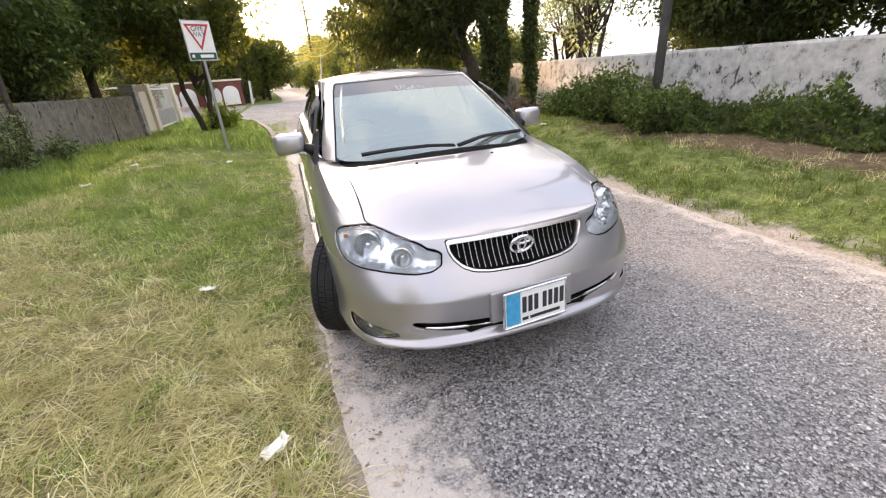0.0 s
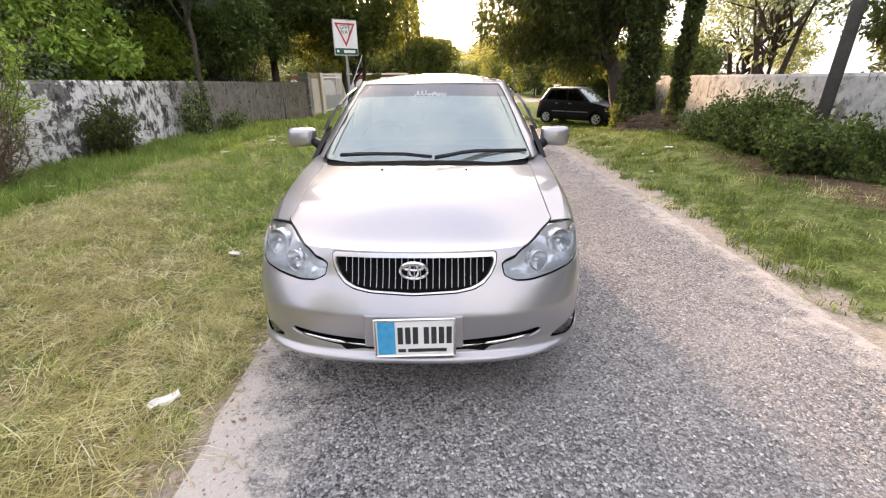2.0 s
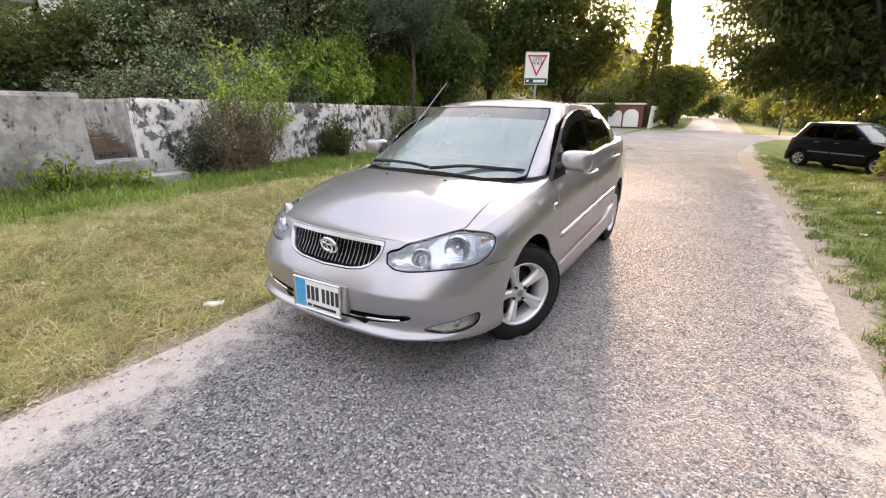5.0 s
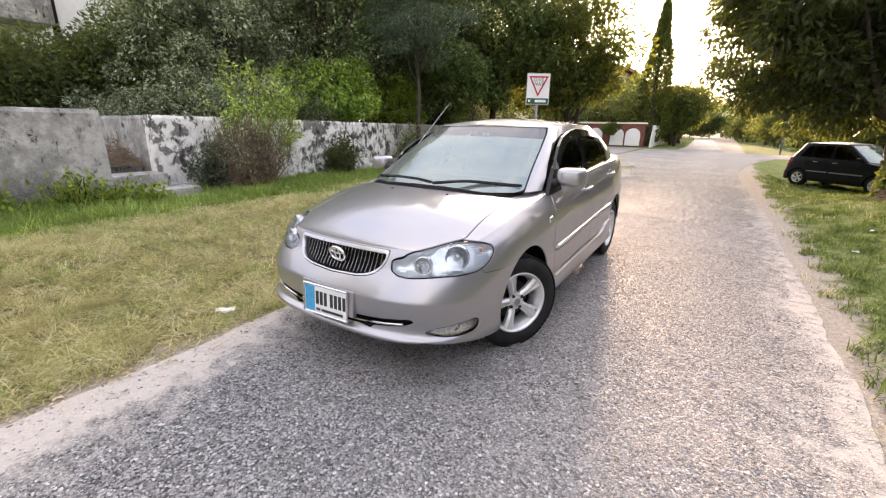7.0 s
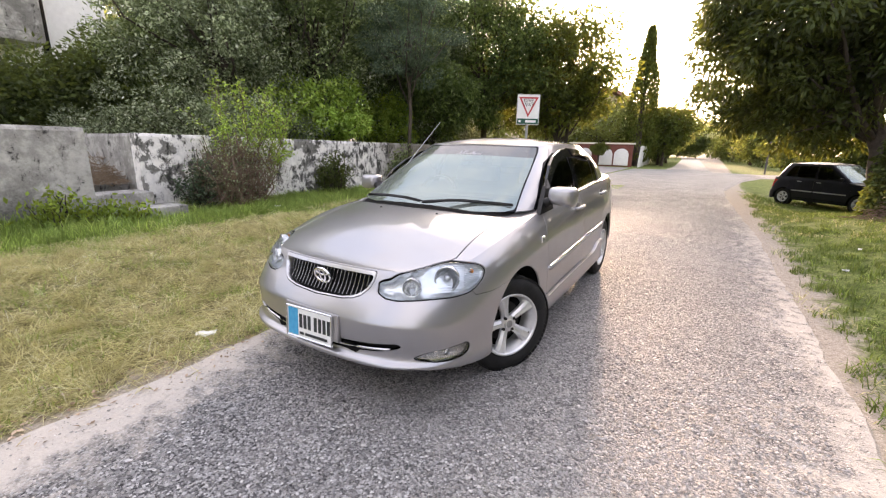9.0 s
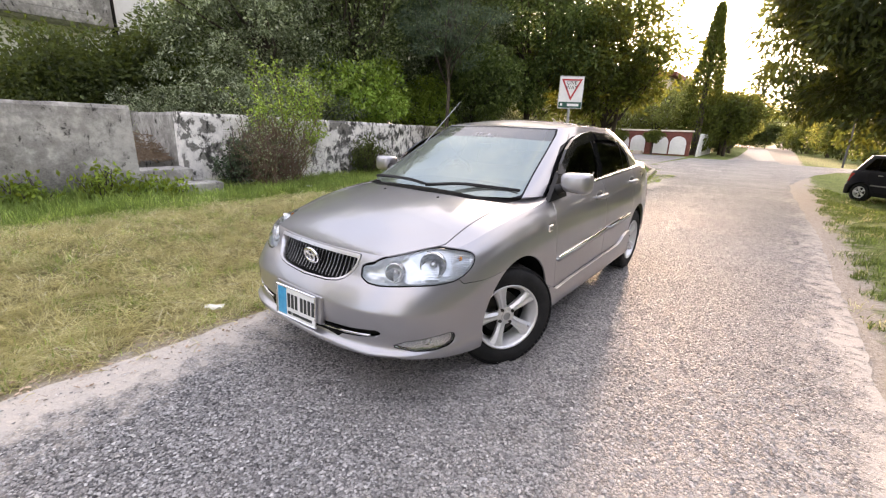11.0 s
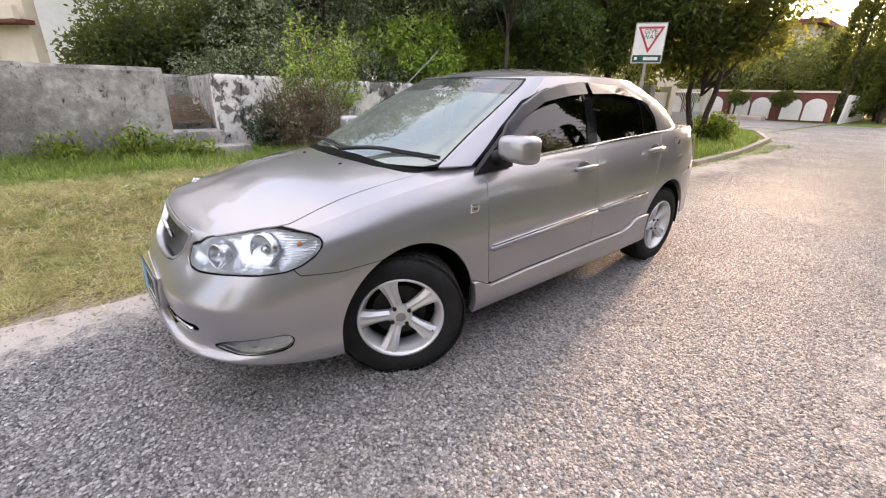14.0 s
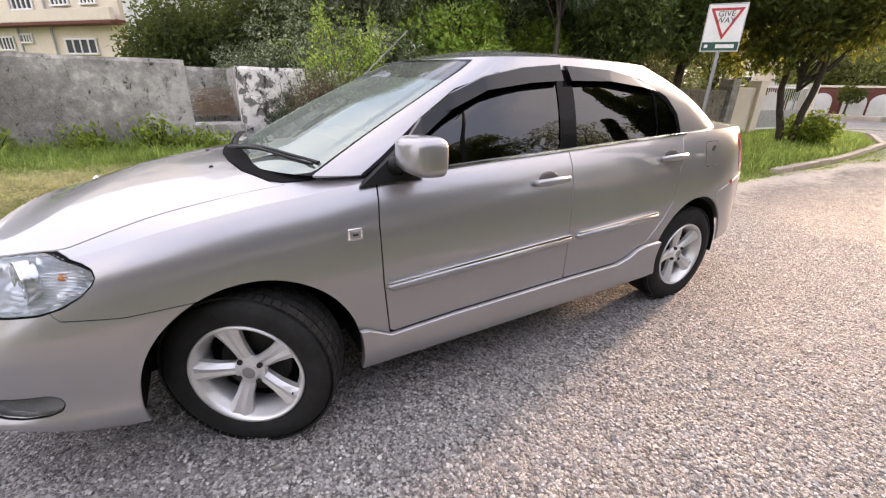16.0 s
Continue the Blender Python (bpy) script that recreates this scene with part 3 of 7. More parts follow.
def clump_spots(centres, radii, per, rng, squash=0.8, hollow=0.55):
    """Spots on the outer shells of many clumps, and the way out from each."""
    spots, ways = [], []
    for c, r in zip(centres, radii):
        w = rng.normal(size=(per, 3))
        w /= np.linalg.norm(w, axis=1)[:, None]
        dist = r * (hollow + (1 - hollow) * rng.uniform(0, 1, (per, 1)) ** 0.6) * rng.uniform(0.85, 1.15, (per, 1))
        spots.append(np.array(c) + w * dist * np.array([1, 1, squash]))
        ways.append(w)
    return np.concatenate(spots), np.concatenate(ways)


def crown_clumps(rng, count, centre, size, clump, low=-1.0):
    """Clump centres spread through an uneven egg-shaped crown."""
    out = []
    while len(out) < count:
        p = rng.uniform(-1, 1, 3)
        d = np.linalg.norm(p)
        if 0.35 < d < 1.0 and p[2] > low:
            k = 0.85 + 0.3 * noise.noise(Vector(p * 2.3))
            out.append(np.array(centre) + p * np.array(size) * k)
    return out, [clump * rng.uniform(0.65, 1.3) for _ in out]


# ---- ground, road, walls ----
def ground_z(x, y):
    x, y = np.asarray(x, float), np.asarray(y, float)
    left = 0.31 * smoothstep((-1.15 - x) / 2.2) * (1 - smoothstep((y - 8) / 6))
    right = 0.28 * smoothstep((x - 2.6) / 2.0) * (1 - smoothstep((y - 6) / 7))
    dip = .22 * smoothstep((x - 2.7) / 1.0) * smoothstep((y - 9) / 3.5) * (1 - smoothstep((y - 18) / 4))
    return left + right - dip


def gz(x, y):
    return float(ground_z(x, y))


def lumpy(x, y, scale, seed=0.0):
    return noise.noise(Vector((x * scale, y * scale, seed)))


def build_ground():
    xs = np.unique(np.concatenate([np.linspace(-900, -60, 12), np.linspace(-60, -10, 26), np.linspace(-10, 12, 89), np.linspace(12, 60, 25), np.linspace(60, 900, 12)]))
    ys = np.unique(np.concatenate([np.linspace(-900, -40, 10), np.linspace(-40, -6, 18), np.linspace(-6, 18, 97), np.linspace(18, 60, 30), np.linspace(60, 1500, 16)]))
    gx, gy = np.meshgrid(xs, ys)
    z = ground_z(gx, gy)
    for r in range(len(ys)):
        for c in range(len(xs)):
            x, y = xs[c], ys[r]
            off = max(0.0, min(1.0, max(-1.2 - x, x - 2.9)))
            if abs(x) < 15 and -8 < y < 25:
                z[r, c] += off * (0.035 * lumpy(x, y, 0.7) + 0.02 * lumpy(x, y, 2.6))
    z -= 0.004
    verts = np.stack([gx, gy, z], -1).reshape(-1, 3)
    w = len(xs)
    i = (np.arange(len(ys) - 1)[:, None] * w + np.arange(w - 1)).ravel()[:, None]
    quads = (i + np.array([0, 1, w + 1, w])).ravel()
    me = raw_mesh("ground", verts, quads, np.arange(len(quads) // 4) * 4, True)
    tagged(link("ground", me, EARTH), "grassy earth verge with dry straw patches", "ground", kind="structure")


def build_road():
    """The carriageway as one long strip with ragged edges, and the two arms of the junction."""
    left = spline_line([(-30, -.7), (-2, -.85), (-.5, -.93), (3, -1.0), (8, -1.08), (12.5, -1.3), (16.5, -1.9), (20, -3.2), (31, -3.0), (31.6, -.65), (35, -.75), (72, -2.16), (90, -3.6), (240, -26)])
    right = spline_line([(-30, 2.62), (0, 2.6), (6, 2.55), (13, 2.25), (15.4, 2.25), (17.5, 2.5), (21.5, 3.1), (24.7, 4.0), (29.5, 4.2), (29.9, 1.9), (35, 1.5), (75, -.04), (90, -1.4), (240, -23)])
    ys = np.concatenate([np.arange(-30, -6, 1.0), np.arange(-6, 20, .11), np.arange(20, 34, .5), np.arange(34, 241, 6.0)])
    bm = bmesh.new()
    rows = []
    for y in ys:
        near = 1 if -6 < y < 19.5 else 0
        wave = lambda seed: near * (.06 * lumpy(seed, y, 1.3, 3.0) + .035 * lumpy(seed, y, 5.0, 7.0))
        rows.append((bm.verts.new((left(y) + wave(1.0), y, .008)), bm.verts.new((right(y) + wave(9.0), y, .008))))
    for (a, b), (c, d) in zip(rows, rows[1:]):
        bm.faces.new((a, b, d, c))
    for arm in ([(-3.2, 20), (-3.4, 32), (-12, 33.5), (-40, 38), (-40, 33), (-13, 27.5), (-6.2, 23.6)], [(4.0, 24.7), (7, 26.0), (40, 30), (40, 35), (10, 30.8), (4.2, 29.5)]):
        bm.faces.new([bm.verts.new((x, y, .008)) for x, y in arm])
    bmesh.ops.triangulate(bm, faces=bm.faces[:])
    bmesh.ops.recalc_face_normals(bm, faces=bm.faces[:])
    for f in bm.faces:
        if f.normal.z < 0:
            f.normal_flip()
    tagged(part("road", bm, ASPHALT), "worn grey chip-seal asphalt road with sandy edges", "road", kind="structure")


def spline_line(points):
    ys, xs = zip(*points)
    return lambda y: float(np.interp(y, ys, xs))


def wall_run(name, x, y0, y1, z_top0, z_top1, thick, material, label, coping=None, along="y"):
    """A rendered wall with an uneven, slightly worn top, standing in the ground."""
    bm = bmesh.new()
    steps = max(2, int(abs(y1 - y0) / 0.25))
    rings = []
    for k in range(steps + 1):
        f = k / steps
        y, zt = y0 + (y1 - y0) * f, z_top0 + (z_top1 - z_top0) * f
        ring = []
        for dx, top in ((-0.5, 0), (-0.5, 0.45), (-0.5, 0.97), (-0.42, 1), (0.42, 1), (0.5, 0.97), (0.5, 0.45), (0.5, 0)):
            px = x + dx * thick + (0.012 * lumpy(y, top * 3, 2.0, dx) if 0 < top < 1 else 0)
            pz = -0.1 + (zt + 0.1) * top + (0.015 * lumpy(y, dx, 3.0, 5.0) if top == 1 else 0)
            ring.append(bm.verts.new((px, y, pz) if along == "y" else (y, px, pz)))
        rings.append(ring)
    for a, b in zip(rings, rings[1:]):
        for k in range(7):
            bm.faces.new((a[k], b[k], b[k + 1], a[k + 1]))
    bm.faces.new(rings[0])
    bm.faces.new(rings[-1][::-1])
    return tagged(part(name, bm, material), label, "wall", kind="structure")


build_ground()
build_road()
wall_run("wall_verge", -5.5, 0.6, 14.3, 1.49, 1.34, 0.22, LIMEWASH, "low whitewashed wall, flaking and black with mould")
wall_run("wall_return", 0.7, -7.58, -5.615, 1.47, 1.485, 0.2, CEMENT, "grey rendered return wall beside garden steps", along="x")
wall_run("wall_back", -7.7, -7.0, 0.8, 1.47, 1.5, 0.22, CEMENT, "streaked grey wall at the back of the garden steps")
wall_run("wall_cement", -5.3, -14.0, -0.07, 1.58, 1.53, 0.24, CEMENT, "plain grey cement boundary wall, weathered")
wall_run("wall_across", 6.6, -14.0, 26.0, 1.5, 1.42, 0.24, LIMEWASH_RIGHT, "pale limewashed boundary wall with grey stains")


# ---- car bodies: smooth shells cut into panels ----
def poly_sd(points, u, v, rounding=0.0):
    """Signed distance to an outline (negative inside), with rounded corners."""
    p = np.stack([u, v], -1)
    pts = np.array(points, float)
    best = np.full(len(p), 1e9)
    inside = np.zeros(len(p), bool)
    for a, b in zip(pts, np.roll(pts, -1, 0)):
        e, w = b - a, p - a
        t = np.clip((w @ e) / (e @ e), 0, 1)
        best = np.minimum(best, ((w - t[:, None] * e) ** 2).sum(1))
        cross = (a[1] > p[:, 1]) != (b[1] > p[:, 1])
        with np.errstate(divide="ignore", invalid="ignore"):
            inside ^= cross & (p[:, 0] < e[0] * (p[:, 1] - a[1]) / (e[1] if e[1] else 1e-12) + a[0])
    return np.where(inside, -1, 1) * np.sqrt(best) - rounding


class Shell:
    """Half a body (x >= 0) as polygons with smooth normals, to be cut along outlines."""

    def __init__(self):
        self.co, self.no, self.cut = [], [], {}

    def grid(self, pts):
        """Adds a grid of points (rows, columns, 3); returns its faces."""
        du, dv = np.gradient(pts, axis=1), np.gradient(pts, axis=0)
        n = np.cross(du, dv)
        n /= np.linalg.norm(n, axis=2)[..., None] + 1e-12
        n[np.abs(pts[..., 0]) < 1e-6, 0] = 0
        n /= np.linalg.norm(n, axis=2)[..., None] + 1e-12
        base = len(self.co)
        self.co += [tuple(p) for p in pts.reshape(-1, 3)]
        self.no += [tuple(p) for p in n.reshape(-1, 3)]
        r, c = pts.shape[:2]
        return [(base + i * c + j, base + i * c + j + 1, base + (i + 1) * c + j + 1, base + (i + 1) * c + j) for i in range(r - 1) for j in range(c - 1)]

    def split(self, faces, field):
        """Cuts faces where field (of the array of points) crosses zero: (inside, outside)."""
        val = field(np.array(self.co))
        inside, outside, made = [], [], {}
        for f in faces:
            neg = [val[i] < 0 for i in f]
            if all(neg):
                inside.append(f)
                continue
            if not any(neg):
                outside.append(f)
                continue
            a_side, b_side = [], []
            for i, j in zip(f, f[1:] + f[:1]):
                (a_side if val[i] < 0 else b_side).append(i)
                if (val[i] < 0) != (val[j] < 0):
                    key = (min(i, j), max(i, j))
                    if key not in made:
                        t = val[key[0]] / (val[key[0]] - val[key[1]])
                        p, q = np.array(self.co[key[0]]), np.array(self.co[key[1]])
                        m, k = np.array(self.no[key[0]]), np.array(self.no[key[1]])
                        made[key] = len(self.co)
                        self.co.append(tuple(p + t * (q - p)))
                        w = m + t * (k - m)
                        self.no.append(tuple(w / (np.linalg.norm(w) + 1e-12)))
                    a_side.append(made[key])
                    b_side.append(made[key])
            if len(a_side) > 2:
                inside.append(tuple(a_side))
            if len(b_side) > 2:
                outside.append(tuple(b_side))
        return inside, outside

    def panel(self, faces, field, gap=0.0022):
        """Inside, the seam round it, outside."""
        inside, rest = self.split(faces, lambda p: field(p) + gap)
        seam, rest = self.split(rest, lambda p: field(p) - gap)
        return inside, seam, rest

    def mesh(self, name, faces, sides=(1, -1), push=0.0, thick=0.0):
        """A mesh of faces on one side of the car or both; thick folds the rim inwards."""
        used = sorted({i for f in faces for i in f})
        at = {i: n for n, i in enumerate(used)}
        co, no = np.array([self.co[i] for i in used]), np.array([self.no[i] for i in used])
        co = co + no * push
        vs, ns, fs = [], [], []
        for s in sides:
            flip = np.array([s, 1, 1])
            base = sum(map(len, vs))
            vs.append(co * flip)
            ns.append(no * flip)
            own = [tuple(base + at[i] for i in (f if s > 0 else f[::-1])) for f in faces]
            if thick:
                count = {}
                for f in own:
                    for i, j in zip(f, f[1:] + f[:1]):
                        count[(i, j)] = True
                rim = [(i, j) for i, j in count if (j, i) not in count and not (abs(vs[-1][i - base][0]) < 1e-5 and abs(vs[-1][j - base][0]) < 1e-5)]
                skin_v, skin_n = vs[-1], ns[-1]
                extra_v, extra_n = [], []
                for i, j in rim:
                    a, b, na, nb = skin_v[i - base], skin_v[j - base], skin_n[i - base], skin_n[j - base]
                    out = np.cross(b - a, na)
                    out = out / (np.linalg.norm(out) + 1e-9)
                    first = base + len(co) + len(extra_v)
                    extra_v += [b, a, a - na * thick, b - nb * thick]
                    # the fold is slightly rounded towards the skin
                    extra_n += [out * .8 + nb * .6, out * .8 + na * .6, out, out]
                    own.append((first, first + 1, first + 2, first + 3))
                if extra_v:
                    vs.append(np.array(extra_v))
                    ns.append(np.array(extra_n))
            fs += own
        me = bpy.data.meshes.new(name)
        me.from_pydata(np.concatenate(vs).tolist(), [], fs)
        me.shade_smooth()
        me.normals_split_custom_set_from_vertices(np.concatenate(ns).tolist())
        return me


def ring_and_cap(outline_u, rows_z, place, spine, crown, cap_rows, power):
    """Points of a shell: a ring of rows from below upwards, then a crowned cap towards the spine."""
    ring = np.array([place(v) for v in rows_z])
    top = ring[-1]
    cap = [top]
    for k in range(1, cap_rows + 1):
        t = (k / cap_rows) ** 1.4
        c = np.stack([np.zeros(len(top)), np.clip(top[:, 1], *spine)], -1)
        xy = top[:, :2] + (c - top[:, :2]) * t
        z = top[:, 2] + (crown(xy[:, 1]) - top[:, 2]) * (1 - (1 - t) ** power)
        cap.append(np.concatenate([xy, z[:, None]], 1))
    return ring, np.array(cap)


def column(table, n, count):
    k = [row[n] for row in table]
    return spline(range(len(k)), k)(np.linspace(0, len(k) - 1, count))


def even_index(table, count):
    """Spreads samples along an outline evenly by length, as indices into its table."""
    fine = 2000
    x, y = column(table, 0, fine), column(table, 1, fine)
    run = np.concatenate([[0], np.cumsum(np.hypot(np.diff(x), np.diff(y)))])
    return np.interp(np.linspace(0, run[-1], count), run, np.linspace(0, len(table) - 1, fine))


def sampled(table, n, idx):
    return spline(range(len(table)), [row[n] for row in table])(idx)


# plan of the saloon's lower body, half: x, y, pull of the nose, pull of the tail
LOWER = [(0, -.91, 1, 0), (.15, -.907, 1, 0), (.32, -.893, 1, 0), (.48, -.862, 1, 0), (.60, -.81, .97, 0), (.69, -.735, .9, 0), (.755, -.63, .78, 0), (.80, -.48, .55, 0), (.83, -.28, .28, 0),
         (.847, 0, .08, 0), (.853, .4, 0, 0), (.853, 1.2, 0, 0), (.853, 2.0, 0, 0), (.848, 2.5, 0, .05), (.822, 2.85, 0, .2), (.778, 3.08, 0, .5), (.71, 3.24, 0, .8), (.56, 3.38, 0, .95), (.33, 3.45, 0, 1), (0, 3.47, 0, 1)]
# plan of its cabin at the belt and at the roof: x, y, x, y
UPPER = [(0, .10, 0, 1.02), (.30, .13, .25, 1.03), (.55, .22, .42, 1.06), (.68, .33, .52, 1.11), (.735, .50, .565, 1.20), (.752, .75, .585, 1.35), (.755, 1.5, .59, 1.6), (.745, 2.2, .585, 1.9), (.725, 2.6, .57, 2.1),
         (.68, 2.83, .53, 2.24), (.5, 2.95, .40, 2.32), (.25, 2.99, .2, 2.36), (0, 3.0, 0, 2.37)]
BELT = spline([-.75, -.6, -.45, -.18, .1, .3, .6, 1.5, 2.4, 2.8, 3.1, 3.47], [.757, .762, .785, .85, .90, .925, .963, 1.018, 1.062, 1.078, 1.08, 1.06])
NOSE = spline([.2, .272, .295, .312, .328, .36, .42, .47, .50, .512, .524, .54, .56, .60, .66, .72, .757, .82], [.034, .032, .016, .018, .044, .049, .041, .038, .037, .037, .041, .049, .060, .084, .123, .148, .165, .23])
TAIL = spline([.16, .24, .45, .60, .80, 1.0], [.1, .03, .0, .02, .05, .1])
BONNET = spline([-.75, -.6, -.44, -.18, 0, .26, .6, 2.7, 3.1, 3.4, 3.62], [.757, .82, .868, .925, .952, .985, 1.0, 1.09, 1.118, 1.10, 1.06])
ROOF = spline([1.0, 1.2, 1.5, 1.8, 2.1, 2.37], [1.415, 1.448, 1.47, 1.468, 1.445, 1.40])


def saloon_shell():
    sh = Shell()
    u = even_index(LOWER, 300)
    x0, y0, fw, rw = (sampled(LOWER, n, u) for n in range(4))
    x0[0] = x0[-1] = 0
    top = BELT(y0 + fw * 0.18)

    def low(v):
        floor_z = np.interp(y0, [-.9, -.8, -.65, -.4, .3, .5, 2.1, 2.9, 3.6], [.272, .29, .268, .24, .235, .24, .28, .36, .38])
        z = floor_z + (top - floor_z) * v
        s = np.clip((z - 0.55) / (top - 0.55), 0, 1)
        inset = 0.045 * s ** 2 + 0.045 * s ** 7 + 0.05 * np.clip((0.29 - z) / 0.12, 0, 1) ** 2 - 0.006 * np.exp(-(((z - 0.3) / 0.05) ** 2))
        return np.stack([x0 * (1 - inset / 0.853), y0 + fw * (NOSE(z) + .03 * np.clip((floor_z + .02 - z) / .02, 0, 1) ** 2) - rw * TAIL(z), z], -1)

    ring, cap = ring_and_cap(u, np.linspace(0, 1, 64), low, (-.30, 3.3), BONNET, 44, 2.4)
    lower_ring, lower_cap = sh.grid(ring), sh.grid(cap)
    i = np.interp(np.linspace(0, 1, 240), np.linspace(0, 1, len(UPPER)), np.arange(len(UPPER)))
    bx, by, tx, ty = (sampled(UPPER, n, i) for n in range(4))
    for a in (bx, tx):
        a[0] = a[-1] = 0
    base = np.where(by < 0.5, 0.955 + 0.02 * bx, BELT(by) - 0.02)
    rail = 1.40 + 0.02 * np.sin(np.pi * np.clip((ty - 1.02) / 1.35, 0, 1))

    def high(v):
        bulge = np.sin(np.pi * v)
        px, py = bx + (tx - bx) * v, by + (ty - by) * v
        # the rear pillar is rounded more than the screen
        rear = bulge * np.clip((by - 2.3) / .5, 0, 1)
        return np.stack([px * (1 + 0.03 * bulge), py + .02 * rear, base + (rail - base) * v + 0.012 * bulge * (bx < 0.6) + .022 * rear], -1)

    ring, cap = ring_and_cap(i, np.linspace(0, 1, 44), high, (1.35, 2.05), ROOF, 26, 2.2)
    return sh, lower_ring, lower_cap, sh.grid(ring), sh.grid(cap)


HEADLAMP = [(-.262, .655), (-.235, .637), (-.18, .633), (-.10, .640), (0, .648), (.10, .65), (.19, .657), (.24, .674), (.28, .702), (.30, .73), (.302, .748), (.29, .764), (.255, .777), (.2, .786), (.14, .79), (.05, .79), (-.05, .781), (-.13, .76), (-.21, .730), (-.256, .698)]
GRILLE = [(-.333, .725), (.333, .725), (.331, .705), (.315, .672), (.286, .644), (.246, .626), (.18, .614), (0, .606), (-.18, .614), (-.246, .626), (-.286, .644), (-.315, .672), (-.331, .705)]
GRILLE_RIM = [(-.343, .743), (.343, .743), (.340, .705), (.322, .667), (.292, .637), (.25, .619), (.18, .608), (0, .600), (-.18, .608), (-.25, .619), (-.292, .637), (-.322, .667), (-.340, .705)]
SLOT = [(0, .382), (.2, .385), (.4, .401), (.5, .414), (.535, .419), (.55, .412), (.54, .398), (.5, .384), (.42, .368), (.25, .35), (0, .342), (-.25, .35), (-.42, .368), (-.5, .384), (-.54, .398), (-.55, .412), (-.535, .419), (-.5, .414), (-.4, .401), (-.2, .385)]
FOG = [(-.1, .350), (-.04, .372), (.08, .386), (.172, .392), (.192, .384), (.197, .366), (.19, .346), (.165, .334), (.1, .33), (0, .333)]
ARCH = 0.36


def slanted(p):
    return (p[:, 0] + p[:, 1]) / math.sqrt(2)


# ---- the saloon ----
def wheel(parent, at, steer, side, rim_r=0.2, tyre_r=0.309, width=0.195, spokes=5):
    """side: +1 or -1, the way the face looks along x."""
    hub = new("wheel")
    hub.parent = parent
    hub.matrix_basis = pose(*at, 0, 0, steer + (0 if side > 0 else 180))
    w = width / 2
    prof = [(-w * .8, rim_r), (-w, rim_r + .03), (-w * 1.02, (rim_r + tyre_r) / 2), (-w * .95, tyre_r - .022), (-w * .8, tyre_r - .006), (0, tyre_r), (w * .8, tyre_r - .006), (w * .95, tyre_r - .022),
            (w * 1.04, (rim_r + tyre_r) / 2), (w * 1.02, rim_r + .022), (w * .9, rim_r + .004), (w * .8, rim_r - .002)]
    bm = lathe(prof, 64)
    tread = bmesh.new()
    # tread: four grooves round, and staggered blocks between them
    for k in range(64):
        for row, off in ((-.066, 0), (-.022, .5), (.022, 0), (.066, .5)):
            a = 2 * math.pi * (k + off) / 64
            add_box(tread, (.037, .0268, .007), (row, tyre_r * math.cos(a), tyre_r * math.sin(a)), (math.degrees(a) - 90, 0, 0))
    part("tread", tread, RUBBER, hub)["kind"] = "stuff"
    part("tyre", bm, RUBBER, hub, smooth=True)
    lip = [(w * .55, rim_r - .02), (w * .8, rim_r - .012), (w * .98, rim_r - .004), (w * 1.0, rim_r + .004), (w * .9, rim_r + .006), (-w, rim_r), (-w, rim_r - .01), (w * .4, rim_r - .03)]
    rim = part("rim", lathe(lip, 56, closed=True), ALLOY, hub, "silver five-spoke alloy rim", smooth=True)
    for k in range(spokes):
        a = 2 * math.pi * k / spokes + 0.63
        bm = bmesh.new()
        rows = []
        for r, half, crest, deep in ((.03, .028, .062, .03), (.065, .026, .066, .034), (.11, .029, .074, .04), (.16, .039, .082, .045), (rim_r - .006, .054, .086, .05)):
            rows.append([bm.verts.new((cx, r * math.cos(a) - h * math.sin(a), r * math.sin(a) + h * math.cos(a)))
                         for h, cx in ((-half, deep), (-half, crest - .014), (-half * .45, crest), (0, crest - .004), (half * .45, crest), (half, crest - .014), (half, deep))])
        for p, q in zip(rows, rows[1:]):
            for n in range(6):
                bm.faces.new((p[n], p[n + 1], q[n + 1], q[n]))
        part("spoke", bm, ALLOY, hub)
    part("hub_cap", lathe([(.05, .06), (.064, .054), (.067, .034), (.074, .031), (.0745, .024)], 32), ALLOY, hub, smooth=False)
    part("cap_disc", lathe([(.0725, .024), (.0735, .012), (.074, .0)], 24), STEEL, hub, "dull grey centre disc", smooth=True)
    for k in range(4):
        a = 2 * math.pi * k / 4 + .62
        bm = bmesh.new()
        bmesh.ops.create_cone(bm, segments=12, radius1=.0105, radius2=.0095, depth=.014, cap_ends=True, matrix=pose(.0655, .049 * math.cos(a), .049 * math.sin(a), 0, 90, 0))
        part("bolt", bm, DARK_STEEL, hub)
    part("brake_disc", lathe([(-.02, .04), (-.02, .13), (0, .13), (0, .04)], 40, closed=True), DARK_STEEL, hub)
    part("rim_well", lathe([(-.03, .0), (-.03, rim_r - .008)], 40), SEAM, hub)
    part("valve", tube([(.07, .15, -.075), (.085, .152, -.085)], .004, 6), BLACK, hub)
    return hub


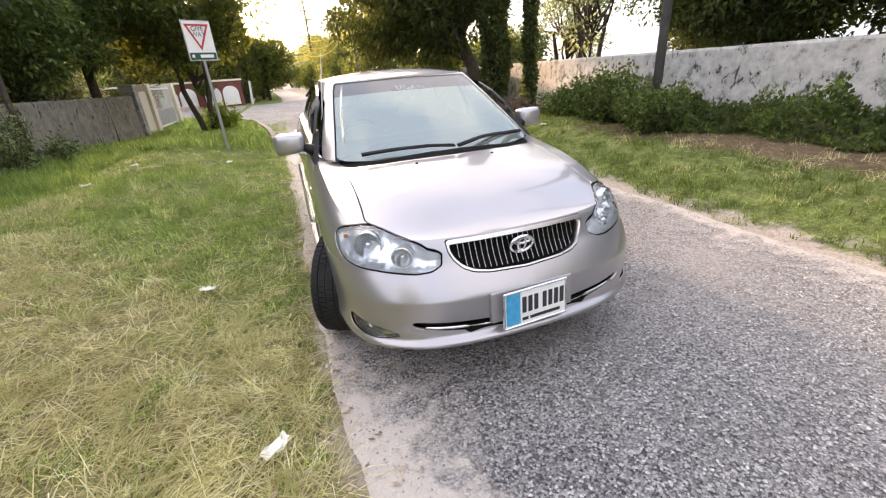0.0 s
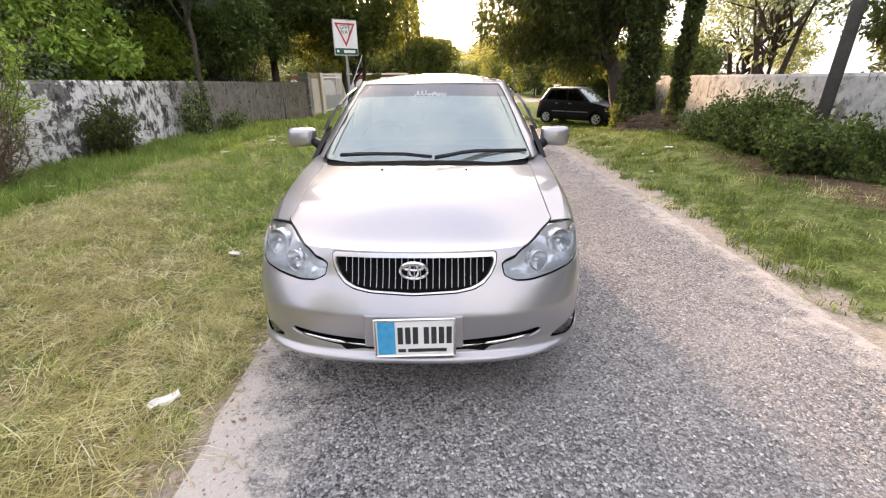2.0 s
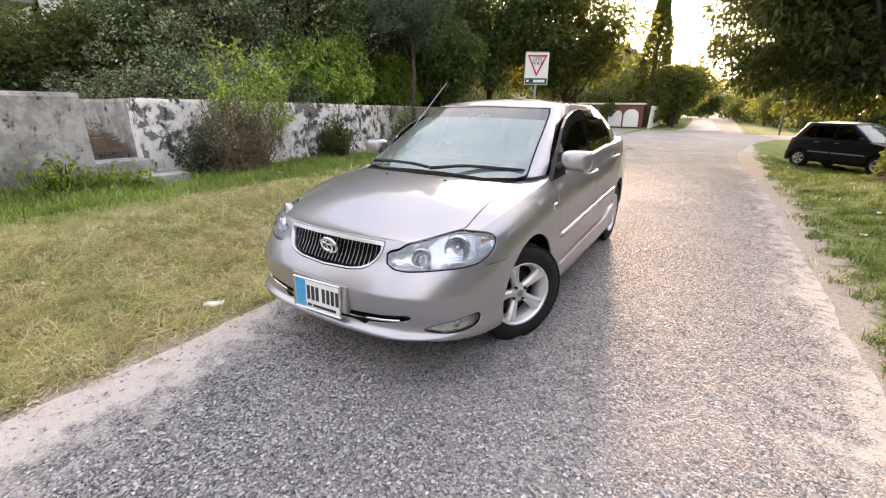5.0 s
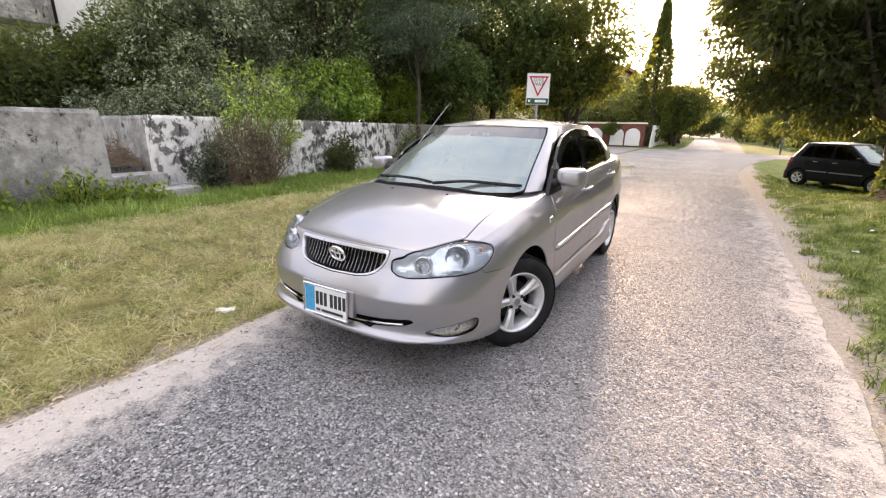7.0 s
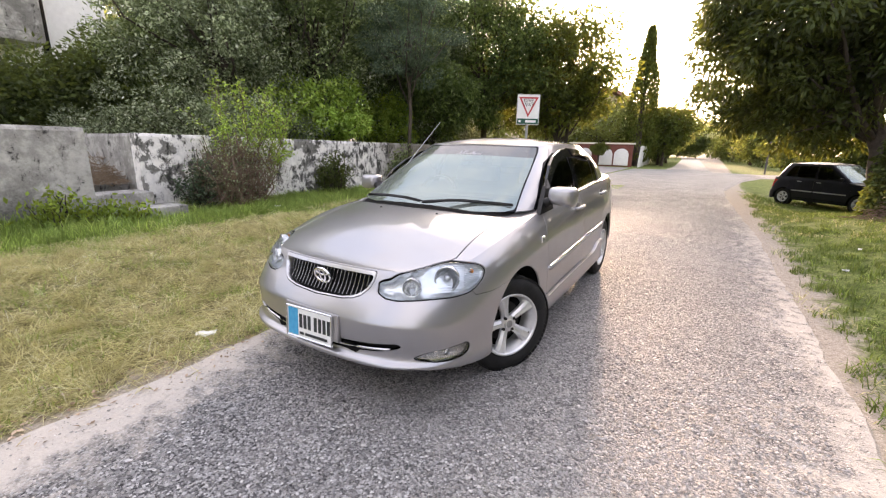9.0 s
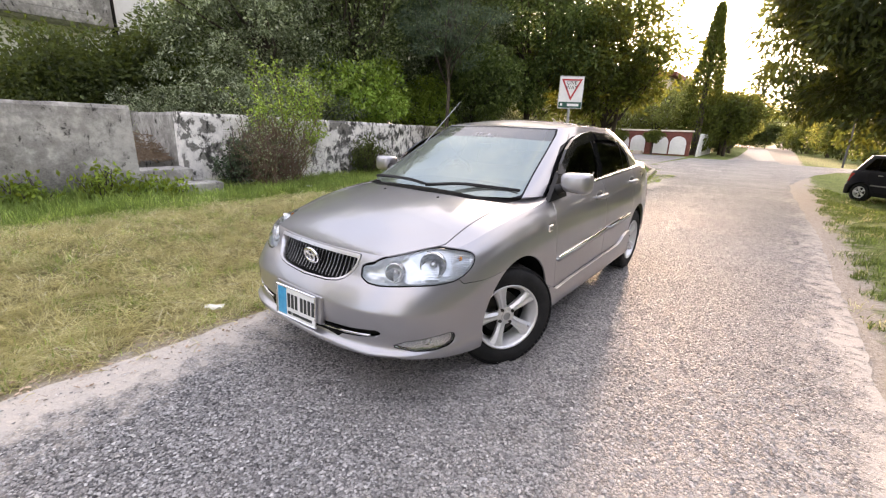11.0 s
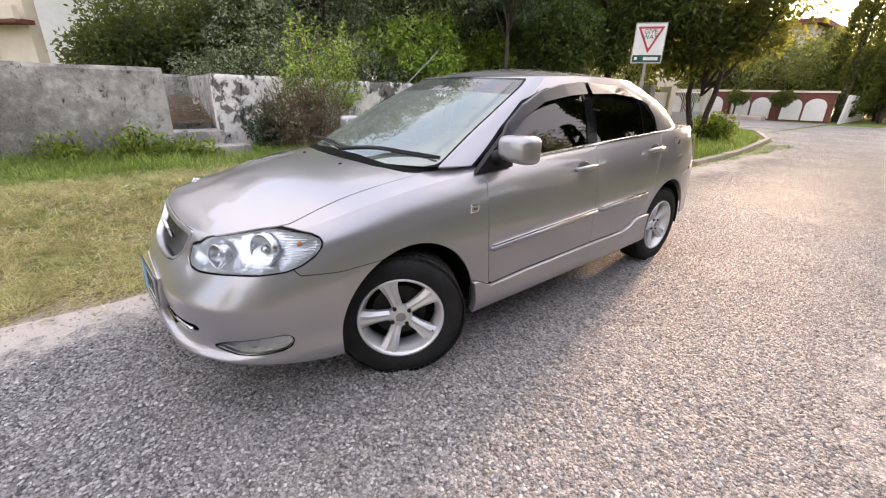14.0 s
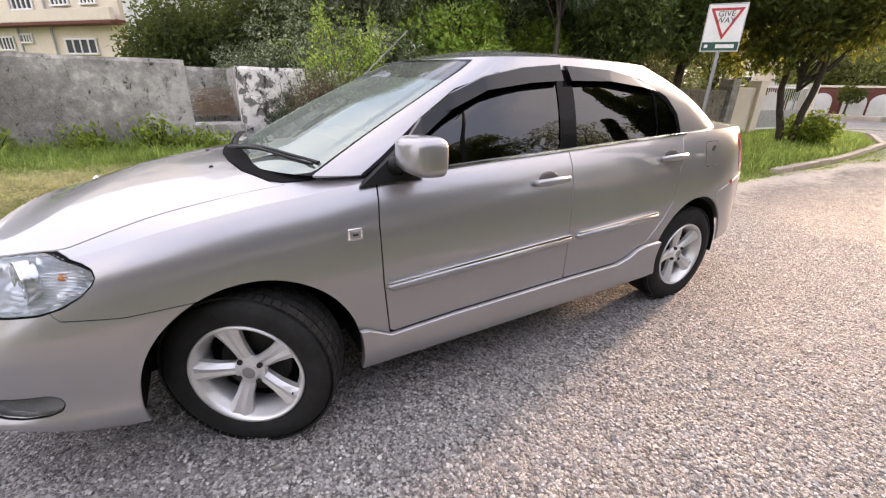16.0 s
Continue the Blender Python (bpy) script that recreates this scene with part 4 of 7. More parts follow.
def drawn_smooth(sh, name, faces, side, rounds=70, swell=(0, 0, 0), sink=0.0, rim=0.0):
    """The outline of some faces, spanned by one smooth skin."""
    me = sh.mesh(name, faces, (side,))
    bm = bmesh.new()
    bm.from_mesh(me)
    bpy.data.meshes.remove(me)
    bmesh.ops.remove_doubles(bm, verts=bm.verts, dist=.0006)
    edge = {v for e in bm.edges if e.is_boundary for v in e.verts}
    inner = [v for v in bm.verts if v not in edge]
    for _ in range(rounds):
        bmesh.ops.smooth_vert(bm, verts=inner, factor=.5, use_axis_x=True, use_axis_y=True, use_axis_z=True)
    bm.normal_update()
    far = {v: min((v.co - w.co).length for w in list(edge)[::3]) for v in inner}
    most = max(far.values())
    for v in inner:
        k = 1 - (1 - min(1, far[v] / (most * .8))) ** 2
        v.co += Vector((swell[0] * side, swell[1], swell[2])) * k
    if sink:
        for v in bm.verts:
            v.co -= Vector((.45 * side, -.8, .35)).normalized() * sink
    if rim:
        out = bmesh.ops.extrude_edge_only(bm, edges=[e for e in bm.edges if e.is_boundary])
        for v in out["geom"]:
            if isinstance(v, bmesh.types.BMVert):
                v.co += Vector((.45 * side, -.8, .35)).normalized() * rim
    return bm


def headlamp_parts(car, sh, faces, side):
    """A clear lens over a chromed bowl with two reflectors."""
    lamp = part("headlight", drawn_smooth(sh, "headlight", faces, side, 70, (.008, -.012, .006)), LENS, car, "clear headlight with chromed reflectors", smooth=True)
    part("bowl", drawn_smooth(sh, "bowl", faces, side, 70, (-.02, .03, -.015), .012, .005), LAMP_BOWL, lamp, smooth=True)
    for (x, y, z), r in (((.668, -.555, .722), .06), ((.545, -.695, .69), .044)):
        d = Vector((0.42, -0.9, 0.08)).normalized()
        rot = Vector((1, 0, 0)).rotation_difference(d).to_matrix().to_4x4()
        m = Matrix.Diagonal((side, 1, 1, 1)) @ Matrix.Translation(Vector((x, y, z)) - d * 0.03) @ rot
        bm = lathe([(-.03, .0), (-.025, .018), (-.01, r * .7), (.012, r), (.018, r), (.018, r * 1.06), (-.02, r * 1.06)], 36)
        bm.transform(m)
        part("reflector", bm, LAMP_CUP, lamp, smooth=True)
        bm = bmesh.new()
        add_tube(bm, [m @ Vector((.018, r * 1.05 * math.cos(a), r * 1.05 * math.sin(a))) for a in np.linspace(0, 2 * math.pi, 33)], .0035, 6)
        part("reflector_ring", bm, CHROME, lamp, smooth=True)
        bm = bmesh.new()
        bmesh.ops.create_uvsphere(bm, u_segments=16, v_segments=10, radius=r * .32, matrix=m)
        part("bulb_cover", bm, LAMP_CUP, lamp, smooth=True)
    # level ribs of the turn signal at the outer end
    for k in range(11):
        z = .676 + .0088 * k
        reach = math.sqrt(max(.02, min(1.0, (z - .668) / .04, (.775 - z) / .02)))
        pts = [Matrix.Diagonal((side, 1, 1)) @ on_flank(h, z - .006 * ((h - .22) / .06) ** 2, .014) for h in np.linspace(.176, .178 + .1 * reach, 7)]
        part("rib", tube(pts, .0018, 5), LAMP_BOWL, lamp, smooth=True)
    bm = bmesh.new()
    at = on_flank(.225, .748, .02)
    bmesh.ops.create_uvsphere(bm, u_segments=12, v_segments=8, radius=.011, matrix=Matrix.Translation((at.x * side, at.y, at.z)))
    part("signal_bulb", bm, AMBER, lamp, "amber signal bulb", smooth=True)


def on_flank(h, z, inward):
    """A point behind the lamp's lens, h along the slanted line from the nose to the wing."""
    u = np.linspace(0, 9, 900)
    xs, ys = sampled(LOWER, 0, u) * .962, sampled(LOWER, 1, u) + sampled(LOWER, 2, u) * NOSE(z)
    along = (xs + ys) / math.sqrt(2)
    return Vector((float(np.interp(h, along, xs)) - .75 * inward, float(np.interp(h, along, ys)) + .66 * inward, z))


def on_nose(x, z, out=0.0):
    """A point of the bumper's face at the height z, and how far it is turned."""
    u = np.linspace(0, 8, 600)
    xs, ys, fs = sampled(LOWER, 0, u), sampled(LOWER, 1, u), sampled(LOWER, 2, u)
    y = float(np.interp(abs(x), xs, ys + fs * NOSE(z)))
    return y - out


def seven_bars(bm, rows, to3d, depth=.0015):
    for (u, v, w, h) in rows:
        pts = [(u, v), (u + w, v), (u + w, v + h), (u, v + h)]
        fresh = extrude_poly(pts, depth, to3d)
        me = bpy.data.meshes.new("t")
        fresh.to_mesh(me)
        fresh.free()
        bm.from_mesh(me)
        bpy.data.meshes.remove(me)
    return bm


def saloon():
    car = thing("sedan", (0, 0, 0.008), "silver-beige metallic saloon car with chrome grille, parked half off the road", "car")
    sh, ring, cap, glass_ring, roof = saloon_shell()
    no = lambda: np.array(sh.no)
    circle = lambda y, r: (lambda p: np.hypot(p[:, 1] - y, p[:, 2] - 0.315) - r)
    seams = []
    # wheel openings
    _, ring = sh.split(ring, circle(.045, ARCH))
    _, ring = sh.split(ring, lambda p: np.hypot(p[:, 1] - 2.54, p[:, 2] - .325) - ARCH - .012)
    # lamps, grille and lower openings in the nose
    edge = [(0, -.9), (.345, -.9), (.36, -.742), (.43, -.716), (.49, -.668), (.535, -.60), (.58, -.525), (.628, -.455), (.642, -.42), (.636, -.33), (.632, -.165), (.634, .06), (.642, .22), (.60, .18), (.4, .10), (.2, .07), (0, .06), (-.2, .07), (-.2, -.9)]
    ahead = lambda fs: [f for f in fs if sh.co[f[0]][1] < 0.0]
    front, cap_front = ahead(ring), ahead(cap)
    ring, cap = [f for f in ring if sh.co[f[0]][1] >= 0.0], [f for f in cap if sh.co[f[0]][1] >= 0.0]
    glazed = (lambda p: np.maximum(poly_sd(HEADLAMP, slanted(p), p[:, 2], 0.004), np.where(p[:, 2] > .70, .004 - poly_sd(edge, p[:, 0], p[:, 1]), -1.0)))
    lamp, seam, front = sh.panel(front, glazed, 0.003)
    seams += seam
    lamp_top, seam, cap_front = sh.panel(cap_front, glazed, 0.003)
    lamp += lamp_top
    seams += seam
    facing = lambda p: (p[:, 1] < -0.55) & (p[:, 0] < 0.6)
    cut = lambda shape, grow: (lambda p: np.where(facing(p), poly_sd(shape, p[:, 0], p[:, 2], 0.006) - grow, 1.0))
    mouth, front = sh.split(front, cut(GRILLE, 0.0))
    chrome, front = sh.split(front, cut(GRILLE_RIM, 0.0))
    lip, front = sh.split(front, cut(GRILLE_RIM, 0.005))
    seams += lip
    slot, front = sh.split(front, cut(SLOT, 0.0))
    fog, seam, front = sh.panel(front, lambda p: np.where((p[:, 2] < .5), poly_sd(FOG, slanted(p), p[:, 2], 0.006), 1.0), 0.002)
    seams += seam
    # bonnet, bumper
    ring_front = front
    hood, seam, cap_front = sh.panel(cap_front, lambda p: poly_sd(edge, p[:, 0], p[:, 1]), .0036)
    seams += seam
    hood_b, seam, cap = sh.panel(cap, lambda p: poly_sd(edge, p[:, 0], p[:, 1], 0.0))
    hood += hood_b
    seams += seam
    cowl, cap = sh.split(cap, lambda p: np.where((p[:, 1] < .6), poly_sd([(-.1, .05), (.2, .06), (.4, .09), (.56, .155), (.62, .215), (.645, .30), (.64, .42), (.6, .8), (-.1, .8)], p[:, 0], p[:, 1]), 1.0))
    skin = [(-1, .1), (-.08, .1), (-.08, .640), (-.30, .624), (-.45, .634), (-.52, .72), (-.62, .80), (-1, .80)]
    bumper, seam, ring_front = sh.panel(ring_front, lambda p: poly_sd(skin, p[:, 1], p[:, 2]))
    seams += seam
    rear_skin = [(2.74, .1), (3.8, .1), (3.8, .82), (3.2, .80), (2.95, .757), (2.74, .705)]
    rear_bumper, seam, ring = sh.panel(ring, lambda p: poly_sd(rear_skin, p[:, 1], p[:, 2]))
    seams += seam
    # doors and sill
    sill, seam, ring = sh.panel(ring, lambda p: poly_sd([(.38, .1), (.38, .40), (.43, .395), (.522, .350), (.811, .368), (1.472, .390), (1.84, .397), (1.937, .421), (2.0, .455), (2.068, .469), (2.2, .475), (2.3, .1)], p[:, 1], p[:, 2]), 0.0015)
    seams += seam
    doors = []
    for shape in ([(.52, 1.2), (.514, .937), (.50, .809), (.503, .587), (.522, .353), (.811, .371), (1.46, .393), (1.461, .6), (1.464, .8), (1.473, 1.02), (1.478, 1.2)], [(1.478, 1.2), (1.473, 1.02), (1.464, .8), (1.461, .6), (1.46, .393), (1.84, .400), (1.937, .424), (2.0, .458), (2.066, .474), (2.111, .518), (2.20, .61), (2.262, .70), (2.294, .886), (2.344, 1.062), (2.36, 1.2)]):
        door, seam, ring = sh.panel(ring, lambda p: poly_sd(shape, p[:, 1], p[:, 2]), .003)
        doors.append(door)
        seams += seam
    flap, seam, ring = sh.panel(ring, lambda p: poly_sd([(2.56, .885), (2.672, .89), (2.668, 1.005), (2.555, 1.0)], p[:, 1], p[:, 2], .012), .0015)
    seams += seam
    tail, seam, ring = sh.panel(ring, lambda p: np.where(p[:, 1] > 2.9, poly_sd([(3.04, .80), (3.7, .80), (3.7, 1.03), (2.98, 1.03)], p[:, 1], p[:, 2], .01), 1.0))
    seams += seam
    # cabin glass
    screen, glass_ring = sh.split(glass_ring, lambda p: np.where(p[:, 1] < 1.3, poly_sd([(-.3, .90), (.45, .93), (.645, .985), (.602, 1.11), (.568, 1.22), (.525, 1.34), (.502, 1.378), (-.3, 1.392)], p[:, 0], p[:, 2], .008), 1.0))
    border, glass_ring = sh.split(glass_ring, lambda p: np.where(p[:, 1] < 1.3, poly_sd([(-.3, .88), (.45, .90), (.660, .965), (.612, 1.11), (.578, 1.22), (.535, 1.345), (.511, 1.385), (-.3, 1.4)], p[:, 0], p[:, 2], .008), 1.0))
    backlight, glass_ring = sh.split(glass_ring, lambda p: np.where(p[:, 1] > 2.3, poly_sd([(-.3, 1.08), (.60, 1.08), (.47, 1.36), (-.3, 1.37)], p[:, 0], p[:, 2], .03), 1.0))
    side = lambda shape, r: (lambda p: np.where(p[:, 0] > .45, poly_sd(shape, p[:, 1], p[:, 2], r), 1.0))
    panes = []
    for shape in ([(.69, .978), (1.43, 1.022), (1.455, 1.335), (1.16, 1.312), (.96, 1.262), (.80, 1.165)], [(1.55, 1.03), (2.145, 1.062), (2.145, 1.275), (1.98, 1.33), (1.57, 1.34)], [(2.172, 1.064), (2.335, 1.07), (2.31, 1.16), (2.25, 1.225), (2.175, 1.265)]):
        pane, glass_ring = sh.split(glass_ring, side(shape, .008))
        panes.append(pane)
    trim, glass_ring = sh.split(glass_ring, side([(.44, .94), (1.5, 1.0), (2.37, 1.05), (2.345, 1.16), (2.27, 1.25), (2.06, 1.335), (1.55, 1.358), (1.15, 1.335), (.93, 1.265), (.72, 1.135), (.56, 1.02)], .008))

    body = link("body", sh.mesh("body", ring + ring_front + cap + cap_front + glass_ring, thick=.012), SILVER, car)
    link("roof", sh.mesh("roof", roof), SILVER, car)
    link("hood", sh.mesh("hood", hood, thick=.012), SILVER, car, "bonnet reflecting pale sky")
    bump = link("front_bumper", sh.mesh("front_bumper", bumper, thick=.012), SILVER, car)
    link("rear_bumper", sh.mesh("rear_bumper", rear_bumper, thick=.012), SILVER, car)
    link("panel_gap", sh.mesh("panel_gap", seams, push=-.006), SEAM, car)["kind"] = "stuff"
    link("cowl", sh.mesh("cowl", cowl, push=.003), SEAM, car, "black plastic cowl under the wipers")
    strip, screen = sh.split(screen, lambda p: 1.318 - .045 * p[:, 0] ** 2 - p[:, 2])
    link("sun_strip", sh.mesh("sun_strip", strip, push=-.002), SUN_STRIP, car, "dark film band along the top of the windscreen").visible_shadow = False
    link("windscreen", sh.mesh("windscreen", screen, push=-.002), WINDSCREEN, car, "tall raked windscreen reflecting the sky").visible_shadow = False
    for s in (1, -1):
        link("windscreen_seal", sh.mesh("windscreen_seal", border, (s,), push=-.001), GLOSSY_BLACK, car)
    link("rear_window", sh.mesh("rear_window", backlight, push=-.002), DARK_GLASS, car)
    for s in (1, -1):
        skirt = link("skirt", sh.mesh("skirt", sill, (s,), .024, .036), SILVER, car)
        # added bright tube: the highlight on the skirt's top edge as a shape
        line = [(s * .872, y, z - .004) for y, z in ((.43, .39), (.522, .352), (.811, .37), (1.15, .381), (1.472, .391), (1.84, .398), (1.937, .422), (2.0, .455), (2.068, .468))]
        part("skirt_glint", tube(line, .0045, 6), BRIGHT_RIM, skirt, "added bright strip for the light caught on the skirt's upper edge", smooth=True)
        for n, door in enumerate(doors):
            ob = link("front_door" if n == 0 else "rear_door", sh.mesh("door", door, (s,), thick=.012), SILVER, car)
            y, z = ((1.33, .895), (2.22, .948))[n]
            x = .853 - .045 * ((z - .55) / .46) ** 2 - .012
            bm = tube([(s * (x + .002), y - .10, z - .004), (s * (x + .032), y - .085, z), (s * (x + .038), y, z + .003), (s * (x + .032), y + .085, z + .005), (s * (x + .002), y + .10, z + .004)], [.009, .013, .014, .013, .009], 10)
            bmesh.ops.scale(bm, vec=(1, 1, 1.25), verts=bm.verts, space=Matrix.Translation((0, 0, -z)))
            part("door_handle", bm, SILVER, ob, "body-coloured pull handle", smooth=True)
            # dark bulge: the shadow in the handle's recess is put into its colour
            bm = bmesh.new()
            bmesh.ops.create_uvsphere(bm, u_segments=20, v_segments=10, radius=1, matrix=pose(s * (x + .002), y - .01, z) @ Matrix.Diagonal((.012, .062, .042, 1)))
            part("handle_cup_shade", bm, CUP_SHADE, ob, smooth=True)
            ya, yb, za, zb = ((.515, 1.475, .555, .608), (1.51, 2.13, .610, .640))[n]
            bm = tube([(s * .848, ya, za), (s * .862, ya + .02, za + .001), (s * .864, (ya + yb) / 2, (za + zb) / 2), (s * .862, yb - .02, zb), (s * .846, yb, zb)], [.008, .018, .019, .019, .010], 8)
            part("side_moulding", bm, SILVER, ob, "rubbing strip with bright edge", smooth=True)
            bm = tube([(s * .866, ya + .01, za + .017), (s * .869, yb - .02, zb + .017)], .0075, 6)
            part("bright_strip", bm, CHROME, ob)
        for n, pane in enumerate(panes):
            link(("front_window", "rear_side_window", "quarter_window")[n], sh.mesh("pane", pane, (s,), -.006), DARK_GLASS, car, "dark-tinted side glass")
        link("window_trim", sh.mesh("window_trim", trim, (s,), -.001), GLOSSY_BLACK, car)
        # chrome line along the belt
        ys = np.linspace(.50, 2.37, 24)
        bm = tube([(s * (.764 + .004 * math.sin((y - .5) * 1.6)), y, float(BELT(y)) + .001) for y in ys], .008, 6)
        part("belt_chrome", bm, CHROME, car)
        # black sail at the mirror's root
        bm = bmesh.new()
        bm.faces.new([bm.verts.new((s * x, y, z)) for x, y, z in ((.788, .45, .938), (.798, .70, .955), (.738, .74, 1.12), (.736, .69, 1.112))])
        bmesh.ops.triangulate(bm, faces=bm.faces)
        ret = bmesh.ops.extrude_face_region(bm, geom=bm.faces[:])
        bmesh.ops.translate(bm, vec=(-s * .03, 0, 0), verts=[v for v in ret["geom"] if isinstance(v, bmesh.types.BMVert)])
        part("mirror_sail", bm, BLACK, car, "black plastic mirror base")
        # smoked rain guards over the side windows
        for shape in ([(.66, 1.10), (.72, 1.165), (.87, 1.255), (1.047, 1.322), (1.27, 1.366), (1.49, 1.387), (1.478, 1.317), (1.28, 1.303), (1.04, 1.270), (.86, 1.20), (.71, 1.105)], [(1.53, 1.383), (1.82, 1.374), (1.98, 1.348), (2.10, 1.31), (2.165, 1.281), (2.05, 1.298), (1.80, 1.322), (1.53, 1.318)]):
            bm = bmesh.new()
            vs = [bm.verts.new((s * (.757 + (.59 - .757) * (z - .99) / .42 + .02 * math.sin(math.pi * (z - .99) / .42) + (.023 if k < len(shape) // 2 + 1 else .036)), y, z)) for k, (y, z) in enumerate(shape)]
            bm.faces.new(vs)
            bmesh.ops.triangulate(bm, faces=bm.faces)
            ret = bmesh.ops.extrude_face_region(bm, geom=bm.faces[:])
            bmesh.ops.translate(bm, vec=(-s * .02, 0, 0), verts=[v for v in ret["geom"] if isinstance(v, bmesh.types.BMVert)])
            part("rain_guard", bm, SMOKED, car, "smoked plastic rain guard")
        link("tail_light", sh.mesh("tail_light", tail, (s,), .002), RED_LENS, car)
        bm = box((.006, .07, .025), (s * .806, 2.89, .752), (0, 0, 0), .004)
        part("side_marker", bm, RED_LENS, car)
        if s > 0:
            cover = link("fuel_flap", sh.mesh("fuel_flap", flap, (s,)), SILVER, car)
            part("decal", box((.004, .026, .055), (.806, 2.616, .966), (0, 12, 0), .001), SIGN_INK, cover, "small black decal")
            part("sticker", box((.004, .026, .04), (.7385, 1.33, 1.055), (0, 14, 0), .001), STEEL, car, "small pale sticker inside the glass")
        else:
            link("quarter_panel", sh.mesh("quarter_panel", flap, (s,)), SILVER, car)
        headlamp_parts(car, sh, lamp, s)
        lampf = link("fog_light", sh.mesh("fog_light", fog, (s,), -.006), LENS, bump, "clear fog light")
        link("fog_bowl", sh.mesh("fog_bowl", fog, (s,), -.016, -.014), LAMP_CUP, lampf)
        bm = lathe([(-.018, .0), (-.012, .014), (.004, .024), (.008, .025)], 24)
        bm.transform(Matrix.Diagonal((s, 1, 1, 1)) @ Matrix.Translation((.715, -.633, .374)) @ Vector((1, 0, 0)).rotation_difference(Vector((.5, -.85, 0))).to_matrix().to_4x4())
        part("fog_reflector", bm, CHROME, lampf, smooth=True)
        # mirrors
        mir = part("mirror", mirror_shell(s), SILVER, car, "body-coloured door mirror", smooth=True)
        bm = tube([(s * .74, .60, .985), (s * .78, .60, 1.01), (s * .82, .615, 1.03)], [.05, .035, .03], 10)
        part("mirror_arm", bm, BLACK, mir, smooth=True)
        bm = box((.16, .006, .1), (s * (.875 if s > 0 else .908), .699, 1.055), (0, 0, s * -6), .002)
        part("mirror_glass", bm, CHROME, mir)
        # badge on the wing
        bm = box((.014, .058, .046), (s * .836, .405, .783), (0, s * 6, 0), .0065)
        emblem = part("wing_badge", bm, CHROME, car, "small framed chrome badge")
        part("badge_face", box((.004, .04, .028), (s * .8425, .405, .783), (0, s * 6, 0), .0015), STEEL, emblem)
        part("badge_mark", box((.003, .02, .008), (s * .8448, .405, .783), (0, s * 6, 0), .001), SIGN_INK, emblem)
        # wheels and their arches
        for y, steer in ((0.0, 29.0), (2.54, 0.0)):
            wheel(car, (s * (.735 if y == 0 else .715), .032 if y == 0 else 2.55, .305), -steer, s)
            bm = bmesh.new()
            arc = [(math.cos(a), math.sin(a)) for a in np.linspace(-.12, math.pi + .12, 40)]
            outer = [bm.verts.new((s * (.825 if y == 0 else .80), (y or .045) + c * (ARCH + .004), .315 + d * (ARCH + .004))) for c, d in arc]
            inner = [bm.verts.new((s * .42, (y or .045) + c * (ARCH + .004), .315 + d * (ARCH + .004))) for c, d in arc]
            back = [bm.verts.new((s * .42, (y or .045) + c * .02, .315 + d * .02)) for c, d in arc]
            for k in range(39):
                bm.faces.new((outer[k], outer[k + 1], inner[k + 1], inner[k]))
                bm.faces.new((inner[k], inner[k + 1], back[k + 1], back[k]))
            part("wheel_arch_liner", bm, SEAM, car)
    half = [(0, -.87), (.3, -.85), (.5, -.80), (.63, -.70), (.70, -.52), (.70, -.42), (.6, -.40), (.6, .44), (.72, .46), (.72, 2.18), (.6, 2.2), (.6, 3.0), (.5, 3.28), (0, 3.34)]
    part("underbody", extrude_poly(half + [(-x, y) for x, y in half[-2:0:-1]], .09, lambda u, v, w: Vector((u, v, .285 + w))), SEAM, car)

    # grille: dark mouth, bright surround, upright bars, round badge
    gr = link("grille", sh.mesh("grille", mouth, push=-.045), SEAM, car, "dark grille with upright chrome bars")
    link("grille_surround", sh.mesh("grille_surround", chrome, push=.003, thick=.05), BRIGHT_RIM, gr)
    for k in range(23):
        x = -.295 + .59 * k / 22
        top = .73
        low = .606 + .016 * (abs(x) / .27) ** 3 + max(0, abs(x) - .268) * 1.4
        pts = [(x, on_nose(x, z) + .024, z) for z in np.linspace(low, top, 6)]
        bm = bmesh.new()
        rows = [[bm.verts.new((p[0] + dx, p[1] + dy, p[2])) for dx, dy in ((-.0026, .007), (-.0016, 0), (.0016, 0), (.0026, .007))] for p in pts]
        for a, b in zip(rows, rows[1:]):
            for n in range(3):
                bm.faces.new((a[n], a[n + 1], b[n + 1], b[n]))
        part("grille_bar", bm, GREY_CHROME, gr)
    badge = badge_rings()
    badge.transform(pose(0, on_nose(0, .68) + .003, .682, 104, 0, 0))
    part("badge", badge, CHROME, gr, "round chrome badge", smooth=True)
    link("lower_intake", sh.mesh("lower_intake", slot, push=-.03), BLACK, bump)
    bm = tube([(x, on_nose(x, .36 + .12 * x * x) + .004, .356 + .125 * x * x + .03 * x ** 4) for x in np.linspace(-.5, .5, 30)], .0075, 6)
    part("intake_strip", bm, CHROME, bump, smooth=True)

    # number plate
    plate = part("number_plate", box((.325, .008, .168), (.006, -.893, .428), (-2.5, 0, 3.2), .004), PLATE_WHITE, car, "white number plate with blue band, dark characters")
    face = lambda u, v, w: Vector((u * .99 + .006, -.8975 - w + .056 * u + .042 * (v - .425), .428 + (v - .425) * .973))
    frame_bm = bmesh.new()
    for a, b in (((-.168, .336), (.168, .336)), ((.168, .336), (.168, .514)), ((.168, .514), (-.168, .514)), ((-.168, .514), (-.168, .336))):
        add_tube(frame_bm, [face(*a, .001), face(*b, .001)], .006, 6)
    part("plate_frame", frame_bm, CHROME, plate)
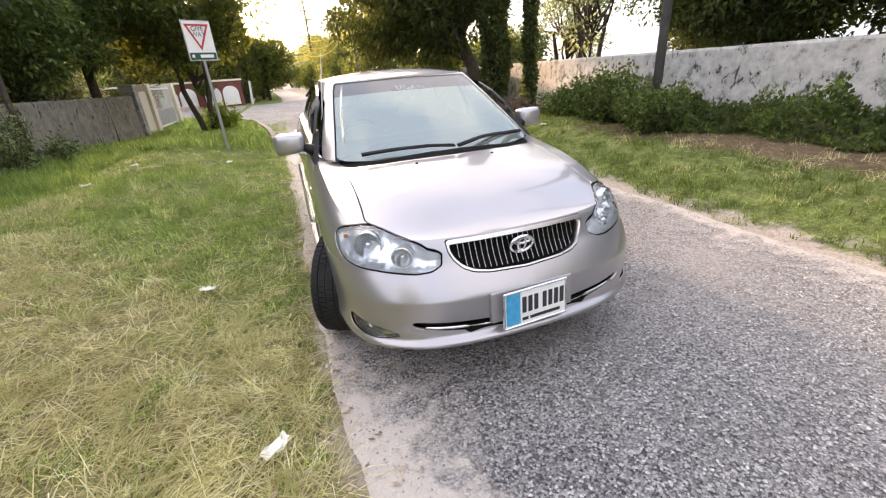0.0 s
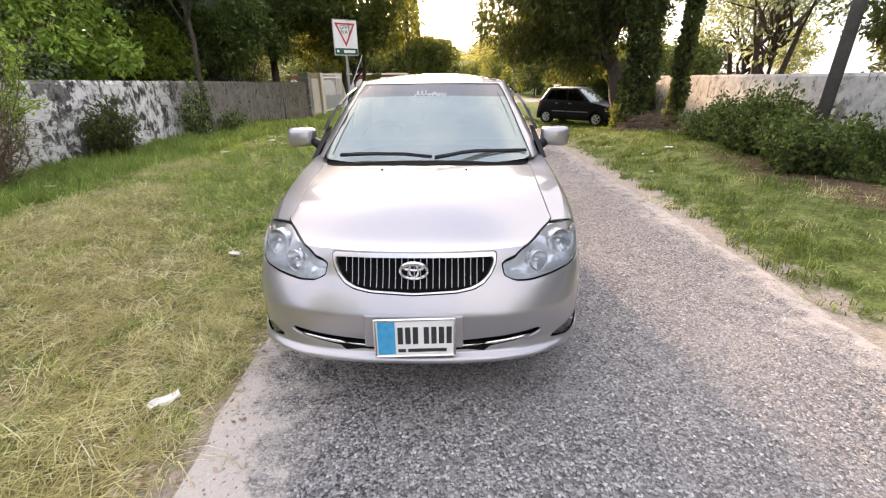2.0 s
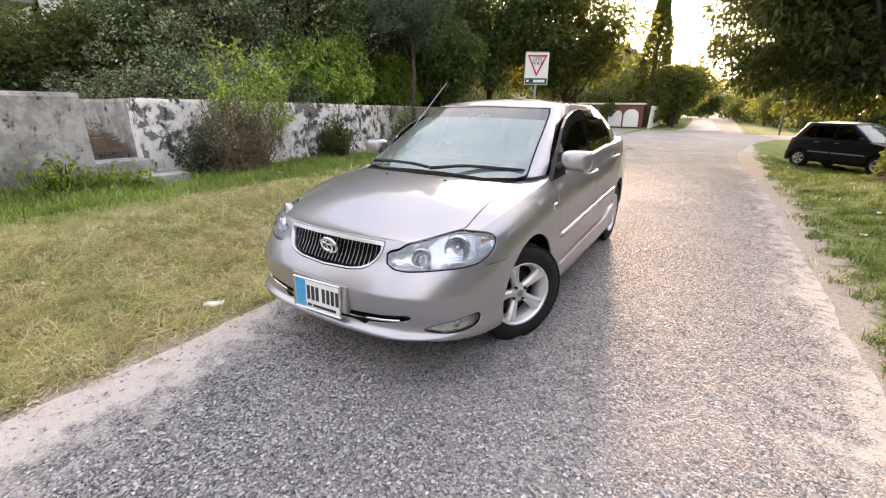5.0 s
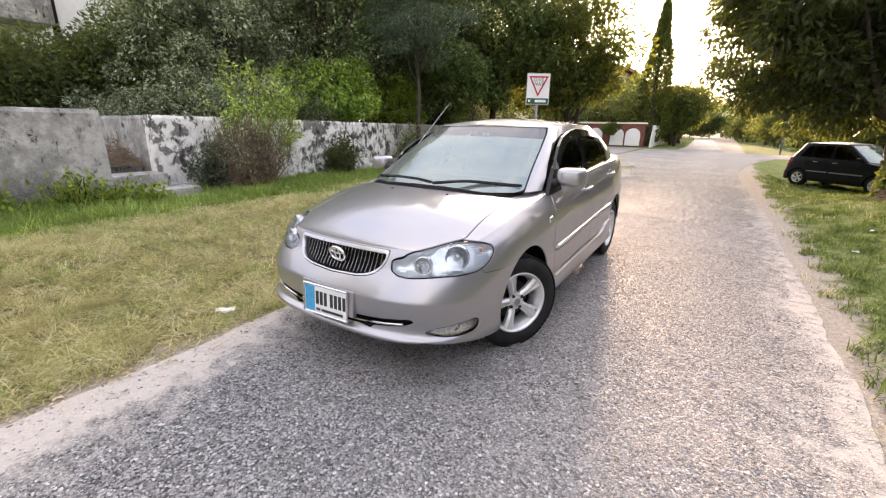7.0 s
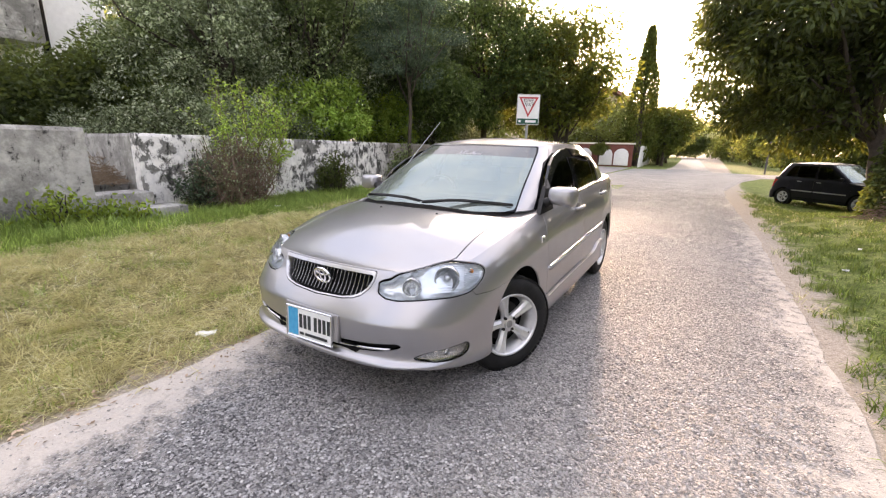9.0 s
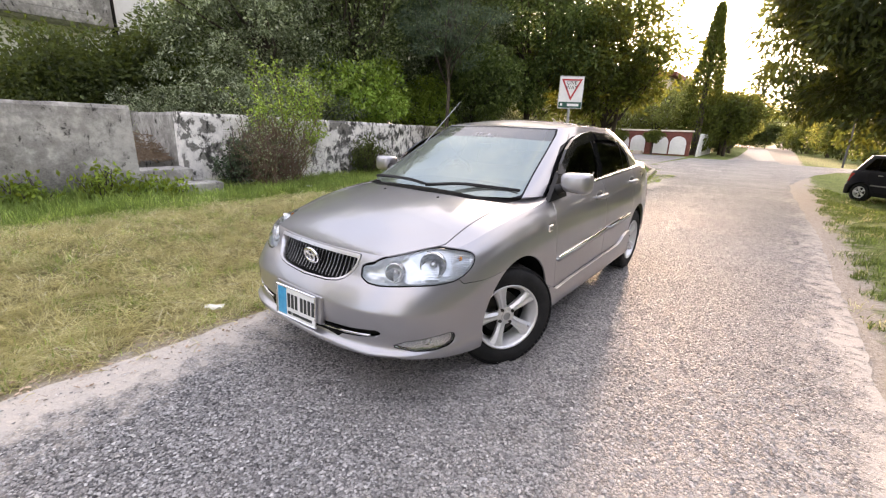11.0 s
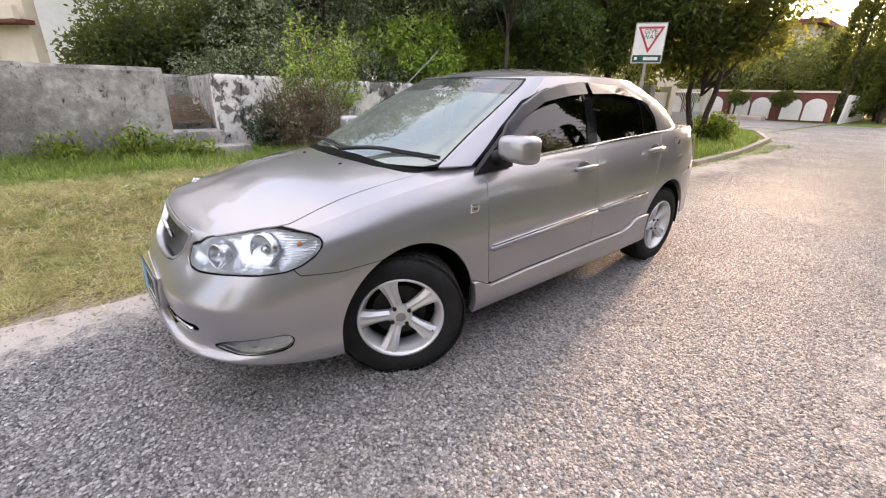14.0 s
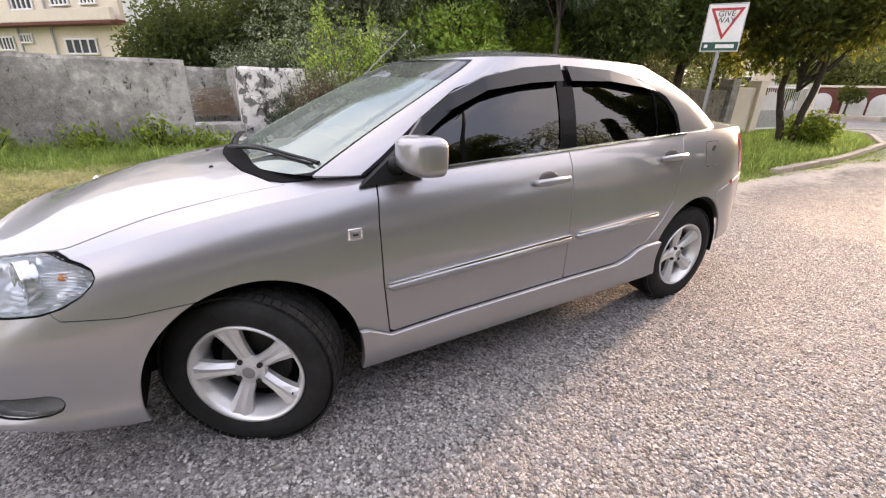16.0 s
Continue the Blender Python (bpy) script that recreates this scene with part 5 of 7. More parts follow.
    part("blue_band", extrude_poly([(-.156, .346), (-.083, .346), (-.083, .504), (-.156, .504)], .0015, face), PLATE_BLUE, plate)
    bars = [(-.072 + .032 * k + (.014 if k > 2 else 0), .395, .022, .082) for k in range(7)]
    for row in bars:
        part("plate_bar", seven_bars(bmesh.new(), [row], face), SIGN_INK, plate)
    for row in ((-.072, .355, .032, .016), (-.03, .355, .165, .016)):
        part("plate_small_bar", seven_bars(bmesh.new(), [row], face), SIGN_INK, plate)
    back = part("plate_backing", box((.42, .03, .15), (0, -.866, .445), (-4, 0, 0), .008), SILVER, bump)

    # wipers, washer jets, aerial, screen banner
    for pivot, tip in (((-.52, .185), (.04, .09)), ((.06, .085), (.63, .325))):
        arm = []
        for f in np.linspace(0, 1, 8):
            x, y = pivot[0] + (tip[0] - pivot[0]) * f, pivot[1] + (tip[1] - pivot[1]) * f
            arm.append((x, y, screen_z(x, y) + .032 + .012 * math.sin(math.pi * f)))
        wiper = part("wiper", tube(arm, [.011, .009, .008, .007, .006, .006, .005, .005], 6), BLACK, car, "black windscreen wiper", smooth=True)
        blade = [(p[0], p[1] + .016 + .006 * (n / 7), p[2] + .004) for n, p in enumerate(arm)]
        part("wiper_blade", tube(blade, .008, 6), BLACK, wiper)
    for x in (-.24, .24):
        bm = bmesh.new()
        bmesh.ops.create_uvsphere(bm, u_segments=10, v_segments=6, radius=.011, matrix=pose(x, .0, float(BONNET(0.0)) - .008 * abs(x) / .24))
        part("washer_jet", bm, BLACK, car)
    part("aerial", tube([(-.665, .80, 1.17), (-.655, .84, 1.20), (-.558, 1.263, 1.608)], [.009, .0045, .0025], 6), STEEL, car, "thin raked aerial on the pillar")
    banner = bmesh.new()
    rng = random.Random(4)
    x = -.115
    while x < .115:
        w = rng.uniform(.003, .011)
        h = rng.uniform(.006, .03)
        z0 = 1.318 + rng.uniform(-.006, .006)
        pts = [(x, z0), (x + w, z0), (x + w, z0 + h), (x, z0 + h)]
        vs = [banner.verts.new((u, screen_y(z) - .012, z)) for u, z in pts]
        banner.faces.new(vs)
        x += w + .004
    part("screen_banner", banner, BANNER, car, "white sticker marks on the windscreen")
    cabin(car)
    return car


def screen_y(z):
    """The windscreen's centre line."""
    v = (z - .955) / (1.40 - .955)
    return .10 + (1.02 - .10) * v


def screen_z(x, y):
    """The height of the screen or the cowl over a plan position."""
    rise = (y - (.10 + .35 * x * x / .45)) / .92
    return .97 + max(0.0, rise) * .43


def mirror_shell(s):
    bm = bmesh.new()
    bmesh.ops.create_uvsphere(bm, u_segments=28, v_segments=16, radius=1)
    for v in bm.verts:
        x, y, z = v.co
        p = [math.copysign(abs(c) ** e, c) for c, e in ((x, .45), (y, .6), (z, .45))]
        if p[1] > 0:
            p[1] *= .45
        v.co = (s * ((.875 if s > 0 else .908) + p[0] * .097), .66 + p[1] * .09 + .02 * (p[0] > 0) * p[0], 1.055 + p[2] * (.066 + .006 * p[0]) - .004 * p[0])
    return bm


def badge_rings():
    """A plain oval ring round two smaller ovals."""
    bm = bmesh.new()
    for rx, ry, oy, r in ((.058, .042, 0, .0078), (.019, .037, .002, .006), (.043, .0145, .019, .006)):
        pts = [(rx * math.cos(a), oy + ry * math.sin(a), .004) for a in np.linspace(0, 2 * math.pi, 37)]
        add_tube(bm, pts, r, 8)
    return bm


def cabin(car):
    """Seats, dashboard and wheel behind the glass."""
    part("dashboard", box((1.36, .42, .2), (0, .62, .90), (6, 0, 0), .06), CABIN, car)
    for x in (-.36, .36):
        bm = box((.5, .5, .16), (x, 1.32, .55), (8, 0, 0), .05)
        add_box(bm, (.48, .14, .62), (x, 1.66, .88), (-14, 0, 0), .05)
        add_box(bm, (.26, .09, .17), (x, 1.76, 1.24), (-10, 0, 0), .035)
        part("seat", bm, CABIN, car, "grey cloth front seat")
    bm = box((1.25, .5, .16), (0, 2.12, .55), (6, 0, 0), .05)
    add_box(bm, (1.25, .14, .6), (0, 2.5, .86), (-20, 0, 0), .05)
    part("rear_seat", bm, CABIN, car)
    bm = bmesh.new()
    add_tube(bm, [(-.36 + .185 * math.cos(a), .92 + .07 * math.sin(a), .95 + .17 * math.sin(a)) for a in np.linspace(0, 2 * math.pi, 33)], .015, 8)
    add_tube(bm, [(-.54, .92, .95), (-.18, .92, .95)], .014, 6)
    part("steering_wheel", bm, BLACK, car, smooth=True)
    part("cabin_floor", box((1.4, 2.6, .04), (0, 1.6, .34)), SEAM, car)
    bm = box((.22, .03, .06), (0, .93, 1.29), (0, 0, 0), .015)
    part("inner_mirror", bm, BLACK, car)


CUP_SHADE = plain("handle_recess_shade", (0.07, 0.066, 0.06), (0.11, 0.1, 0.095), rough=0.5, metal=0.3, bump=0)
SMOKED = plain("smoked_acrylic", (0.007, 0.007, 0.007), (0.013, 0.013, 0.013), rough=0.06, bump=0, specular=0.35)
LAMP_BOWL = fluted("lamp_bowl")
LAMP_CUP = plain("lamp_cup", (0.5, 0.51, 0.52), (0.68, 0.69, 0.7), scale=30, rough=0.2, metal=0.9, bump=0)
BANNER = plain("faded_sticker", (0.3, 0.3, 0.31), (0.42, 0.42, 0.42), scale=40, rough=0.5, bump=0)
BRIGHT_RIM = plain("bright_rim", (0.5, 0.495, 0.51), (0.6, 0.59, 0.6), rough=0.3, metal=1.0, bump=0)
GREY_CHROME = plain("grey_chrome", (0.2, 0.2, 0.2), (0.3, 0.3, 0.3), rough=0.25, metal=1.0, bump=0)
saloon()


# ---- what stands along the road ----
RNG = np.random.default_rng(11)


def leaves_under(parent, name, material, spots, ways, length, width, droop=0.3, label=""):
    me = leaf_mesh(name, spots, ways, length, width, RNG, droop)
    ob = link(name, me, material, parent, label)
    ob["kind"] = "stuff"
    return ob


def limb_path(a, b, rng, sag=0.15, steps=5):
    a, b = np.array(a, float), np.array(b, float)
    pts = [a + (b - a) * f + rng.normal(size=3) * sag * np.linalg.norm(b - a) * 0.25 * math.sin(math.pi * f) for f in np.linspace(0, 1, steps)]
    return pts


def broad_tree(at, height, spread, low, leaf, material, label, category="tree", trunk=0.16, clumps=60, per=320, clump=0.62, leaf_w=0.45, lean=(0, 0), stems=1, fork=0.35, group="", droop=0.3, squash=0.8):
    """A trunk that forks into limbs, with a crown of leafy clumps."""
    x, y = at
    tree = thing("tree", (x, y, gz(x, y)), label, category, group)
    centre = (lean[0], lean[1], (height + low) / 2)
    cs, rs = crown_clumps(RNG, clumps, centre, (spread, spread, (height - low) / 2), clump)
    bm = bmesh.new()
    fork_z = low + (height - low) * fork
    for s in range(stems):
        a = 2 * math.pi * s / stems
        foot = (0.12 * (stems > 1) * math.cos(a), 0.12 * (stems > 1) * math.sin(a), -0.08)
        top = (lean[0] * 0.5 + (0.5 * math.cos(a) if stems > 1 else 0), lean[1] * 0.5 + (0.5 * math.sin(a) if stems > 1 else 0), fork_z)
        pts = limb_path(foot, top, RNG, 0.05, 7)
        add_tube(bm, pts, np.linspace(trunk / stems ** 0.5, trunk * 0.55 / stems ** 0.5, 7), 10)
    for k in RNG.permutation(len(cs))[: min(len(cs), 22)]:
        f = RNG.uniform(0.45, 1.0)
        root = np.array((lean[0] * 0.5 * f, lean[1] * 0.5 * f, fork_z * f))
        add_tube(bm, limb_path(root, cs[k], RNG, 0.22, 5), np.linspace(trunk * 0.32, 0.012, 5), 6)
    part("trunk", bm, BARK, tree, smooth=True)
    spots, ways = clump_spots(cs, rs, per, RNG, squash)
    leaves_under(tree, "crown", material, spots, ways, leaf, leaf * leaf_w, droop)
    return tree


def cypress(at, height, radius, leaf, material, label, per=9000):
    x, y = at
    tree = thing("tree", (x, y, gz(x, y)), label, "tree")
    part("trunk", tube([(0, 0, -.1), (0, 0, height * .5), (0, 0, height * .95)], [radius * .16, radius * .1, .02], 8), BARK, tree)
    z = RNG.uniform(0, 1, per) ** 0.8
    a = RNG.uniform(0, 2 * math.pi, per)
    wob = np.array([1 + .28 * noise.noise(Vector((math.cos(b) * 1.3, math.sin(b) * 1.3, c * 7))) for b, c in zip(a, z)])
    r = radius * np.clip(1.03 - z, 0, 1) ** 0.9 * np.clip(z * 9 + .4, 0, 1) * wob * RNG.uniform(.6, 1.05, per)
    spots = np.stack([r * np.cos(a), r * np.sin(a), .3 + z * (height - .3)], -1)
    ways = np.stack([np.cos(a), np.sin(a), np.full(per, .9)], -1)
    leaves_under(tree, "crown", material, spots, ways, leaf, leaf * .4, -.4)
    return tree


def pine(at, height, spread, label):
    """A tall open conifer with tiers of level branches."""
    x, y = at
    tree = thing("tree", (x, y, 0), label, "tree")
    bm = tube([(0, 0, -.1), (.1, 0, height * .5), (0, .1, height)], [.22, .14, .02], 8)
    spots, ways = [], []
    for tier in range(13):
        z = height * (.22 + .76 * tier / 13)
        for k in range(6):
            a = 2 * math.pi * (k + .5 * (tier % 2)) / 6 + RNG.uniform(-.3, .3)
            ln = spread * (1.05 - .85 * tier / 13) * RNG.uniform(.7, 1.1)
            tip = (ln * math.cos(a), ln * math.sin(a), z - .12 * ln)
            add_tube(bm, [(0, 0, z), tip], [.05, .012], 5)
            f = RNG.uniform(.25, 1.05, 130)[:, None]
            spots.append(np.array((0, 0, z)) + (np.array(tip) - np.array((0, 0, z))) * f + RNG.normal(size=(130, 3)) * (.24, .24, .1))
            ways.append(RNG.normal(size=(130, 3)))
    part("trunk", bm, BARK, tree)
    leaves_under(tree, "crown", LEAF_GREY, np.concatenate(spots), np.concatenate(ways), .3, .05, 0)
    return tree


def scaled_copy(tree, at, turn, size, z=None):
    x, y = at
    return copy_thing(tree, pose(x, y, gz(x, y) if z is None else z, 0, 0, turn) @ Matrix.Diagonal((size, size, size, 1)))


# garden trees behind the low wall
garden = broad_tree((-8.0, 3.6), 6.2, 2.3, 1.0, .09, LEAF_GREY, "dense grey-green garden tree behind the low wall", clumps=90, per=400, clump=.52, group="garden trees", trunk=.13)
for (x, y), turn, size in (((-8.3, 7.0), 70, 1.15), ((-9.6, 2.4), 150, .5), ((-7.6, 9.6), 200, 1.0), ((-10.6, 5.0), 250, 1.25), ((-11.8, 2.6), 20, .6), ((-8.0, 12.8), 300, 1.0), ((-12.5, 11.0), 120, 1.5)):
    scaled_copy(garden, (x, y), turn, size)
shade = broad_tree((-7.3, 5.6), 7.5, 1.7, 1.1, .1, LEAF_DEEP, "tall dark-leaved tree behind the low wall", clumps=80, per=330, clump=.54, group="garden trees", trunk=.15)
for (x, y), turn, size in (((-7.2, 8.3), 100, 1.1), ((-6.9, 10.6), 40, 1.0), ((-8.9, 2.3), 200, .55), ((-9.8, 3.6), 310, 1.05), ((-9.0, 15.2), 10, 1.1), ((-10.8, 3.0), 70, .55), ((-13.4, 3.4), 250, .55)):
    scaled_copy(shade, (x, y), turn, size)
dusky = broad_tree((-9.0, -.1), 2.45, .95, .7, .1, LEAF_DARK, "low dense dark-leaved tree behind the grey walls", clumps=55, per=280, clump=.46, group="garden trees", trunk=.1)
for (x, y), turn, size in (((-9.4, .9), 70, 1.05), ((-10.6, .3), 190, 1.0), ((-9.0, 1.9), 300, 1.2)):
    scaled_copy(dusky, (x, y), turn, size)
# slender feathery tree before the wall, and a bright young one behind it
broad_tree((-5.05, 6.75), 4.9, 1.15, 2.2, .1, LEAF_FEATHER, "slender tree with feathery grey-green foliage by the wall", trunk=.055, clumps=34, per=380, clump=.46, leaf_w=.2, fork=.6, droop=.6, squash=.3)
broad_tree((-6.6, 5.3), 3.0, 1.2, .7, .12, LEAF_SHOOT, "bright yellow-green young tree behind the wall", trunk=.05, clumps=34, per=240, clump=.38, droop=.5)
broad_tree((-6.5, 7.4), 2.5, .9, .6, .12, LEAF_FRESH, "light green bush rising over the wall", trunk=.05, clumps=24, per=220, clump=.36, droop=.5)
broad_tree((-6.1, 9.3), 3.9, 1.75, 1.2, .13, LEAF_CREEPER, "low leafy tree hanging over the top of the wall", trunk=.09, clumps=60, per=260, clump=.5, fork=.4, droop=.6)
# tree by the junction, its leaves lit from behind
broad_tree((-3.4, 14.0), 6.0, 2.7, 1.7, .17, LEAF_YELLOW, "spreading tree with yellow-green leaves at the junction", trunk=.14, clumps=95, per=260, clump=.66, lean=(-.2, -.2), stems=2, fork=.25)
broad_tree((-5.5, 11.9), 8.2, 2.2, 1.5, .15, LEAF_CREEPER, "tall leafy tree near the road sign", trunk=.14, clumps=105, per=250, clump=.62, fork=.3)
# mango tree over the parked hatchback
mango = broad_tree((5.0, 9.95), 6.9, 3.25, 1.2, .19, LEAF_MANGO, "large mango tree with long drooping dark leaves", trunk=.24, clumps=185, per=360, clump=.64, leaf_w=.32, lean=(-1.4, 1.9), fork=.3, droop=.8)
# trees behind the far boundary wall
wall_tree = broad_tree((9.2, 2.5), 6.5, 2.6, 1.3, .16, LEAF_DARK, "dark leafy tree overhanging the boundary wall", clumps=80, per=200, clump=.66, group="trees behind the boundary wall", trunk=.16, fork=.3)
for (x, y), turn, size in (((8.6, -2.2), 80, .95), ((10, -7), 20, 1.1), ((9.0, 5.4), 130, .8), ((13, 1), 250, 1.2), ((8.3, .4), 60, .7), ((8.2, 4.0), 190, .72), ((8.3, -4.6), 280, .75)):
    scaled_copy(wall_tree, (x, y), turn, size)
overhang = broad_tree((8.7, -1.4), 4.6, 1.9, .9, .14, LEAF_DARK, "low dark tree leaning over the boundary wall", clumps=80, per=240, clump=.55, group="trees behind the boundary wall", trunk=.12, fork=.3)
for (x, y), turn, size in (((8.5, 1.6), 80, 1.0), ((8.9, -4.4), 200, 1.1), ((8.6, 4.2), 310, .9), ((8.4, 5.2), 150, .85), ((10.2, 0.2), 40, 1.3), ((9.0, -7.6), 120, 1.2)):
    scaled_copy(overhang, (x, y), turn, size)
open_tree = broad_tree((8.1, 9.2), 5.8, 2.2, 1.6, .14, LEAF_GREY, "thin-leaved tree with bare limbs behind the wall", clumps=26, per=120, clump=.5, group="trees behind the boundary wall", trunk=.14, fork=.2, stems=2)
scaled_copy(open_tree, (9.0, 11.6), 130, 1.05)
# trees further down the road and behind the camera
far_a = broad_tree((-6.5, 42.0), 7.6, 3.0, .9, .34, LEAF_FAR_HAZE, "tree along the far road, its leaf colour paled for haze", clumps=42, per=90, clump=1.0, group="far trees", trunk=.2)
far_b = broad_tree((7.5, 36.0), 8.0, 3.0, .8, .34, LEAF_FAR_HAZE, "green tree along the far road", clumps=50, per=85, clump=1.0, group="far trees", trunk=.2)
for n, (x, y, turn, size) in enumerate(((-5.2, 50, 40, .9), (-7.5, 62, 100, 1.1), (-4.6, 78, 190, .9), (-6, 98, 10, 1.2), (-6.6, 36.2, 60, .8), (-9.6, 36.6, 140, .85), (-12.8, 37, 230, .9), (-2.5, 41.5, 33, .75), (-2.3, 47, 120, .85), (-3.4, 56, 200, .9), (-4.5, 125, 70, 1.2), (-3.5, 160, 200, 1.3), (-12, 48, 120, 1.0), (-19, 44, 220, 1.2), (-27, 42, 20, 1.4), (-14, 60, 5, 1.1), (-24, 50, 50, 1.5))):
    scaled_copy(far_a, (x, y), turn, size)
for n, (x, y, turn, size) in enumerate(((7.0, 46, 60, 1.0), (8.5, 58, 150, 1.1), (6.4, 72, 250, 1.0), (7.5, 92, 30, 1.2), (6, 120, 110, 1.2), (5.0, 160, 200, 1.3), (2, 135, 300, 1.3), (-2, 142, 50, 1.4), (5.0, 50, 80, .8), (4.8, 64, 170, .9), (4.6, 80, 20, 1.0), (16, 44, 80, .6), (25, 46, 10, .7), (34, 44, 200, .8), (-12, 20, 33, .9), (-17, 26, 77, .9), (-9.5, 20.5, 140, .7),
                                    (-9, -14, 20, 1.2), (4, -24, 70, 1.1), (12, -16, 200, 1.2), (-16, -20, 90, 1.2), (-20, 14, 10, 1.0), (-24, 8, 190, 1.0))):
    scaled_copy(far_b, (x, y), turn, size)
cypress((-3.7, 36.6), 10.6, 1.75, .3, LEAF_YELLOW, "tall pointed cypress against the evening sky", 9000)
broad_tree((-1.9, 38.5), 5.5, 2.2, .8, .3, LEAF_YELLOW, "bushy tree at the corner of the far road", clumps=50, per=140, clump=.8, trunk=.14)
cypress((-7.0, 9.2), 9.5, 1.9, .13, LEAF_DARK, "tall dark conifer behind the low wall", 16000)
pine((3.9, 62), 17, 4.2, "tall open pine above the far road")


def shrub(at, size, stems, leaf, material, label, name="shrub", twiggy=0, per=160, low=0.0, twig_mat=None):
    """A bush: thin stems fanning from the ground, leafy towards their tips."""
    x, y = at
    bush = thing(name, (x, y, gz(x, y)), label, "shrub")
    bm = bmesh.new()
    spots, ways = [], []
    for k in range(stems):
        a, t = RNG.uniform(0, 2 * math.pi), RNG.uniform(0, 1) ** .6
        tip = np.array((size[0] * t * math.cos(a), size[1] * t * math.sin(a), size[2] * RNG.uniform(.55, 1.0) * (1 - .3 * t * t)))
        pts = limb_path((.35 * size[0] * t * math.cos(a), .35 * size[1] * t * math.sin(a), -.03), tip, RNG, .3, 5)
        add_tube(bm, pts, np.linspace(.014, .004, 5), 5)
        for b in range(twiggy):
            f = RNG.integers(1, 4)
            q = pts[f] + RNG.normal(size=3) * .3 * np.array((size[0], size[1], size[2] * .3))
            q[2] = max(q[2], .02)
            add_tube(bm, [pts[f], (pts[f] + q) / 2 + RNG.normal(size=3) * .03, q], [.0034, .0028, .0015], 4)
        f = low + (1 - low) * RNG.uniform(0, 1, per)[:, None] ** .7
        ctrl = np.array(pts)
        seg = np.clip((f[:, 0] * 4).astype(int), 0, 3)
        loc = f * 4 - seg[:, None]
        spots.append(ctrl[seg] * (1 - loc) + ctrl[seg + 1] * loc + RNG.normal(size=(per, 3)) * .07)
        ways.append(RNG.normal(size=(per, 3)) + (0, 0, .4))
    part("stem", bm, twig_mat or BARK, bush)["kind"] = "stuff"
    leaves_under(bush, "leaves", material, np.concatenate(spots), np.concatenate(ways), leaf, leaf * .5, .1)
    return bush


def shoots(at, count, spread, tall, label):
    """Long upright shoots out of one root, leafy along their upper halves."""
    x, y = at
    bush = thing("shrub", (x, y, gz(x, y)), label, "shrub")
    bm = bmesh.new()
    spots, ways = [], []
    for k in range(count):
        u = RNG.uniform(-1, 1)
        h = RNG.uniform(*tall) * (1 - .35 * abs(u) ** 2)
        tip = np.array((RNG.normal() * .3, u * spread, h))
        pts = limb_path((RNG.normal() * .06, u * .25, 0), tip, RNG, .22, 7)
        add_tube(bm, pts, np.linspace(.011, .003, 7), 5)
        pieces = [(np.array(pts), .42, 46)]
        for _ in range(4):
            n = RNG.integers(3, 6)
            way = (tip - pts[0]) * RNG.uniform(.16, .32) + RNG.normal(size=3) * (.14, .2, .06)
            side = np.array([pts[n] + way * f + (0, 0, .05 * math.sin(f * 3)) for f in np.linspace(0, 1, 7)])
            add_tube(bm, side, np.linspace(.005, .002, 7), 4)
            pieces.append((side, .1, 32))
        for line, low, n in pieces:
            f = (low + (1.0 - low) * np.linspace(0, 1, n)) * 5.999
            seg = f.astype(int)
            loc = (f - seg)[:, None]
            spots.append(line[seg] * (1 - loc) + line[seg + 1] * loc + RNG.normal(size=(n, 3)) * .035)
            ways.append(RNG.normal(size=(n, 3)) * (1, 1, .6) + (0, 0, .5))
    part("stem", bm, TWIG, bush)["kind"] = "stuff"
    leaves_under(bush, "leaves", LEAF_SHOOT, np.concatenate(spots), np.concatenate(ways), .065, .032, .15)
    return bush


shrub((-4.95, 1.9), (.5, .85, 1.4), 66, .045, LEAF_GREY, "dry brown twiggy bush against the whitewashed wall", twiggy=16, per=60, twig_mat=TWIG)
shoots((-5.15, 2.25), 17, .9, (1.4, 2.2), "fresh green shrub rising out of the dry bush")
shrub((-5.15, 1.25), (.25, .35, .95), 18, .06, LEAF_FEATHER, "small pale bush at the wall's foot", per=90)
shrub((-5.05, 4.1), (.32, .4, .9), 26, .06, LEAF_DARK, "small dark green bush at the foot of the wall", per=130)
shrub((-5.12, 6.5), (.3, .35, 1.15), 16, .07, LEAF_DEEP, "climber at the foot of the slender tree", per=110)
for wx, wy, ws in ((-4.9, -.55, 1.0), (-5.0, -1.3, .8), (-4.85, -.15, .7), (-4.95, -2.3, .9), (-4.9, -3.4, .8), (-4.7, .15, .5)):
    shrub((wx, wy), (.32 * ws, .42 * ws, .45 * ws), 16, .075, LEAF_FRESH, "broad-leaved green weed at the wall's foot", name="weed", per=36)
shrub((-5.05, 7.6), (.3, .5, .5), 16, .07, LEAF_DEEP, "weedy bush by the wall", per=70)
shrub((-3.1, 14.3), (.7, .6, 1.0), 24, .12, LEAF_FRESH, "bright leafy shoots under the junction tree", per=90)
hedge = broad_tree((-6.9, 2.4), 2.5, 1.25, .1, .075, LEAF_GREY, "overgrown grey-green bush behind the low wall", "shrub", clumps=46, per=300, clump=.4, group="bushes behind the low wall", trunk=.05)
for (x, y), turn, size in (((-7.0, 4.2), 60, 1.0), ((-6.9, 9.0), 200, 1.05), ((-6.8, 11.0), 310, 1.0), ((-7.0, 13.0), 80, 1.1), ((-7.6, 6.3), 20, 1.0), ((-8.2, 1.3), 120, .8), ((-9.5, 3.5), 250, 1.1)):
    scaled_copy(hedge, (x, y), turn, size)


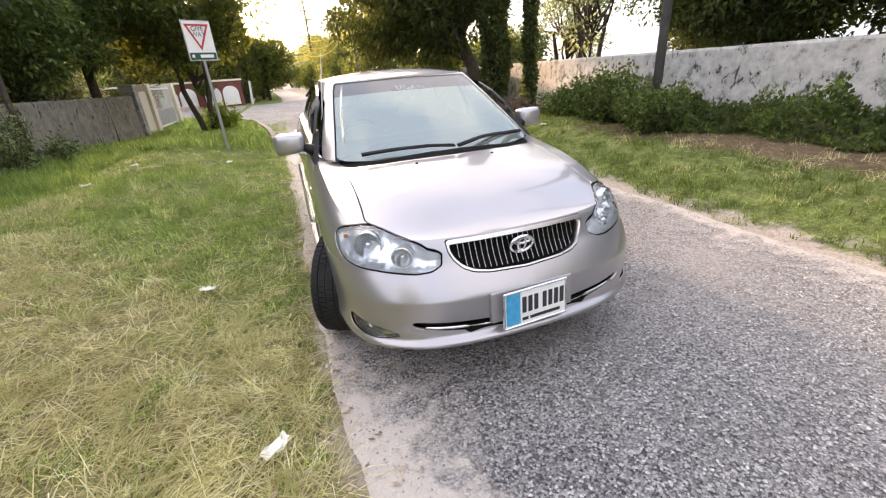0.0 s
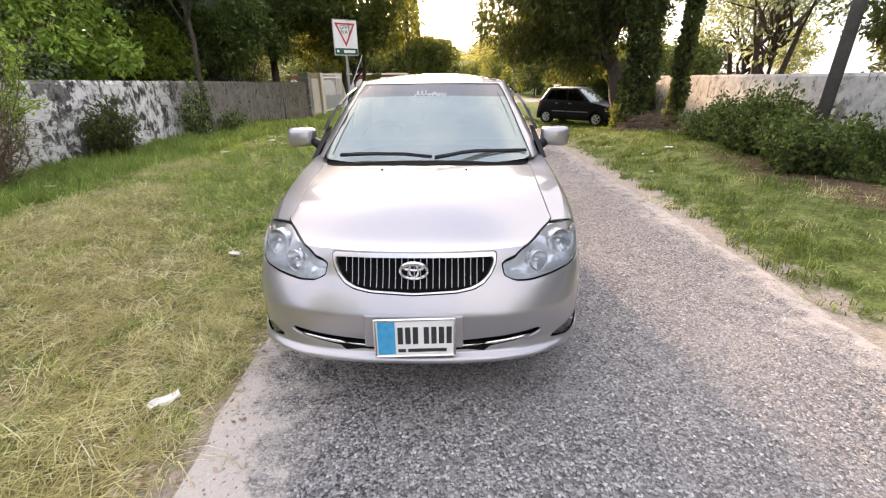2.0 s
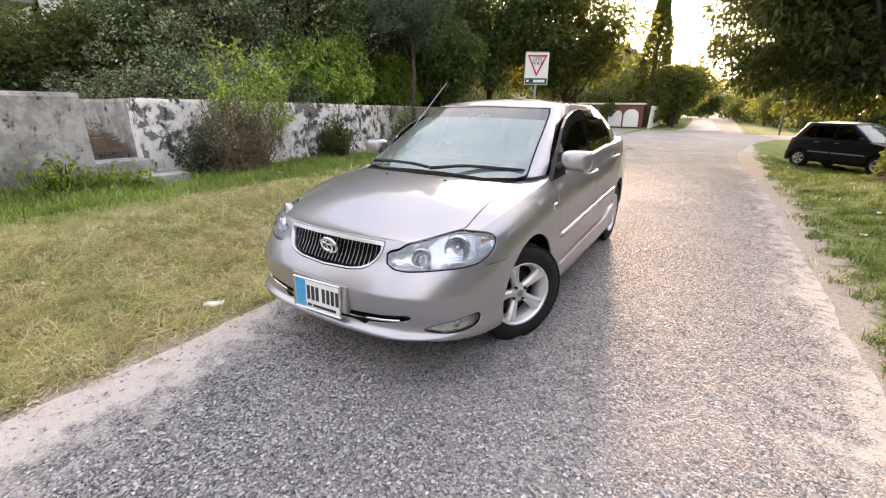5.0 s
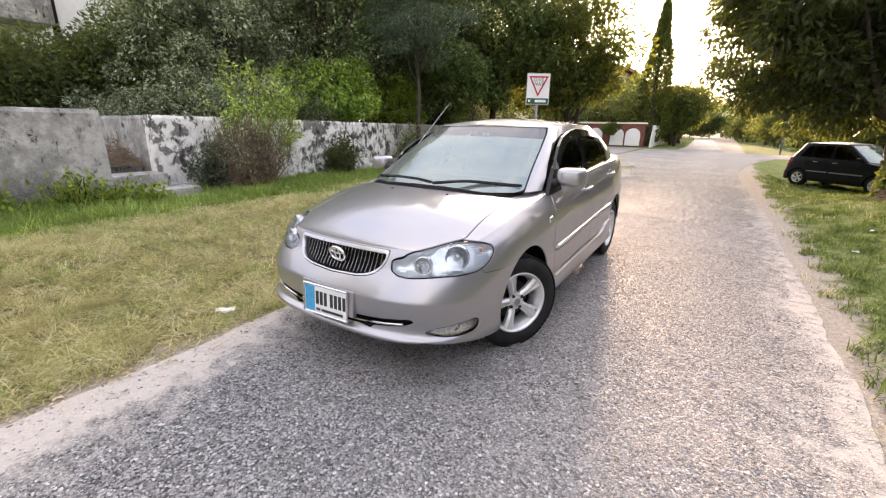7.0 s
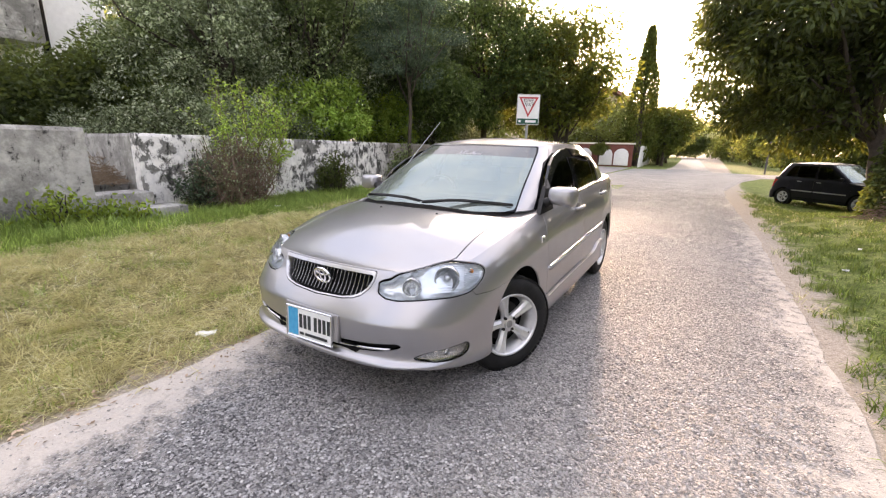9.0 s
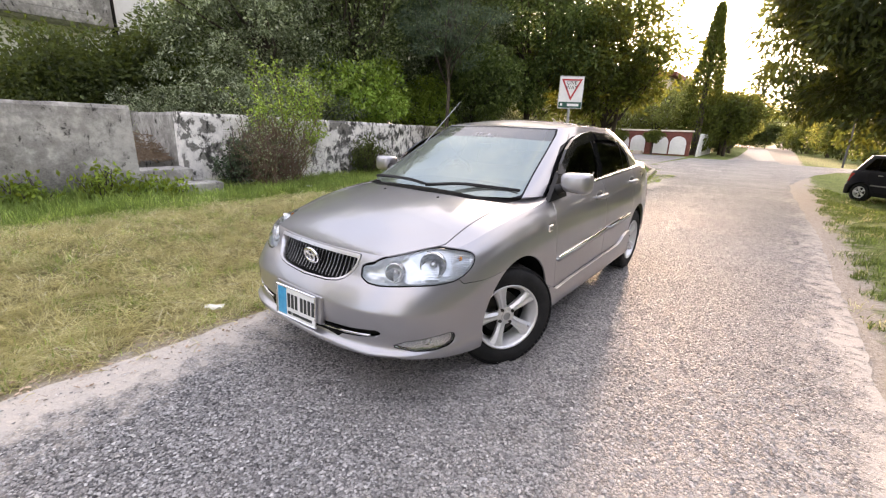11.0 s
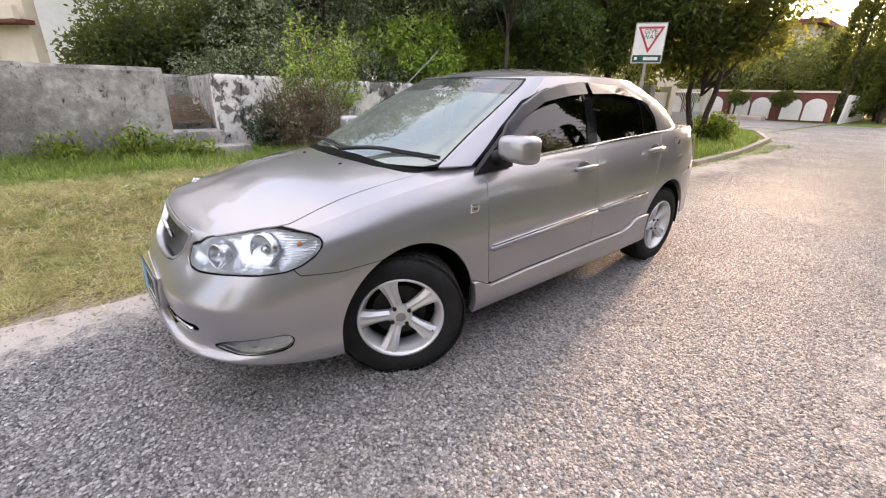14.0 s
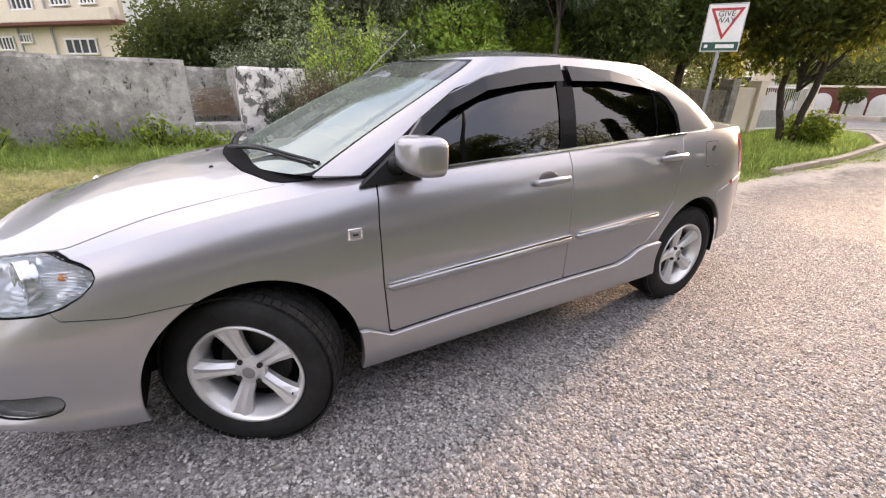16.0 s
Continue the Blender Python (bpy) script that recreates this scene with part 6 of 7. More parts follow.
def creeper_bank(y0, y1, label):
    """A mound of big-leaved creeper along the boundary wall."""
    y, x = (y0 + y1) / 2, 5.72
    bank = thing("creeper", (x, y, gz(x, y)), label, "shrub", "creeper along the wall")
    spots, ways = [], []
    n = int(6500 * (y1 - y0) / 2)
    for _ in range(n):
        v = RNG.uniform(y0 - y - .2, y1 - y + .2)
        u = RNG.uniform(-1, 1)
        h = (.27 + .68 * noise.noise(Vector((u * 1.6, (v + y) * 1.05, 2.0))) + .3 * noise.noise(Vector((u * 4, (v + y) * 3, 5.0)))) * (1 - u * u * .85) ** .7
        reach = .72 + .6 * noise.noise(Vector((9.0, (v + y) * 1.3, 1.0)))
        spots.append((u * reach, v, max(.015, h * RNG.uniform(.45, 1.08))))
        ways.append((u * .6, .3 * RNG.normal(), 1.0))
    leaves_under(bank, "leaves", LEAF_CREEPER, np.array(spots), np.array(ways), .07, .048, .1)
    bm = bmesh.new()
    for _ in range(30):
        a = np.array((RNG.uniform(-.8, .8), RNG.uniform(y0 - y, y1 - y), 0))
        add_tube(bm, limb_path(a, a + (RNG.normal() * .3, RNG.normal() * .4, RNG.uniform(.15, .45)), RNG, .3, 4), [.007, .006, .004, .003], 4)
    part("stem", bm, BARK, bank)["kind"] = "stuff"


for y0 in (-9.0, -7.0, -5.0, -3.0, -1.0, 1.0, 3.0, 5.0):
    creeper_bank(y0, y0 + 2.0, "dark green creeper heaped against the boundary wall")
roadside = broad_tree((6.6, 17.0), 3.0, 1.5, .1, .19, LEAF_DARK, "dark roadside bush beyond the parked hatchback", "shrub", clumps=50, per=100, clump=.5, group="roadside bushes", trunk=.05)
for (x, y), turn, size in (((6.1, 16.3), 15, .75), ((5.7, 18.2), 210, .8), ((6.15, 11.9), 90, .5), ((8.6, 17.6), 40, 1.1), ((10.8, 18.2), 100, 1.2), ((7.8, 15.4), 200, .8), ((8.2, 30.5), 10, 1.1), ((6.6, 33.0), 160, 1.2), ((6.2, 38.0), 260, 1.2), ((5.6, 45.0), 80, 1.3), ((5.2, 54.0), 20, 1.3), ((12, 31), 20, 1.3), ((-3.4, 42), 200, 1.2), ((-3.6, 50), 90, 1.3), ((-.6, 80), 40, 1.5), ((-3.6, 82), 130, 1.6), ((-6.6, 84), 220, 1.5), ((2.2, 79), 300, 1.6), ((-1.8, 88), 10, 2.2), ((3.4, 60), 70, 1.2), ((2.8, 69), 160, 1.3), ((-4.6, 64), 250, 1.3), ((-5.0, 73), 330, 1.3)):
    scaled_copy(roadside, (x, y), turn, size)
shrub((5.0, 4.6), (.8, .8, 1.05), 56, .07, LEAF_CREEPER, "leafy bush beside the dark pole", per=190)
shrub((4.6, 3.15), (.5, .6, .8), 36, .07, LEAF_CREEPER, "leafy bush in front of the dark pole", per=150)
shrub((5.3, 6.2), (.7, .7, .6), 40, .07, LEAF_CREEPER, "leafy bush on the verge", per=160)


def ivy_column(at, height, radius, n=15000):
    x, y = at
    col = thing("tree", (x, y, gz(x, y)), "old trunk thickly covered with dark ivy", "tree")
    part("trunk", tube([(0, 0, -.1), (.05, 0, height * .5), (.1, .05, height)], [.4 * radius, .32 * radius, .2 * radius], 12), BARK, col, smooth=True)
    z, a = RNG.uniform(0, 1, n), RNG.uniform(0, 2 * math.pi, n)
    r = np.array([radius * (.8 + .45 * noise.noise(Vector((math.cos(b) * 1.2, math.sin(b) * 1.2, c * 6)))) for b, c in zip(a, z)]) * RNG.uniform(.6, 1.05, n) * (1.15 - .35 * z)
    leaves_under(col, "ivy", LEAF_DARK, np.stack([r * np.cos(a), r * np.sin(a), z * height], -1), np.stack([np.cos(a), np.sin(a), -.2 * np.ones(n)], -1), .1, .075, .5)


ivy_column((4.85, 9.1), 6.6, .46)
ivy_column((5.6, 8.5), 3.9, .2, 5000)


def brush_heap(at, size, label, material, n=260, name="brush_heap"):
    x, y = at
    bm = bmesh.new()
    for _ in range(n):
        a, r = RNG.uniform(0, 2 * math.pi), RNG.uniform(0, 1) ** .5
        c = np.array((size[0] * r * math.cos(a), size[1] * r * math.sin(a), size[2] * (1 - r * r) * RNG.uniform(.2, 1)))
        d = RNG.normal(size=3) * (.16, .16, .07)
        add_tube(bm, [c - d, c + RNG.normal(size=3) * .02, c + d], [.006, .008, .004], 4)
    ob = part(name, bm, material)
    ob.matrix_basis = pose(x, y, gz(x, y))
    tagged(ob, label, "brushwood", kind="stuff")


brush_heap((5.0, 8.35), (.8, .6, .45), "heap of dry brown brushwood at the tree's foot", TWIG)


# ---- steps, sign, poles, kerb ----
def garden_steps():
    st = thing("garden_steps", (-5.35, .27, 0), "worn grey concrete steps in the wall's opening", "steps")
    for x, y, z, d, wide in ((.36, .14, .47, .46, .96), (-.02, 0, .66, .5, .68)):
        part("step", box((d, wide, .5), (x, y, z - .25), (0, 0, 0), .02), CEMENT, st)
    part("landing", box((1.6, .68, .6), (-1.3, 0, .44), (0, 0, 0), .02), CEMENT, st)


garden_steps()
brush = bmesh.new()
for _ in range(620):
    c = np.array((RNG.uniform(-6.9, -5.7), RNG.uniform(-.02, .56), 0))
    c[2] = .76 + .4 * RNG.uniform(0, 1) * min(1, (-5.7 - c[0]))
    d = RNG.normal(size=3) * (.08, .08, .035)
    add_tube(brush, [c - d, c + d], [.005, .003], 4)
tagged(part("dry_stalks", brush, STALK), "dry brown stalks and leaves heaped on the steps", "brushwood", kind="stuff")


def text_mesh(body, size, material, parent, m, name="lettering"):
    cu = bpy.data.curves.new(name, "FONT")
    cu.body, cu.size, cu.align_x, cu.align_y, cu.extrude = body, size, "CENTER", "CENTER", .0008
    tmp = bpy.data.objects.new(name, cu)
    scene.collection.objects.link(tmp)
    me = bpy.data.meshes.new_from_object(tmp.evaluated_get(bpy.context.evaluated_depsgraph_get()))
    bpy.data.objects.remove(tmp)
    ob = link(name, me, material, parent)
    ob.matrix_basis = m
    return ob


def road_sign():
    x, y = -2.17, 7.63
    g = gz(x, y)
    sign = thing("road_sign", (x, y, g), "white give way road sign on a grey steel post", "road sign", turn=35.5)
    part("post", tube([(0, .03, -.1), (0, .03, 2.60 - g)], .03, 12), STEEL, sign)
    zc = 2.26 - g
    board = part("board", box((.55, .012, .70), (0, 0, zc), (0, 0, 0), .004), WHITE, sign, "white enamelled board")
    face = lambda u, v, w: Vector((u, -.0065 - w, zc + v))
    part("board_rim", seven_bars(bmesh.new(), [(-.272, .334, .544, .012), (-.272, -.346, .544, .012), (-.272, -.346, .01, .69), (.262, -.346, .01, .69)], face, .002), STEEL, board)
    outer, inner = [(-.235, .285), (.235, .285), (0, -.175)], [(-.175, .25), (.175, .25), (0, -.095)]
    bm = bmesh.new()
    vo, vi = [bm.verts.new(face(u, v, .002)) for u, v in outer], [bm.verts.new(face(u, v, .002)) for u, v in inner]
    for k in range(3):
        j = (k + 1) % 3
        bm.faces.new((vo[k], vo[j], vi[j], vi[k]))
    part("red_triangle", bm, SIGN_RED, board)
    part("green_band", seven_bars(bmesh.new(), [(-.255, -.33, .51, .125)], face, .0015), SIGN_GREEN, board)
    for bar in ((-.06, -.295, .26, .055), (-.22, -.29, .05, .05)):
        part("marking", seven_bars(bmesh.new(), [bar], face, .003), WHITE, board)
    for word, z in (("GIVE", .2), ("WAY", .105)):
        text_mesh(word, .115, SIGN_INK, board, Matrix.Translation(face(0, z, .004)) @ pose(0, 0, 0, 90))


road_sign()
pole = thing("utility_pole", (5.0, 3.45, gz(5.0, 3.45)), "dark weathered wooden utility pole on the verge", "pole")
part("shaft", tube([(0, 0, -.2), (.02, 0, 3.5), (.05, 0, 8)], [.075, .07, .06], 14), POLE, pole, smooth=True)
part("crossarm", box((1.4, .1, .1), (.05, 0, 7.4), (0, 0, 0), .01), POLE, pole)


def kerb_line():
    """Low concrete kerb stones round the island's tip."""
    run = [(-1.15, 8.5), (-1.3, 11), (-1.45, 12.6), (-2.0, 16.5), (-3.3, 20), (-6.3, 23.5), (-12, 27)]
    pts = [Vector(p) for p in run]
    kerb = thing("kerb", (0, 0, 0), "low sandy concrete kerb round the grass island", "kerb")
    kerb["kind"] = "structure"
    for a, b in zip(pts, pts[1:]):
        n = max(1, int((b - a).length / .6))
        for k in range(n):
            c = a.lerp(b, (k + .5) / n)
            ang = math.degrees(math.atan2((b - a).y, (b - a).x))
            ob = part("kerb_stone", box(((b - a).length / n - .012, .14, .2), (0, 0, .0), (0, 0, 0), .015), KERB, kerb)
            ob.matrix_basis = pose(c.x - .06, c.y, -.01 + RNG.uniform(-.01, .01), RNG.uniform(-2, 2), RNG.uniform(-1, 1), ang)


kerb_line()


# ---- gate, far wall, houses ----
def gate():
    for y in (14.55, 16.2, 20.0):
        p = part("gate_pillar", box((.4, .42, 1.75), (0, 0, .8), (0, 0, 0), .02), CREAM if y > 15 else CEMENT)
        p.matrix_basis = pose(-5.5, y, gz(-5.5, y))
        tagged(p, "cream rendered gate pillar" if y > 15 else "dark weathered wall pillar", "pillar", kind="structure")
    wall_run("wall_gate", -5.5, 14.75, 16.0, 1.45, 1.45, .2, CREAM, "short cream wall beside the gate")
    g = thing("gate", (-5.45, 18.1, 0), "white painted metal gate with curled bars", "gate")
    part("gate_frame", add_box(add_box(add_box(add_box(bmesh.new(), (.05, 3.3, .06), (0, 0, 1.5)), (.05, 3.3, .06), (0, 0, .15)), (.05, .06, 1.4), (0, -1.62, .82)), (.05, .06, 1.4), (0, 1.62, .82)), WHITE, g)
    part("gate_panel", box((.02, 3.2, .6), (0, 0, .45)), STEEL, g)
    for k in range(22):
        y = -1.55 + 3.1 * k / 21
        part("gate_bar", tube([(0, y, .7), (.0, y + .05 * math.sin(k), 1.0), (0, y, 1.5), (0, y, 1.62)], .012, 6), WHITE, g)


gate()


def topiary(at, h, r):
    x, y = at
    t = thing("topiary", (x, y, 0), "clipped mushroom-shaped garden tree on a thin stem", "tree", "clipped trees")
    part("trunk", tube([(0, 0, -.05), (.03, 0, h * .5), (0, 0, h)], [.07, .05, .05], 8), BARK, t)
    cs, rs = crown_clumps(RNG, 40, (0, 0, h), (r, r, r * .55), .22)
    s, w = clump_spots(cs, rs, 110, RNG)
    leaves_under(t, "crown", LEAF_YELLOW, s, w, .1, .06)


def far_house():
    """Garden wall with arched panels, and the house behind it."""
    y = 33.6
    house = thing("garden_wall", (0, y, 0), "dark red garden wall with white arched panels", "wall")
    house["kind"] = "structure"
    part("wall_body", box((28, .3, 1.75), (-17.6, .3, .85), (0, 0, 0), .01), BRICK_RED, house)
    part("coping", box((28.2, .45, .12), (-17.6, .3, 1.78), (0, 0, 0), .02), CREAM, house)
    for k in range(16):
        x = -4.4 - 1.2 * k - .42 * (k // 2)
        arch = [(x + .54, .1), (x + .54, .9)] + [(x + .54 * math.cos(a), .9 + .5 * math.sin(a)) for a in np.linspace(.15, math.pi - .15, 12)] + [(x - .54, .9), (x - .54, .1)]
        part("arched_panel", extrude_poly(arch, .05, lambda u, v, w: Vector((u, .15 - w, v))), WHITE, house)
        if k % 2:
            part("pilaster", box((.3, .12, 1.75), (x - .81, .1, .85), (0, 0, 0), .01), BRICK_RED, house)
    for k in range(11):
        part("white_slat", box((.1, .34, 1.65), (-3.05 - .03 * k, .2 + .9 * k, .8), (5 - 3 * (k % 3), 4, 0), .01), WHITE, house)
    for x in (-5.9, -8.4, -11.0, -13.5):
        topiary((x, 32.6), 1.35, .75)
    bm = box((9, .9, .35), (-11, 32.3, .1), (0, 0, 0), .08)
    tagged(part("flower_bed", bm, KERB), "raised kerbed planting strip along the wall", "planter", kind="structure")
    villa = thing("villa", (-15, 44, 0), "pale two-storey villa behind trees", "house")
    part("villa_body", box((16, 8, 6.4), (0, 0, 3.2), (0, 0, 0), .02), CREAM, villa)
    part("villa_roof", box((17, 9, .35), (0, 0, 6.5), (0, 0, 0), .03), BRICK_RED, villa)
    for k in range(5):
        for z in (1.9, 4.7):
            w = part("window", box((1.3, .1, 1.2), (-6 + 3 * k, -4.02, z)), DARK_GLASS_FAR, villa)
            part("window_frame", add_box(add_box(add_box(add_box(bmesh.new(), (1.5, .08, .1), (-6 + 3 * k, -4.06, z + .65)), (1.5, .12, .1), (-6 + 3 * k, -4.08, z - .65)), (.1, .08, 1.3), (-6.68 + 3 * k, -4.06, z)), (.1, .08, 1.3), (-5.32 + 3 * k, -4.06, z)), WHITE, w)


def side_house():
    h = thing("house", (-30.8, -5.95, 0), "cream two-storey house with a red-brown ledge and barred windows", "house", turn=-48.7)
    part("house_body", box((6, 18.2, 8.4), (0, 0, 4.2), (0, 0, 0), .02), CREAM, h)
    part("ledge", box((.7, 18.8, .16), (3.3, 0, 3.42), (0, 0, 0), .02), BRICK_RED, h)
    part("ledge_wall", box((.2, 18.8, .5), (3.55, 0, 3.68), (0, 0, 0), .02), CREAM, h)
    for yy, z, wd, ht in ((6.3, 2.52, 2.0, .55), (2.6, 2.87, .8, .3), (1.0, 2.66, 1.1, .5), (-1.8, 2.55, 1.6, .55), (-5.2, 2.55, 1.6, .55), (7.4, 4.85, .9, 1.3), (5.6, 4.85, 1.1, 1.3), (3.0, 4.75, 1.4, 1.3), (-1, 4.75, 1.4, 1.3)):
        w = part("window", box((.1, wd, ht), (3.0, yy, z)), DARK_GLASS_FAR, h)
        bm = bmesh.new()
        for k in range(5):
            add_box(bm, (.06, .07, ht + .08), (3.06, yy - wd / 2 + wd * k / 4, z))
        add_box(bm, (.08, wd + .16, .07), (3.06, yy, z + ht / 2 + .03))
        add_box(bm, (.12, wd + .16, .07), (3.08, yy, z - ht / 2 - .03))
        part("window_frame", bm, WHITE, w)
    for yy in (4.6, 2.2):
        part("drainpipe", tube([(3.1, yy, 0), (3.1, yy, 8.2)], .05, 8), STEEL, h)
    b = thing("house", (-20.5, 1.8, 0), "pale grey upper storey with a balcony behind trees", "house")
    part("house_body", box((5, 7.0, 8.6), (0, 0, 4.3), (0, 0, 0), .02), WHITE, b)
    part("balcony", box((1.3, 3.4, .28), (3.1, -.4, 4.42), (0, 0, 0), .02), CEMENT, b, "stained concrete balcony slab")
    part("parapet", box((.14, 3.4, 1.2), (3.68, -.4, 5.16), (0, 0, 0), .02), CEMENT, b)
    part("balcony_roof", box((1.5, 3.8, .22), (3.1, -.4, 6.9), (0, 0, 0), .02), CEMENT, b)
    part("balcony_window", box((.08, 1.6, 1.3), (2.5, -.6, 5.8)), DARK_GLASS_FAR, b)
    part("drainpipe", tube([(3.2, 1.45, 0), (3.2, 1.45, 8.6)], .1, 8), SEAM, b)


DARK_GLASS_FAR = plain("window_glass", (0.012, 0.014, 0.016), (0.03, 0.034, 0.038), rough=0.45, bump=0, specular=0.3)
far_house()
side_house()
cables = thing("cable_bundle", (.6, 30.5, 0), "sagging bundle of yellow cables on a slim post", "cables")
part("cable_post", tube([(4.0, 0, 0), (4.0, 0, 6.2)], .05, 8), POLE, cables)
for k in range(6):
    z = 6.0 - .28 * k
    part("cable", tube([(4.0 - 5.6 * f, .2 * k * f, z - (1.0 + .2 * k) * math.sin(math.pi * f) + .5 * f) for f in np.linspace(0, 1, 14)], .022, 5), CABLE, cables)


# ---- the parked hatchback ----
LOWER_H = [(0, -.62, 1, 0), (.2, -.615, 1, 0), (.4, -.60, 1, 0), (.55, -.56, .95, 0), (.64, -.47, .8, 0), (.685, -.3, .4, 0), (.70, 0, .1, 0), (.705, .6, 0, 0), (.705, 1.3, 0, 0), (.70, 1.9, 0, .05), (.69, 2.3, 0, .3), (.655, 2.58, 0, .8), (.55, 2.68, 0, 1), (.3, 2.71, 0, 1), (0, 2.72, 0, 1)]
UPPER_H = [(0, .22, 0, .92), (.3, .24, .3, .93), (.52, .3, .48, .96), (.62, .38, .545, 1.02), (.655, .55, .565, 1.12), (.66, 1.0, .575, 1.4), (.655, 1.6, .57, 1.75), (.645, 2.1, .56, 2.0), (.62, 2.45, .535, 2.17), (.5, 2.58, .45, 2.25), (.25, 2.62, .22, 2.28), (0, 2.63, 0, 2.29)]


HATCH = (5.69, 13.64, 45.4)          # place and heading of its front axle


def hatchback():
    car = thing("hatchback", (HATCH[0], HATCH[1], gz(HATCH[0] - .5, HATCH[1] + .5)), "small dark navy hatchback parked on the grass under a tree", "car", turn=HATCH[2])
    car.scale = (.95, .95, .95)
    sh = Shell()
    u = even_index(LOWER_H, 150)
    x0, y0, fw, rw = (sampled(LOWER_H, n, u) for n in range(4))
    x0[0] = x0[-1] = 0
    belt = spline([-.7, -.4, .2, .6, 2.0, 2.7], [.66, .72, .83, .86, .89, .88])
    nose = spline([.2, .3, .5, .6, .75], [.04, 0, .01, .05, .08])
    crown = spline([-.7, -.3, .3, 2.7], [.68, .78, .87, .9])
    roofline = spline([.9, 1.2, 1.7, 2.3], [1.345, 1.39, 1.40, 1.35])
    top = belt(y0)

    def low(v):
        z = .19 + (top - .19) * v
        s = np.clip((z - .5) / (top - .5), 0, 1)
        inset = .03 * s ** 2 + .02 * s ** 6 + .03 * np.clip((.3 - z) / .12, 0, 1) ** 2
        return np.stack([x0 * (1 - inset / .705), y0 + fw * nose(z) - rw * .05 * s, z], -1)

    ring, cap = ring_and_cap(u, np.linspace(0, 1, 34), low, (-.2, 2.4), crown, 16, 2.2)
    ring, cap = sh.grid(ring), sh.grid(cap)
    i = np.linspace(0, len(UPPER_H) - 1, 130)
    bx, by, tx, ty = (sampled(UPPER_H, n, i) for n in range(4))
    for a in (bx, tx):
        a[0] = a[-1] = 0

    def high(v):
        base = np.where(by < .5, .85, belt(by) - .015)
        return np.stack([(bx + (tx - bx) * v) * (1 + .02 * np.sin(np.pi * v)), by + (ty - by) * v, base + (1.345 - base) * v], -1)

    up, roof = ring_and_cap(i, np.linspace(0, 1, 24), high, (1.2, 2.0), roofline, 12, 2.2)
    up, roof = sh.grid(up), sh.grid(roof)
    for y in (0.0, 2.17):
        _, ring = sh.split(ring, lambda p: np.hypot(p[:, 1] - y, p[:, 2] - .26) - .305)
    seams, doors = [], []
    for shape in ([(.28, .28), (1.28, .28), (1.28, 1.0), (.22, 1.0)], [(1.28, .28), (1.75, .28), (2.0, .6), (2.08, 1.0), (1.28, 1.0)]):
        d, seam, ring = sh.panel(ring, lambda p: poly_sd(shape, p[:, 1], p[:, 2]), .004)
        doors.append(d)
        seams += seam
    bumper, ring = sh.split(ring, lambda p: poly_sd([(-.8, .1), (-.28, .1), (-.3, .46), (-.8, .46)], p[:, 1], p[:, 2]))
    rear, ring = sh.split(ring, lambda p: poly_sd([(2.5, .1), (3, .1), (3, .46), (2.47, .46)], p[:, 1], p[:, 2]))
    lamp, ring = sh.split(ring, lambda p: np.where(p[:, 1] < -.3, poly_sd([(.38, .54), (.8, .54), (.8, .66), (.38, .66)], p[:, 0], p[:, 2]), 1.0))
    tail, ring = sh.split(ring, lambda p: np.where(p[:, 1] > 2.4, poly_sd([(.5, .55), (.66, .55), (.66, .80), (.5, .80)], p[:, 0], p[:, 2]), 1.0))
    screen, up = sh.split(up, lambda p: np.where(p[:, 1] < 1.1, poly_sd([(-.3, .87), (.56, .87), (.49, 1.31), (-.3, 1.32)], p[:, 0], p[:, 2]), 1.0))
    hatch, up = sh.split(up, lambda p: np.where(p[:, 1] > 2.2, poly_sd([(-.3, .93), (.53, .93), (.46, 1.29), (-.3, 1.29)], p[:, 0], p[:, 2]), 1.0))
    panes = []
    for shape in ([(.52, .90), (1.25, .915), (1.25, 1.27), (1.02, 1.26), (.9, 1.2)], [(1.31, .915), (1.85, .93), (1.85, 1.26), (1.31, 1.27)], [(1.89, .93), (2.22, .94), (2.06, 1.24), (1.89, 1.26)]):
        pane, up = sh.split(up, lambda p: np.where(p[:, 0] > .4, poly_sd(shape, p[:, 1], p[:, 2], .008), 1.0))
        panes.append(pane)
    link("body", sh.mesh("body", ring + cap + up), NAVY, car)
    link("roof", sh.mesh("roof", roof), NAVY, car)
    link("front_bumper", sh.mesh("front_bumper", bumper, push=.02, thick=.03), BLACK, car)
    link("rear_bumper", sh.mesh("rear_bumper", rear, push=.025, thick=.03), BLACK, car)
    link("panel_gap", sh.mesh("panel_gap", seams, push=-.006), SEAM, car)["kind"] = "stuff"
    link("windscreen", sh.mesh("windscreen", screen, push=-.003), WINDSCREEN, car).visible_shadow = False
    link("rear_window", sh.mesh("rear_window", hatch, push=-.003), DARK_GLASS, car)
    for s in (1, -1):
        for n, d in enumerate(doors):
            ob = link("front_door" if n == 0 else "rear_door", sh.mesh("door", d, (s,)), NAVY, car)
            y = (1.15, 1.72)[n]
            part("door_handle", box((.02, .13, .028), (s * .69, y, .79), (0, 0, 0), .006), BLACK if s > 0 else STEEL, ob)
            part("side_strip", box((.012, .62 if n else .9, .035), (s * .706, 1.6 if n else .79, .50), (0, 0, 0), .004), STEEL, ob)
        for n, pane in enumerate(panes):
            link("side_window", sh.mesh("pane", pane, (s,), -.004), SMOKE_CLEAR, car)
        link("headlight", sh.mesh("headlight", lamp, (s,), .002), LENS, car)
        link("tail_light", sh.mesh("tail_light", tail, (s,), .002), RED_LENS, car)
